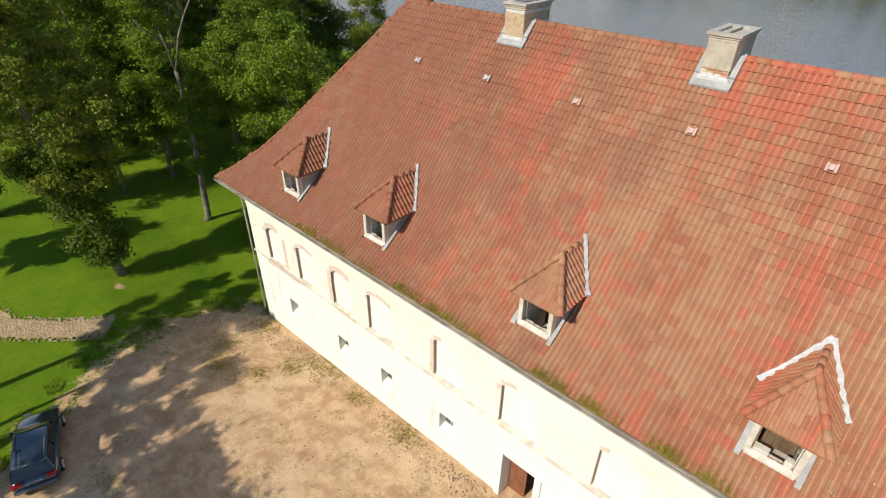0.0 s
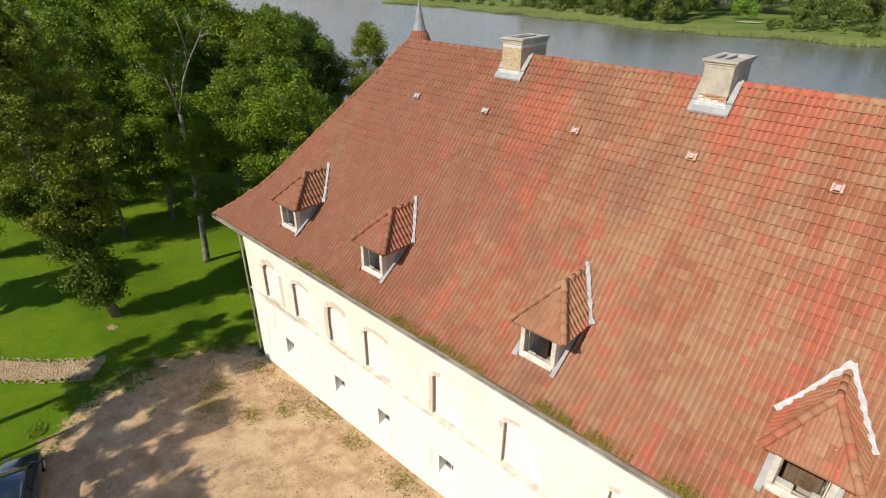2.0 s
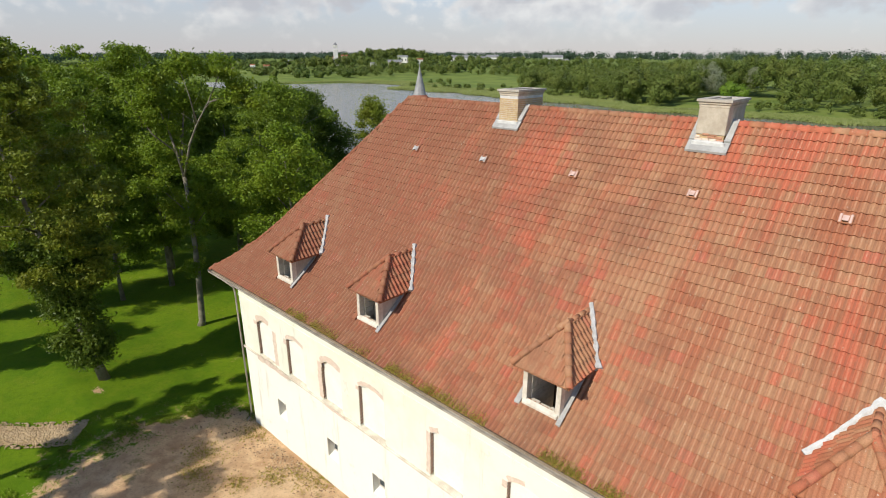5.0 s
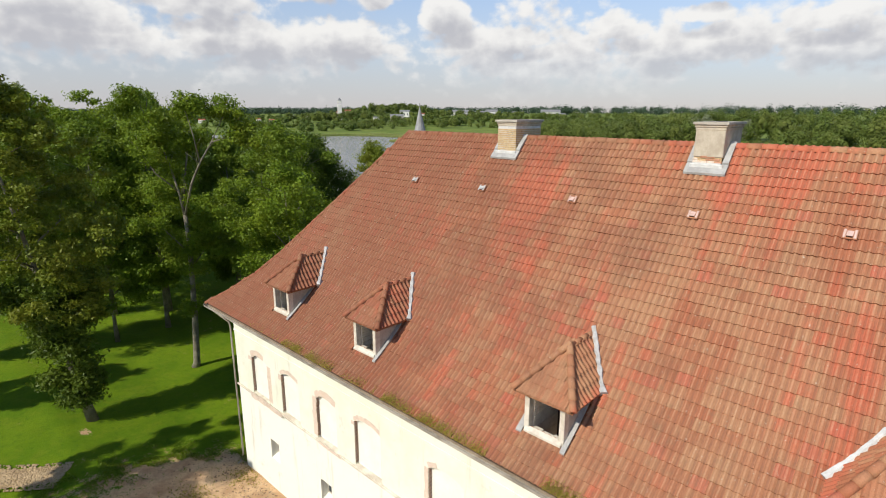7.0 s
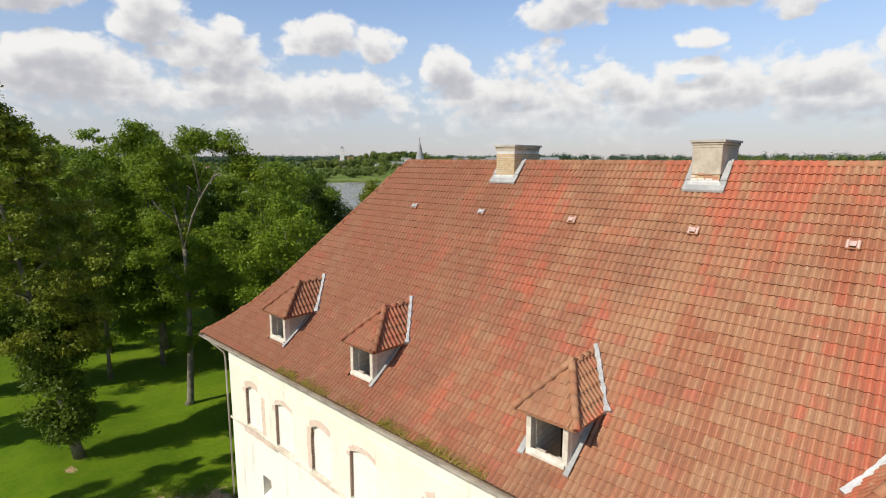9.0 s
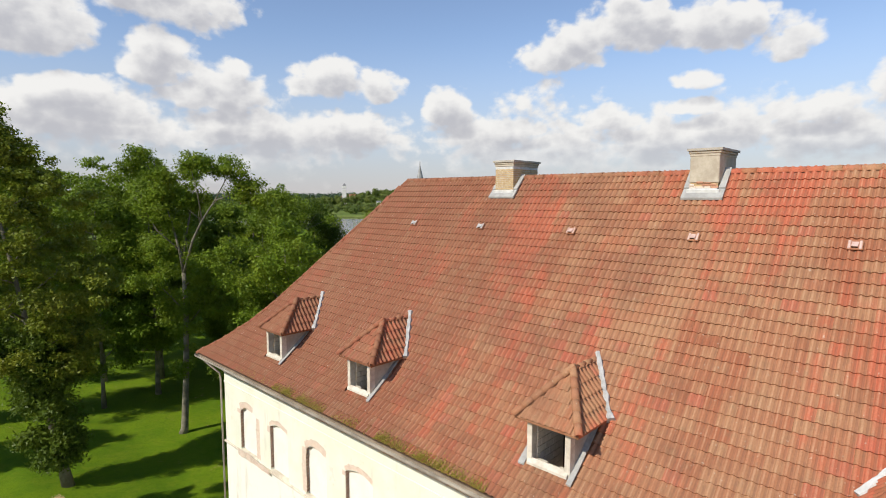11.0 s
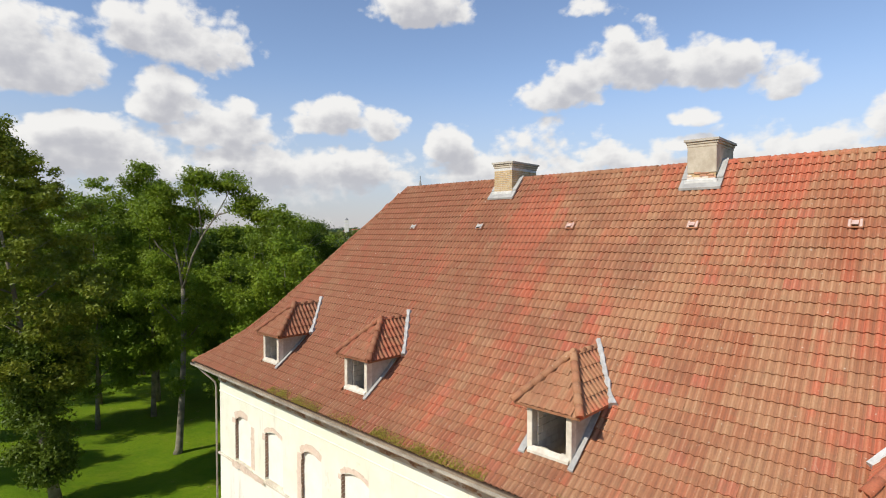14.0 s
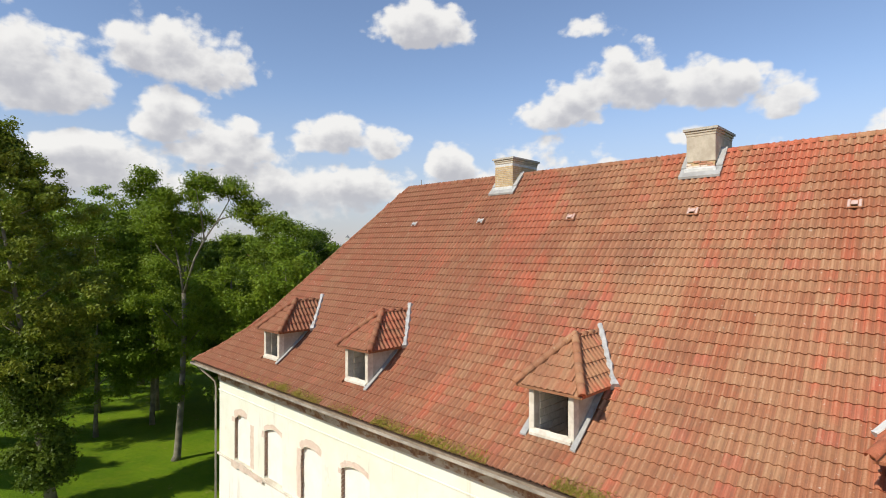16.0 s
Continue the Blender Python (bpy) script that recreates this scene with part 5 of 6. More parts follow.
def forked_maple(x, y):
    """The maple by the house corner: a clear stem that forks high up, with bare limbs and tufts of leaves at their ends."""
    z0 = float(ground_z(x, y)) - 0.1
    ob = empty("tree", (x, y, z0))
    tagged(ob, "tall forked maple with bare grey limbs and thin crown", "tree", group="park trees")
    rng = random.Random(12)
    u, d = Vector((0.72, 0.69, 0)), Vector((-0.69, 0.72, 0))    # across and away, seen from the yard

    def way(*pts):
        return [u * a + d * b + Vector((0, 0, c)) for a, b, c in pts]
    part("trunk", tube(bmesh.new(), way((-0.15, 0, 0), (-0.02, 0, 0.5), (0.28, 0, 4.8), (0.42, 0.1, 9.5), (0.36, 0.1, 12.0)), 0.24, 10, [0.34, 0.25, 0.20, 0.16, 0.14]), BARK, ob, "", True)
    limbs = [(way((0.36, 0.1, 11.9), (0.0, 0.3, 13.7), (-0.55, 0.5, 15.7), (-1.15, 0.4, 17.7), (-1.9, 0.2, 19.6)), 0.11),
             (way((0.36, 0.1, 11.9), (1.3, -0.3, 14.4), (2.1, -0.5, 15.8), (3.0, -0.4, 17.2), (3.9, -0.2, 18.9)), 0.10),
             (way((0.2, 0.2, 12.6), (0.25, 0.9, 14.5), (0.5, 1.5, 16.9), (0.8, 1.7, 18.8)), 0.10),
             (way((2.1, -0.5, 15.8), (2.0, -0.8, 17.6), (1.7, -1.0, 19.4)), 0.06), (way((3.0, -0.4, 17.2), (4.3, -0.3, 17.6), (5.6, 0.0, 17.4)), 0.055),
             (way((0.0, 0.3, 13.7), (-1.2, -0.2, 15.0), (-2.2, -0.5, 17.0)), 0.07), (way((0.40, 0.1, 11.0), (1.8, -0.5, 12.2), (3.2, -0.8, 12.4)), 0.06),
             (way((0.40, 0.0, 9.2), (-1.0, -0.4, 11.0), (-2.2, -0.6, 11.4)), 0.05), (way((0.35, 0.1, 8.0), (1.6, 0.3, 9.6), (2.9, 0.5, 10.0)), 0.05)]
    for pts, r in limbs:
        n = len(pts)
        bm = tube(bmesh.new(), pts, r, 7, [r * (1 - 0.75 * i / (n - 1)) for i in range(n)])
        for i in range(1, n):
            for k in range(2):
                e = pts[i] + Vector((rng.uniform(-1, 1), rng.uniform(-1, 1), rng.uniform(0.2, 1.1))) * (0.9 if r > 0.08 else 0.6)
                tube(bm, [pts[i - 1].lerp(pts[i], rng.uniform(0.5, 1)), e], r * 0.3, 4, [r * 0.28, r * 0.08])
        part("limb", bm, BARK, ob, "", True)
    blobs = []

    def tuft(a, b, c, r, n, flat=0.8):
        for _ in range(n):
            q = Vector((rng.gauss(0, 1), rng.gauss(0, 1), rng.gauss(0, flat))) * r * 0.55
            p = u * (a + q.x) + d * (b + q.y) + Vector((0, 0, c + q.z))
            blobs.append((p.x, p.y, p.z, rng.uniform(0.34, 0.68)))
    for t in ((-2.1, 0.1, 20.1, 0.9, 12), (-3.0, 0.0, 19.4, 0.7, 8), (-1.1, 0.3, 18.6, 1.1, 14), (-2.0, 0.2, 17.0, 1.3, 18), (-0.3, 0.9, 17.4, 1.2, 16), (0.6, 1.6, 18.9, 0.9, 9),
              (0.9, 1.5, 17.2, 0.9, 10), (-0.9, 0.6, 15.6, 1.2, 13), (3.9, -0.2, 19.3, 0.8, 11), (4.9, 0.0, 18.3, 0.75, 10), (5.7, 0.1, 17.3, 0.6, 8), (2.2, -0.9, 19.9, 0.7, 9),
              (1.5, -1.0, 19.7, 0.5, 5), (3.1, -0.5, 19.2, 0.6, 6), (4.4, -0.1, 17.6, 0.5, 5), (1.3, 0.2, 13.2, 0.8, 5), (2.9, -0.8, 12.2, 1.3, 24), (1.9, 0.2, 10.4, 1.3, 24), (-1.9, 0.8, 13.6, 1.3, 16), (3.4, 0.6, 13.8, 1.0, 10), (0.2, 1.2, 14.4, 1.1, 12), (-1.2, 0.4, 9.6, 0.9, 8),
              (3.0, 0.4, 9.4, 1.1, 18), (-1.9, -0.5, 11.3, 1.0, 7), (0.5, 0.0, 9.6, 0.5, 6), (0.25, -0.1, 5.0, 0.45, 7), (0.3, 0.0, 6.6, 0.35, 3), (0.7, 0.2, 8.2, 0.7, 6)):
        tuft(*t)
    leaf_crown("crown", blobs, 60000, 0.095, LEAF_A, 12, ob)
    return ob


forked_maple(-14.15, 3.15)


# ---------- far shore ----------
def far_trees(name, places, mat, seed, per=150, size=0.9, label="far woodland"):
    """A stand of trees too far off to count: crowns of leaf clumps on short stems."""
    rng = np.random.default_rng(seed)
    P, Nn, S = [], [], []
    for x, y, h, r in places:
        z0 = float(ground_z(x, y))
        k = 11
        mid = np.array([x, y, z0 + h * 0.56])
        q = rng.normal(size=(k, 3))
        q /= np.linalg.norm(q, axis=1)[:, None]
        c = mid + q * np.array([r * 0.62, r * 0.62, h * 0.30])
        c = np.vstack([c, [[x, y, z0 + h * 0.80]]])
        br = np.append(0.42 * r * (0.7 + 0.6 * rng.random(k)), r * 0.42)
        pick = rng.integers(0, k + 1, per)
        d = rng.normal(size=(per, 3))
        d /= np.linalg.norm(d, axis=1)[:, None]
        p = c[pick] + d * br[pick][:, None] * (0.75 + 0.3 * rng.random((per, 1)))
        P.append(p)
        Nn.append(d * 0.6 + (p - mid) / np.array([r, r, h * 0.5]) * 0.8 + rng.normal(size=(per, 3)) * 0.2 + np.array([0, 0, 0.2]))
        S.append(size * (0.6 + 0.8 * rng.random(per)))
    me = leaf_mesh(name, np.concatenate(P), np.concatenate(Nn), np.concatenate(S), mat, rng, 0.1, 0.75, 3)
    return tagged(new(name, me), label, "woods", kind="stuff")


def stand(x0, x1, depth0, depth1, n, h0, h1, seed, r=(3.0, 5.0)):
    rng = random.Random(seed)
    out = []
    for _ in range(n):
        x = rng.uniform(x0, x1)
        y = float(np.interp(x, SHORE_X, SHORE_Y)) + depth0 + (depth1 - depth0) * rng.random() ** 1.4
        out.append((x, y, rng.uniform(h0, h1), rng.uniform(*r)))
    return out


far_trees("woods", stand(-205, -118, 40, 90, 66, 8, 16, 1, (3.2, 7.6)), FARLEAF, 2, 1100, 0.42, "dense green wood on the far shore")
far_trees("woods", stand(-118, -82, 15, 100, 48, 13, 21, 53, (4, 6.5)), FARLEAF, 54, 1200, 0.42, "dense green wood beside the far clearing")
far_trees("woods", stand(-205, -150, 90, 210, 50, 8, 14, 63, (4, 6.5)), FARLEAF, 64, 520, 0.55, "low green wood on the far shore")
far_trees("woods", stand(-150, -88, 90, 210, 80, 17, 23.5, 41, (4, 6.5)), FARLEAF, 42, 520, 0.55, "dense green wood on the far shore")
far_trees("woods", stand(-43, 130, 30, 85, 80, 11, 24, 3, (3.2, 8.0)), FARLEAF, 4, 1200, 0.42, "dense green wood on the far shore")
far_trees("woods", stand(-43, 130, 85, 210, 130, 19, 28, 43, (3.6, 6.5)), FARLEAF, 44, 520, 0.55, "dense green wood on the far shore")
far_trees("woods", [(-88, 324, 20, 7), (-80, 327, 18, 6.5), (-84, 331, 21, 6.5), (-68, 357, 19, 5.5)], SILVER, 51, 1800, 0.33, "silvery grey willows at the edge of the far wood")
far_trees("bushes", [(-67, 309, 11, 5), (-61.5, 312, 10, 4.5)], BRIGHT, 52, 1600, 0.33, "bright green bushes at the edge of the far wood")
far_trees("woods", stand(-98, -42, 100, 210, 75, 19, 27, 5, (4, 6.5)), FARLEAF, 6, 900, 0.45, "dense green wood behind the clearing")
far_trees("bushes", stand(-205, -92, 20, 40, 60, 2.5, 6, 55, (1.6, 3.0)), FARLEAF, 56, 120, 0.45, "low bushes before the far wood")
far_trees("bushes", stand(-46, 130, 22, 38, 80, 2.5, 6, 45, (1.6, 3.0)), FARLEAF, 46, 120, 0.45, "low bushes before the far wood")
far_trees("woods", stand(-420, 400, 300, 620, 340, 5, 9, 7, (4, 7)), FARLEAF, 8, 330, 0.8, "far belt of mixed trees")
far_trees("bushes", stand(-330, -200, 18, 60, 22, 2, 5, 9, (1.6, 3.6)), FARLEAF, 10, 400, 0.38, "scattered willow bushes on a reedy meadow")
far_trees("bushes", stand(-560, -205, 190, 320, 170, 5, 12, 11, (3, 6)), FARLEAF, 12, 400, 0.5, "low trees behind the meadow")
far_trees("woods", stand(-1400, -460, 120, 520, 460, 4.5, 9, 47, (4, 7)), FARLEAF, 48, 260, 0.95, "far belt of mixed trees")
far_trees("woods", [(-700 + random.uniform(-160, 330), 560 + random.uniform(-60, 380), random.uniform(8, 14), random.uniform(5, 8)) for _ in range(230)], FARLEAF, 13, 300, 1.05, "treed hill round the far town")
far_trees("woods", [(-702 + 0.81 * d + 0.59 * o, 518 - 0.59 * d + 0.81 * o, random.uniform(13, 17), random.uniform(5, 7)) for d, o in [(random.uniform(12, 45), random.uniform(-60, 70)) for _ in range(26)]], FARLEAF, 61, 300, 1.0, "trees round the far church")
far_trees("woods", [(-715 + random.uniform(-45, 45), 640 + random.uniform(-50, 50), random.uniform(11, 16), random.uniform(5, 8)) for _ in range(50)], FARLEAF, 62, 300, 1.1, "treed hill round the far town")
far_trees("woods", [(random.uniform(-3600, 1200), random.uniform(1500, 2900), random.uniform(24, 31), random.uniform(14, 30)) for _ in range(700)], FARHAZE, 14, 180, 2.4, "far forest along the horizon")
far_trees("woods", [(random.uniform(-3200, -1300), random.uniform(300, 1600), random.uniform(15, 21), random.uniform(14, 26)) for _ in range(300)], FARHAZE, 15, 180, 2.4, "far forest along the horizon")


def reeds():
    rng = np.random.default_rng(21)
    n = 60000
    x = rng.uniform(-430, 140, n)
    y = np.interp(x, SHORE_X, SHORE_Y) - 7 + np.where(x > -105, 16, 34) * rng.random(n) ** 1.3
    edge = np.array([noise.noise((a * 0.05, 0.3, 0)) for a in x]) * 9
    y = y + edge
    h = rng.uniform(0.6, 1.3, n)
    z = np.maximum(ground_z(x, y), WATER_Z)
    p = np.stack([x, y, z + h * 0.45], 1)
    nrm = np.stack([rng.normal(size=n) * 0.5, -1 + 0 * x, 0.7 * rng.random(n)], 1)
    s = h
    me = leaf_mesh("reeds", p, nrm, s, REED, rng, 0.1, 0.3)
    return tagged(new("reeds", me), "pale green reed bed along the far shore", "reeds", kind="stuff")


reeds()
SAND = mat_simple("pale_sand", (0.42, 0.37, 0.24), (0.34, 0.30, 0.19), 0.3, 0.95, 0, 0.1, 3, 0.2)


def patch(name, cx, cy, rx, ry, mat, seed, lift=0.06, label=""):
    rng = random.Random(seed)
    bm = bmesh.new()
    vs = []
    for i in range(28):
        a = 2 * math.pi * i / 28
        k = 1 + 0.25 * noise.noise((math.cos(a) * 1.4 + seed, math.sin(a) * 1.4, 0))
        x, y = cx + rx * k * math.cos(a), cy + ry * k * math.sin(a)
        vs.append(bm.verts.new((x, y, float(ground_z(x, y)) + lift)))
    c = bm.verts.new((cx, cy, float(ground_z(cx, cy)) + lift + 0.02))
    for i in range(28):
        bm.faces.new((vs[i], vs[(i + 1) % 28], c))
    return tagged(mesh_ob(name, bm, mat), label, "ground", kind="structure")


patch("pavement", -67, 261, 5.5, 3.2, SAND, 3, 0.35, "pale sandy landing on the far shore")
patch("pavement", -58, 297, 5.5, 3.6, SAND, 4, 0.35, "pale sandy clearing before the far wood")

# ---------- far town ----------
HWALL = [mat_simple("far_white_wall", (0.72, 0.70, 0.64), (0.62, 0.60, 0.55), 0.3, 0.9, 0, 0.1, 2, 0.1),
         mat_simple("far_buff_wall", (0.48, 0.42, 0.32), (0.40, 0.34, 0.26), 0.3, 0.9, 0, 0.1, 2, 0.1)]
HROOF = [mat_simple("far_red_roof", (0.34, 0.12, 0.07), (0.26, 0.10, 0.06), 0.3, 0.9, 0, 0.1, 2, 0.1),
         mat_simple("far_grey_roof", (0.24, 0.24, 0.24), (0.18, 0.18, 0.18), 0.3, 0.95, 0, 0.05, 2, 0.1)]
WINDARK = mat_simple("far_window", (0.06, 0.07, 0.08), (0.04, 0.05, 0.06), 1.0, 0.2, 0, 0.5, 5, 0.0)


def far_house(x, y, w_, d_, h, rot, wall, roof_m, label, z=None):
    z = float(ground_z(x, y)) if z is None else z
    ob = empty("house", (x, y, z - 0.5), rot)
    tagged(ob, label, "house", group="far town")
    part("wall", boxed(-w_ / 2, w_ / 2, -d_ / 2, d_ / 2, 0, h), wall, ob)
    bm = bmesh.new()
    prism(bm, [(-d_ / 2 - 0.5, h), (d_ / 2 + 0.5, h), (0, h + d_ * 0.33)], "x", -w_ / 2 - 0.5, w_ / 2 + 0.5)
    part("roof", bm, roof_m, ob)
    k = max(2, int(w_ / 5))
    for i in range(k):
        xc = -w_ / 2 + w_ * (i + 0.5) / k
        part("window", boxed(xc - 0.7, xc + 0.7, -d_ / 2 - 0.06, -d_ / 2 - 0.005, h * 0.35, h * 0.72), WINDARK, ob)
    return ob


rng_h = random.Random(77)
EYE0 = (25.6, -11.4)
for ux, uy, dist, w_, h, wi, ri in ((-0.90, 0.44, 950, 16, 6, 1, 0), (-0.88, 0.47, 1010, 12, 5, 0, 0), (-0.87, 0.49, 900, 14, 6, 1, 0), (-0.85, 0.52, 1050, 20, 7, 0, 1),
                                   (-0.84, 0.54, 960, 12, 6, 1, 1), (-0.80, 0.60, 980, 16, 8, 1, 0), (-0.77, 0.64, 820, 14, 8, 0, 1), (-0.745, 0.667, 840, 30, 8, 1, 1),
                                   (-0.735, 0.678, 900, 24, 9, 0, 1), (-0.715, 0.70, 880, 14, 8, 0, 0), (-0.66, 0.75, 1150, 70, 9, 0, 1), (-0.635, 0.77, 1080, 55, 7, 1, 1),
                                   (-0.62, 0.785, 1200, 40, 10, 0, 1), (-0.585, 0.81, 1120, 24, 9, 1, 1), (-0.535, 0.845, 1150, 60, 10, 0, 1), (-0.52, 0.855, 1000, 26, 8, 0, 1), (-0.92, 0.39, 1000, 16, 6, 0, 0)):
    x, y, w_ = EYE0[0] + ux * dist, EYE0[1] + uy * dist, w_ * 0.65
    h = h * 1.1 if dist > 1050 else h
    far_house(x, y, w_, w_ * 0.5 if w_ < 25 else 16, h, -45 + rng_h.uniform(-15, 15) + 90, HWALL[wi], HROOF[ri], "white-walled building in the far town" if wi == 0 else "buff-walled building in the far town")

ch = empty("church", (-702, 518, 4.5), 144)
tagged(ch, "white church tower with a small dark cap on a treed hill", "church", group="far town")
part("tower", boxed(-3.5, 3.5, -3.5, 3.5, 0, 24, bevel=0.3), HWALL[0], ch)
part("belfry", boxed(-3.4, 3.4, -3.4, 3.4, 26, 30, bevel=0.3), HWALL[0], ch)
bm = bmesh.new()
bmesh.ops.create_cone(bm, cap_ends=True, segments=10, radius1=3.6, radius2=0.3, depth=4.5, matrix=Matrix.Translation((0, 0, 32.2)))
part("cap", bm, HROOF[1], ch)
part("nave", boxed(4.2, 26, -6, 6, 0, 12), HWALL[1], ch)
bm = bmesh.new()
prism(bm, [(-6.5, 12), (6.5, 12), (0, 18)], "x", 4.2, 26.5)
part("roof", bm, HROOF[0], ch)
mast = empty("radio_mast", (25.6 - 0.735 * 1100, -11.4 + 0.678 * 1100, 8))
tagged(mast, "thin grey lattice radio mast on the horizon", "mast")
part("pole", tube(bmesh.new(), [(0, 0, 0), (0, 0, 30)], 0.5, 6, [0.7, 0.35]), HROOF[1], mast)

# ---------- corner turret with its spire ----------
tur = empty("corner_turret", (0.0, 13.6, 0))
tur.parent = house
part("shaft", tube(bmesh.new(), [(0, 0, -1.6), (0, 0, 13.6)], 1.7, 24), PLASTER, tur, "", True)


def cone_tiles(name, r0, z0, r1, z1, n, mat, parent):
    verts, faces = [], []
    rows = max(2, int(math.hypot(r0 - r1, z1 - z0) / COURSE))
    for k in range(rows):
        for f, o in ((k / rows, 0.04), ((k + 1) / rows, 0.0)):
            r, z = r0 + (r1 - r0) * f + o, z0 + (z1 - z0) * f
            verts += [((r + 0.03 * (j % 2)) * math.cos(2 * math.pi * j / n), (r + 0.03 * (j % 2)) * math.sin(2 * math.pi * j / n), z) for j in range(n)]
        b = len(verts) - 2 * n
        faces += [(b + j, b + (j + 1) % n, b + n + (j + 1) % n, b + n + j) for j in range(n)]
    return tagged(raw_ob(name, verts, faces, mat, parent), kind="stuff")


cone_tiles("tile_skirt", 2.0, 13.5, 0.43, 17.06, 48, CAPTILE, tur)
bm = bmesh.new()
bmesh.ops.create_cone(bm, cap_ends=True, segments=12, radius1=0.43, radius2=0.02, depth=1.75, matrix=Matrix.Translation((0, 0, 17.02 + 0.875)))
part("spire", bm, ZINC, tur, "grey sheet-metal spire")
part("finial", tube(bmesh.new(), [(0, 0, 18.7), (0, 0, 19.0)], 0.025, 6), ZINC, tur)

# ---------- facade details ----------
WHITEWASH = mat_simple("fresh_whitewash", (0.785, 0.78, 0.71), (0.74, 0.735, 0.65), 1.2, 0.92, 0, 0.15, 25, 0.2)
GLASS = Nodes("window_glass", 0.08, 0.5).color((0.05, 0.06, 0.065)).mat
FRAME = mat_simple("grey_painted_wood", (0.50, 0.46, 0.40), (0.40, 0.36, 0.30), 4.0, 0.7, 0, 0.25, 40, 0.2)
BRICK_MESH = {}
# brown brick darkened in colour for the shade on the left window reveals
REVEAL_SHADE = mat_simple("shaded_reveal_brick", (0.36, 0.25, 0.19), (0.25, 0.17, 0.13), 5.0, 0.92, 0, 0.15, 40, 0.4)


def loose_brick(x, y, z, lx, ly, lz, rot, parent, mat=None):
    key = (lx, ly, lz, mat)
    if key not in BRICK_MESH:
        bm = boxed(-lx / 2, lx / 2, -ly / 2, ly / 2, -lz / 2, lz / 2, bevel=0.008)
        me = bpy.data.meshes.new("brick")
        bm.to_mesh(me)
        bm.free()
        me.materials.append(mat or RBRICK)
        BRICK_MESH[key] = me
    ob = new("brick", BRICK_MESH[key])
    ob.parent = parent
    ob.matrix_basis = pose(x, y, z, 0, rot, 0)
    return ob




def bare_strip(parent, way, wide, seed, y=-0.004, mat=None):
    """A ragged strip where the plaster has come off, a few millimetres proud of the wall behind."""
    if len(way) < 2:
        return
    pts = []
    for (x0, z0), (x1, z1) in zip(way, way[1:]):
        n = max(2, int(math.hypot(x1 - x0, z1 - z0) / 0.09))
        pts += [(x0 + (x1 - x0) * i / n, z0 + (z1 - z0) * i / n) for i in range(n)]
    pts.append(way[-1])
    bm = bmesh.new()
    rows = []
    for i, (x, z) in enumerate(pts):
        x0, z0 = pts[max(i - 1, 0)]
        x1, z1 = pts[min(i + 1, len(pts) - 1)]
        l_ = math.hypot(x1 - x0, z1 - z0)
        nx, nz = -(z1 - z0) / l_, (x1 - x0) / l_
        half = (0.5 * wide + 0.035) * (0.85 + 0.55 * abs(noise.noise((x * 3.1 + seed, z * 3.1, 0))) + 0.3 * noise.noise((x * 11, z * 11, seed)))
        mid = 0.05 * noise.noise((x * 2, z * 2, seed + 5))
        rows.append([bm.verts.new((x + nx * (mid + s_ * half), y, z + nz * (mid + s_ * half))) for s_ in (-1, 1)])
    for p_, q_ in zip(rows, rows[1:]):
        bm.faces.new((p_[0], p_[1], q_[1], q_[0]))
    part("bare_patch", bm, mat or BAREWALL, parent, "ragged patch of bare pink masonry")


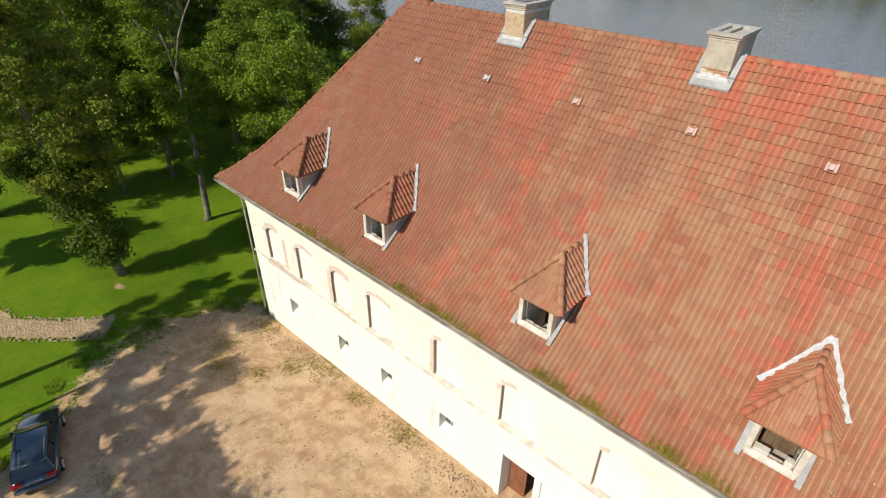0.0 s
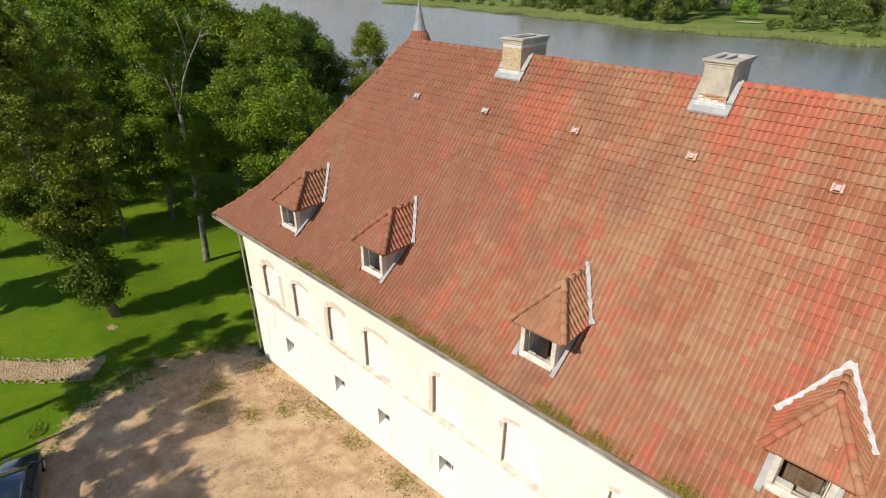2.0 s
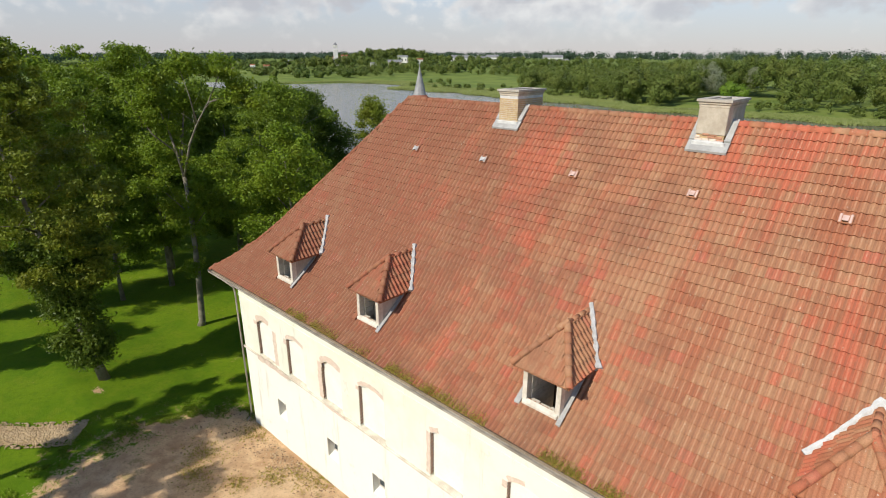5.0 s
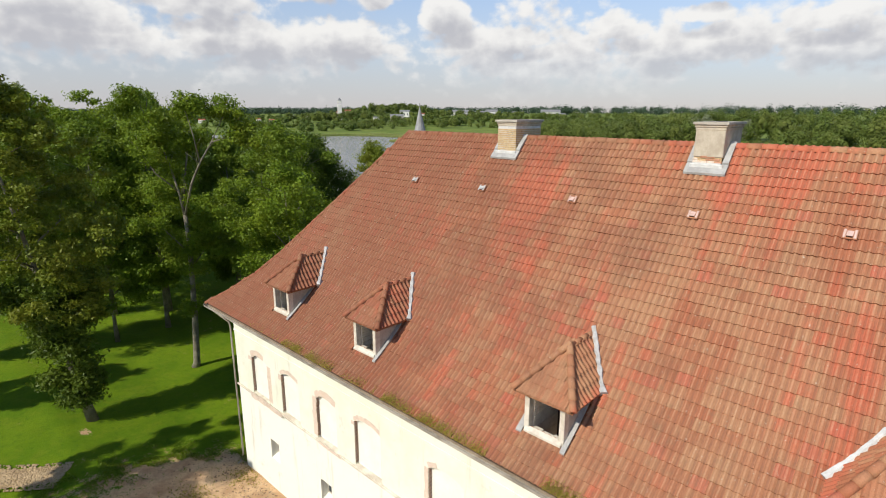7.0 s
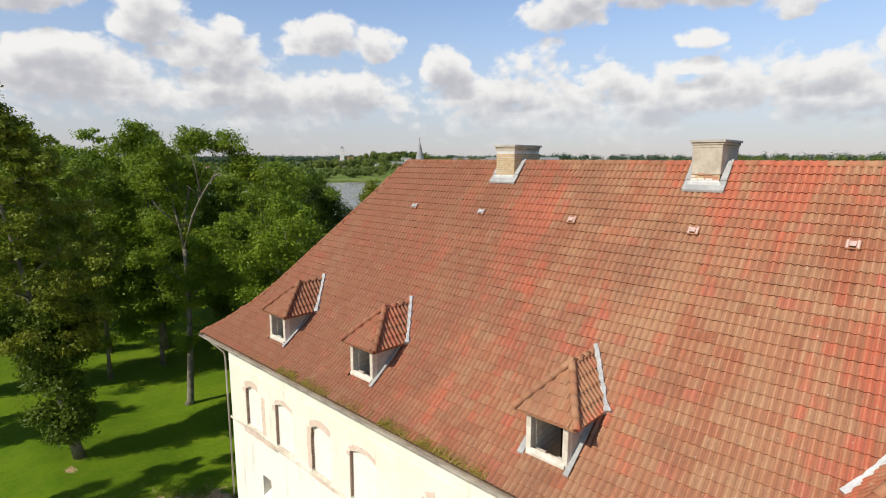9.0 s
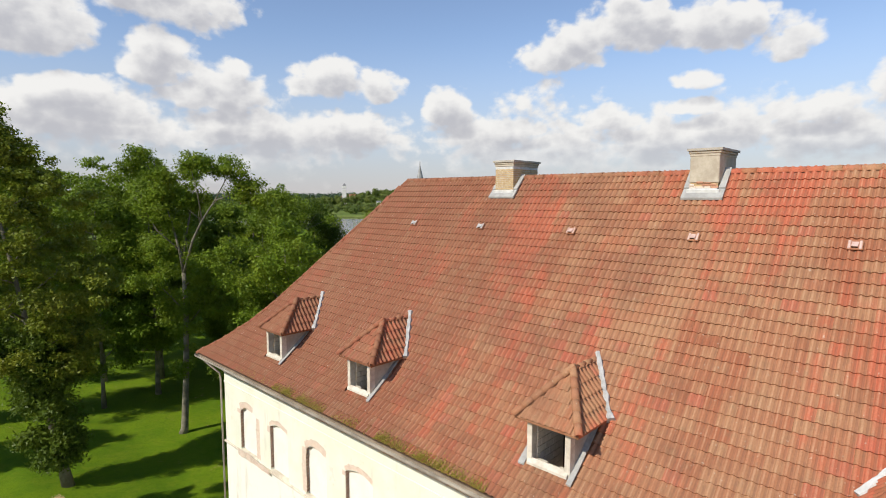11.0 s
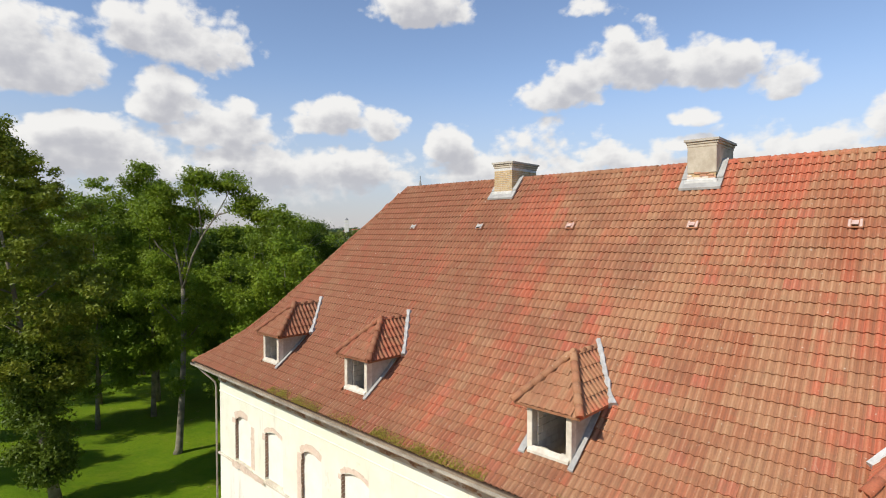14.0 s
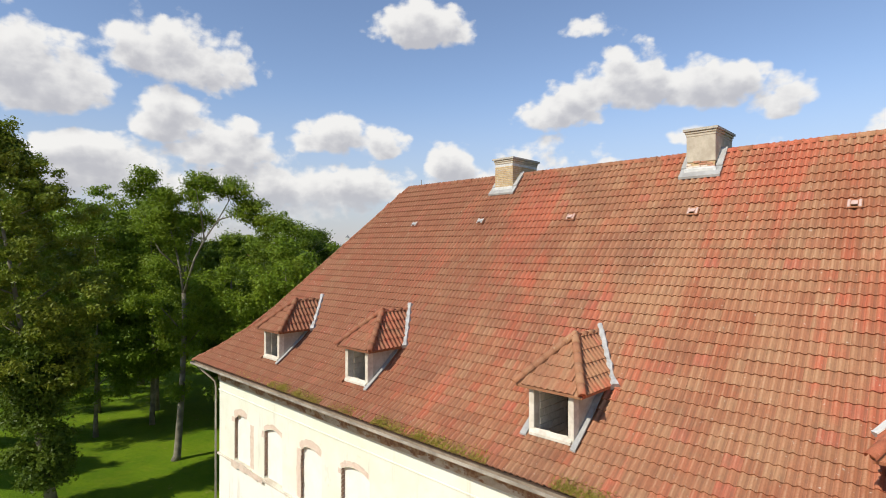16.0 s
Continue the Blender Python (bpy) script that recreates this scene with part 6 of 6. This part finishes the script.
# how much bare brick shows round each blind window: left jamb from the top, arch from the left, right jamb (shares), and how wide it is
BARE = [(0.12, 0.75, 1.0, 0.25), (0.15, 0.95, 0.0, 0.13), (1.0, 0.95, 0.0, 0.25), (0.10, 0.95, 0.0, 0.13), (1.0, 0.25, 0.0, 0.13), (0.15, 0.4, 0.0, 0.13), (0.0, 0.2, 0.0, 0.13)]
rb = random.Random(12)
for (a, b), (lj, ar, rj, wide) in zip(WINDOWS, BARE):
    win = empty("blind_window")
    win.parent = house
    zc = WIN_SPRING - 0.08
    row = 0
    while zc > WIN_Z0 + 0.03:
        f = (WIN_SPRING - zc) / (WIN_SPRING - WIN_Z0)
        for side, share in ((-1, lj), (1, rj)):
            if f < share:
                edge = a if side < 0 else b
                if wide > 0.2 and row % 2:
                    for o in (0.062, 0.19):
                        loose_brick(edge + side * (o + 0.003), 0.024, zc + 0.037, 0.12, 0.06, 0.068, 0, win)
                else:
                    lx = 0.25 if wide > 0.2 else 0.125
                    loose_brick(edge + side * (lx / 2 + 0.003), 0.024, zc + 0.037, lx, 0.06, 0.068, 0, win)
        loose_brick(a + 0.006 + (0.022 if row % 2 else 0.0), 0.075, zc + 0.037, 0.03, 0.13, 0.068, 0, win, REVEAL_SHADE)
        zc -= 0.077
        row += 1
    n = 21
    for i in range(n):
        t = (i + 0.5) / n
        x = a + (b - a) * t
        d = (t - 0.5) * 2
        z = WIN_SPRING + WIN_RISE * math.cos(d * math.pi / 2) ** 0.9
        if t < ar and rb.random() < 0.93:
            loose_brick(x + d * 0.05, 0.024, z + (0.125 if wide > 0.2 else 0.09), 0.07, 0.06, 0.23 if wide > 0.2 else 0.15, d * 14, win)
    bare_strip(win, [(a - 0.10, WIN_SPRING - lj * 1.9), (a - 0.10, WIN_SPRING)] if lj > 0 else [], wide, a)
    bare_strip(win, [(a + (b - a) * ar * k_ / 6, WIN_SPRING + 0.13 + WIN_RISE * math.cos((ar * k_ / 6 - 0.5) * math.pi) ** 0.9 if 0 < ar * k_ / 6 < 1 else WIN_SPRING + 0.1) for k_ in range(7)], wide, b)
    bare_strip(win, [(b + 0.10, WIN_SPRING - rj * 1.9), (b + 0.10, WIN_SPRING)] if rj > 0 else [], wide, b + 3)
    bm = bmesh.new()
    edge_ = [(a + 0.015, WIN_Z0 + 0.025), (b - 0.015, WIN_Z0 + 0.025), (b - 0.015, WIN_SPRING - 0.02)]
    edge_ += [(b - 0.015 - (b - a - 0.03) * k_ / 12, WIN_SPRING - 0.03 + WIN_RISE * 0.9 * math.sin(math.pi * k_ / 12)) for k_ in range(1, 12)] + [(a + 0.015, WIN_SPRING - 0.02)]
    prism(bm, [(u_, v_) for u_, v_ in edge_], "y", WALL_D - 0.014, WALL_D - 0.004)
    part("panel", bm, WHITEWASH, win, "white-painted blind panel")
    part("sill", boxed(a - 0.06, b + 0.06, -0.03, WALL_D, WIN_Z0 - 0.055, WIN_Z0 + 0.02, bevel=0.01), BAND, win)

for x0, x1, zz, wd in ((1.5, 4.5, 4.40, 0.22), (7.6, 9.2, 4.42, 0.08)):
    bare_strip(house, [(x0, zz), (x1, zz)], wd, x0, -0.108)

for a, b in VENT_WIN[:5]:
    w_ = empty("small_window")
    w_.parent = house
    z0, z1 = VW_Z
    bm = bmesh.new()
    prism(bm, [(0.012, z0 + 0.004), (0.48, z0 + 0.004), (0.48, z0 + 0.20), (0.40, z0 + 0.20)], "x", a + 0.004, b - 0.004)
    part("sloping_sill", bm, PLASTER, w_)
    z0 += 0.20
    part("frame", boxed(a, a + 0.06, 0.34, 0.40, z0, z1), FRAME, w_)
    part("frame", boxed(b - 0.06, b, 0.34, 0.40, z0, z1), FRAME, w_)
    part("frame", boxed(a + 0.06, b - 0.06, 0.34, 0.40, z0, z0 + 0.06), FRAME, w_)
    part("frame", boxed(a + 0.06, b - 0.06, 0.34, 0.40, z1 - 0.06, z1), FRAME, w_)
    part("mullion", boxed((a + b) / 2 - 0.025, (a + b) / 2 + 0.025, 0.345, 0.395, z0 + 0.06, z1 - 0.06), FRAME, w_)
    part("transom", boxed(a + 0.06, b - 0.06, 0.35, 0.39, (z0 + z1) / 2 - 0.02, (z0 + z1) / 2 + 0.02), FRAME, w_)
    part("pane", boxed(a + 0.06, b - 0.06, 0.372, 0.378, z0 + 0.06, z1 - 0.06), GLASS, w_)

dr = empty("doorway")
dr.parent = house
part("jamb", boxed(DOOR[0] - 0.30, DOOR[0] - 0.004, -0.10, -0.002, -0.4, DOOR[3] + 0.15, bevel=0.015), PLASTER, dr)
part("jamb", boxed(DOOR[1] + 0.004, DOOR[1] + 0.30, -0.10, -0.002, -0.4, DOOR[3] + 0.15, bevel=0.015), PLASTER, dr)
leaf_d = part("door_leaf", boxed(DOOR[0] + 0.02, DOOR[0] + 0.86, 0.55, 0.61, -0.3, DOOR[3] - 0.02, bevel=0.01), DOORWOOD, dr, "brown painted door leaf")
for zz in (0.1, 1.1, 2.0):
    part("panel", boxed(DOOR[0] + 0.14, DOOR[0] + 0.74, 0.535, 0.55, zz, zz + 0.75, bevel=0.012), DOORWOOD, leaf_d)
part("doorstep", boxed(DOOR[0] - 0.2, DOOR[1] + 0.2, -0.6, 0.0, -0.6, 0.02, bevel=0.03), CONCRETE, dr)
part("lobby_floor", boxed(DOOR[0] - 1, DOOR[1] + 2, 0.75, 4.5, -0.4, -0.06), DOORWOOD, dr)
part("lobby_wall", boxed(DOOR[0] - 1, DOOR[1] + 2, 4.5, 4.7, -0.4, 3.9), PLASTER, dr)


# ---------- weeds in the gutter, stones and weeds in the yard ----------
def gutter_weeds():
    rng = np.random.default_rng(9)
    P = []
    for x0, x1, dens in ((6.3, 9.9, 2300), (10.5, 12.4, 800), (12.8, 17.4, 2300), (19.2, 22.4, 2700), (23.2, 25.4, 3000), (3, 6, 160), (25.4, 40, 400)):
        n = int((x1 - x0) * dens)
        x = rng.uniform(x0, x1, n)
        lump = np.array([noise.noise((a * 1.7, 2.0, 0)) for a in x])
        ok = rng.random(n) < 0.55 + 1.0 * lump
        x = x[ok]
        y = EAVE - 0.06 + np.abs(rng.normal(size=len(x))) * 0.13
        z = np.array([roof_z(max(b, EAVE)) for b in y]) + 0.045 + rng.random(len(x)) ** 1.5 * (0.09 + 0.12 * np.clip(lump[ok], 0, 1))
        P.append(np.stack([x, y, z], 1))
    P = np.concatenate(P)
    nrm = rng.normal(size=P.shape) + np.array([0, -0.4, 0.2])
    me = leaf_mesh("gutter_weeds", P, nrm, 0.016 + 0.026 * rng.random(len(P)) ** 2, MOSS, rng, 0.1, 0.3)
    return tagged(new("gutter_weeds", me), "yellow-green grass and moss growing along the gutter", "weeds", kind="stuff")


gutter_weeds()


def stones(name, n, where, size, mat, seed, label, cat, lift=0.0):
    rng = np.random.default_rng(seed)
    V, F, k = [], [], 0
    for i in range(n):
        x, y = where(rng)
        z = float(ground_z(x, y)) + lift
        s = size * (0.5 + rng.random() * 1.0)
        a = rng.random() * 6.28
        pts = []
        for dz, r in ((-0.3, 0.9), (0.25, 1.0), (0.6, 0.55)):
            for j in range(6):
                an = a + j * math.pi / 3
                q = r * s * (0.75 + 0.5 * rng.random())
                pts.append((x + math.cos(an) * q, y + math.sin(an) * q * 0.8, z + dz * s * 0.8))
        V += pts
        for r in range(2):
            for j in range(6):
                F.append((k + r * 6 + j, k + r * 6 + (j + 1) % 6, k + r * 6 + 6 + (j + 1) % 6, k + r * 6 + 6 + j))
        F.append(tuple(k + 12 + j for j in range(6)))
        k += 18
    return tagged(raw_ob(name, V, F, mat), label, cat, kind="stuff")


CLOD = mat_simple("earth_clod", (0.32, 0.21, 0.13), (0.22, 0.14, 0.085), 2.0, 0.95, 0, 0.1, 20, 0.5)
GRAVEL = mat_simple("path_stone", (0.46, 0.34, 0.20), (0.31, 0.22, 0.125), 1.5, 0.9, 0, 0.15, 20, 0.4)


def yard_place(rng):
    while True:
        x, y = rng.uniform(-3, 24), -abs(rng.normal() * 3.2) - 0.25
        if x > float(np.interp(y, YARD_Y, YARD_X)) + 0.5 and y > -13:
            if noise.noise((x * 0.4, y * 0.5, 3)) > -0.1 or rng.random() < 0.2:
                return x, y


stones("earth_clods", 620, yard_place, 0.04, CLOD, 5, "brown clods and rubble on the sandy yard", "rubble")


def wall_foot(rng):
    return rng.uniform(-0.5, 26), -0.25 - abs(rng.normal()) * 0.75


stones("wall_rubble", 1500, wall_foot, 0.038, RUBBLE, 15, "pale lime rubble strewn along the foot of the wall", "rubble")

stones("wall_clods", 700, wall_foot, 0.045, CLOD, 16, "brown clods strewn along the foot of the wall", "rubble")


def edge_grass():
    """Tufts that run from the lawn out into the sand."""
    rng = np.random.default_rng(41)
    n = 16000
    y = rng.uniform(-14.5, 0.6, n)
    x = np.interp(y, YARD_Y, YARD_X) + rng.normal(size=n) * 0.75 - 0.1
    ok = np.array([noise.noise((a * 0.8, b * 0.8, 7)) + 0.4 * noise.noise((a * 2.5, b * 2.5, 1)) > 0.05 for a, b in zip(x, y)])
    x, y = x[ok], y[ok]
    p = np.stack([x, y, ground_z(x, y) + 0.05 + 0.04 * rng.random(len(x))], 1)
    me = leaf_mesh("edge_grass", p, rng.normal(size=p.shape) + np.array([0, 0, 0.7]), 0.05 + 0.07 * rng.random(len(x)), LEAF_A, rng, 0.1, 0.2)
    return tagged(new("edge_grass", me), "ragged green grass tufts at the edge of the sandy yard", "grass", kind="stuff")


edge_grass()
PATH_MID = [(-26, -13.6), (-16, -13.3), (-9.0, -11.8), (-6.8, -9.95), (-5.5, -8.5), (-4.7, -7.5)]


def path_at(t):
    k = min(t * (len(PATH_MID) - 1), len(PATH_MID) - 1.001)
    a, b = PATH_MID[int(k)], PATH_MID[int(k) + 1]
    f = k - int(k)
    return a[0] + (b[0] - a[0]) * f, a[1] + (b[1] - a[1]) * f, b[0] - a[0], b[1] - a[1]


def path_place(rng):
    x, y, dx, dy = path_at(rng.random())
    l_ = math.hypot(dx, dy)
    o = min(max(rng.normal() * 0.48, -1.0), 1.0)
    return x - dy / l_ * o, y + dx / l_ * o


def garden_path():
    bm = bmesh.new()
    L_, R_ = [], []
    for i in range(41):
        x, y, dx, dy = path_at(i / 40)
        l_ = math.hypot(dx, dy)
        for side, row in ((1, L_), (-1, R_)):
            fade = max(0.0, (i - 33) / 7)
            o = side * (0.74 + 0.16 * noise.noise((x, y, side * 3.0)) + 0.3 * noise.noise((x * 3, y * 3, side)) * (0.5 + fade)) * (1 - 0.8 * fade)
            px, py = x - dy / l_ * o, y + dx / l_ * o
            row.append(bm.verts.new((px, py, float(ground_z(px, py)) + 0.045 - 0.10 * fade)))
    for i in range(40):
        bm.faces.new((R_[i], R_[i + 1], L_[i + 1], L_[i]))
    return tagged(mesh_ob("path", bm, SAND2), "narrow gravel path crossing the lawn", "path", kind="structure")


SAND2 = mat_simple("path_grit", (0.46, 0.34, 0.19), (0.34, 0.24, 0.12), 2.5, 0.95, 0, 0.1, 25, 0.6)
garden_path()
stones("path_stones", 3600, path_place, 0.06, GRAVEL, 6, "pale loose stones strewn on the path", "gravel", 0.035)


def yard_weeds():
    rng = np.random.default_rng(31)
    P = []
    spots = [(1.0, -0.8, 0.8), (6.5, -0.6, 0.9), (1.2, -3.5, 0.9), (2.6, -4.6, 0.7), (9.5, -0.7, 0.6), (4.5, -3.4, 0.5), (13, -0.6, 0.7), (5.2, -1.9, 0.6)]
    for cx, cy, r in spots:
        n = int(420 * r)
        q = rng.normal(size=(n, 2)) * r * 0.55
        x, y = cx + q[:, 0] * 1.3, np.minimum(cy + q[:, 1], -0.12)
        P.append(np.stack([x, y, ground_z(x, y) + 0.03 + 0.05 * rng.random(n)], 1))
    P = np.concatenate(P)
    me = leaf_mesh("yard_weeds", P, rng.normal(size=P.shape) + np.array([0, 0, 0.8]), 0.035 + 0.05 * rng.random(len(P)), MOSS, rng, 0.1, 0.4)
    return tagged(new("yard_weeds", me), "sparse green weeds along the wall and in the sand", "weeds", kind="stuff")


yard_weeds()

# ---------- car ----------
PAINT = mat_simple("dark_green_car_paint", (0.055, 0.075, 0.085), (0.045, 0.062, 0.07), 1.0, 0.20, 0.55, 0.6, 60, 0.0)
PAINT.node_tree.nodes["Principled BSDF"].inputs["Coat Weight"].default_value = 1.0
CARGLASS = Nodes("car_glass", 0.04, 0.6).color((0.012, 0.015, 0.018)).mat
RUBBER = mat_simple("tyre_rubber", (0.02, 0.02, 0.02), (0.03, 0.03, 0.028), 4, 0.85, 0, 0.2, 30, 0.2)
ALLOY = mat_simple("alloy_wheel", (0.55, 0.55, 0.56), (0.42, 0.42, 0.43), 6, 0.35, 0.8, 0.5, 30, 0.05)
TAIL = Nodes("red_tail_lamp", 0.15, 0.5).color((0.42, 0.015, 0.012)).mat
PLATE = mat_simple("pale_plate", (0.62, 0.62, 0.60), (0.55, 0.55, 0.53), 6, 0.5, 0, 0.3, 60, 0.0)
TRIM = mat_simple("grey_bumper_trim", (0.16, 0.17, 0.17), (0.12, 0.13, 0.13), 4, 0.5, 0, 0.4, 40, 0.05)


def car():
    x, y = 2.25, -12.75
    ob = empty("parked_car", (x, y, float(ground_z(x, y)) + 0.02), 163)
    tagged(ob, "dark green estate car with roof rails parked at the lawn's edge", "car")
    # lower body: sections along the length (position, half width, belt height, sill height)
    secs = [(-2.20, 0.70, 0.62, 0.36), (-2.12, 0.80, 0.80, 0.26), (-1.7, 0.85, 0.90, 0.22), (-0.6, 0.865, 0.92, 0.20), (0.6, 0.865, 0.92, 0.20), (1.05, 0.86, 0.90, 0.22), (1.75, 0.82, 0.78, 0.24), (2.1, 0.74, 0.66, 0.28), (2.2, 0.62, 0.55, 0.34)]
    bm = bmesh.new()
    rings = []
    for px, hw, zt, zb in secs:
        r = [(-hw * 0.94, zb), (-hw, zb + (zt - zb) * 0.45), (-hw * 0.97, zt - 0.06), (-hw * 0.86, zt), (hw * 0.86, zt), (hw * 0.97, zt - 0.06), (hw, zb + (zt - zb) * 0.45), (hw * 0.94, zb)]
        rings.append([bm.verts.new((px, a, b)) for a, b in r])
    for p_, q_ in zip(rings, rings[1:]):
        for i in range(8):
            bm.faces.new((p_[i], p_[(i + 1) % 8], q_[(i + 1) % 8], q_[i]))
    bm.faces.new(rings[0]), bm.faces.new(list(reversed(rings[-1])))
    part("body", bm, PAINT, ob, "", True)
    # cabin of an estate: roof panel with glass all round
    cab = [(-2.02, 0.74, 0.88), (-1.72, 0.62, 1.36), (0.15, 0.60, 1.42), (0.45, 0.61, 1.38), (1.12, 0.74, 0.90)]
    bm = bmesh.new()
    for rows in (cab,):
        lft = [bm.verts.new((px, -hw, z)) for px, hw, z in rows]
        rgt = [bm.verts.new((px, hw, z)) for px, hw, z in rows]
        for i in range(len(rows) - 1):
            bm.faces.new((lft[i], lft[i + 1], rgt[i + 1], rgt[i]))
        bm.faces.new(lft), bm.faces.new(list(reversed(rgt)))
        bm.faces.new((lft[0], rgt[0], rgt[-1], lft[-1]))
    part("glasshouse", bm, CARGLASS, ob, "dark tinted windows")
    bm = bmesh.new()
    pr = [(-1.80, 1.345), (-1.70, 1.395), (-0.8, 1.44), (0.1, 1.445), (0.42, 1.40), (0.40, 1.37), (-1.78, 1.33)]
    prism(bm, [(a, b) for a, b in pr], "y", -0.63, 0.63)
    bmesh.ops.bevel(bm, geom=list(bm.edges), offset=0.02, segments=2, affect='EDGES')
    part("roof_panel", bm, PAINT, ob, "", True)
    for s in (-1, 1):
        part("roof_rail", tube(bmesh.new(), [(-1.65, s * 0.56, 1.44), (-1.5, s * 0.56, 1.50), (0.0, s * 0.56, 1.51), (0.12, s * 0.56, 1.45)], 0.02, 6), TRIM, ob)
        for px, tilt in ((-1.86, 0.16), (-0.62, 0.0), (0.78, -0.34)):
            bm = tube(bmesh.new(), [(px - tilt * 0.6, s * 0.76, 0.90), (px + tilt * 0.75, s * 0.625, 1.37)], 0.035, 5)
            part("pillar", bm, PAINT, ob)
        part("tail_lamp", boxed(-2.17, -2.02, min(s * 0.42, s * 0.80), max(s * 0.42, s * 0.80), 0.68, 0.86, bevel=0.03), TAIL, ob, "red tail lamp")
        part("headlight", boxed(2.05, 2.19, min(s * 0.35, s * 0.66), max(s * 0.35, s * 0.66), 0.52, 0.65, bevel=0.03), ALLOY, ob)
        part("mirror", boxed(0.78, 0.90, min(s * 0.84, s * 1.0), max(s * 0.84, s * 1.0), 0.92, 1.04, bevel=0.03), PAINT, ob)
        for px in (-1.33, 1.38):
            wh = empty("wheel", (0, 0, 0))
            wh.parent = ob
            wh.matrix_basis = Matrix.Translation((px, s * 0.77, 0.315))
            bm = bmesh.new()
            bmesh.ops.create_cone(bm, cap_ends=True, segments=24, radius1=0.315, radius2=0.315, depth=0.2, matrix=Matrix.Rotation(math.pi / 2, 4, 'X'))
            bmesh.ops.bevel(bm, geom=[e for e in bm.edges if abs(e.verts[0].co.y - e.verts[1].co.y) < 1e-4], offset=0.03, segments=2, affect='EDGES')
            part("tyre", bm, RUBBER, wh)
            bm = bmesh.new()
            for i in range(5):
                a = i * 2 * math.pi / 5
                tube(bm, [(0, s * 0.105, 0), (math.cos(a) * 0.19, s * 0.105, math.sin(a) * 0.19)], 0.03, 6)
            bmesh.ops.create_cone(bm, cap_ends=True, segments=20, radius1=0.21, radius2=0.21, depth=0.206, matrix=Matrix.Rotation(math.pi / 2, 4, 'X'))
            part("rim", bm, ALLOY, wh)
    part("bumper", boxed(-2.27, -2.08, -0.80, 0.80, 0.36, 0.54, bevel=0.05), PAINT, ob)
    part("bumper_strip", boxed(-2.285, -2.26, -0.74, 0.74, 0.46, 0.51), TRIM, ob)
    part("bumper", boxed(2.10, 2.26, -0.72, 0.72, 0.34, 0.52, bevel=0.05), PAINT, ob)
    part("number_plate", boxed(-2.18, -2.165, -0.26, 0.26, 0.66, 0.77), PLATE, ob, "pale number plate")
    part("plate_bar", boxed(-2.186, -2.18, -0.20, 0.20, 0.69, 0.74), RUBBER, ob)
    return ob


car()
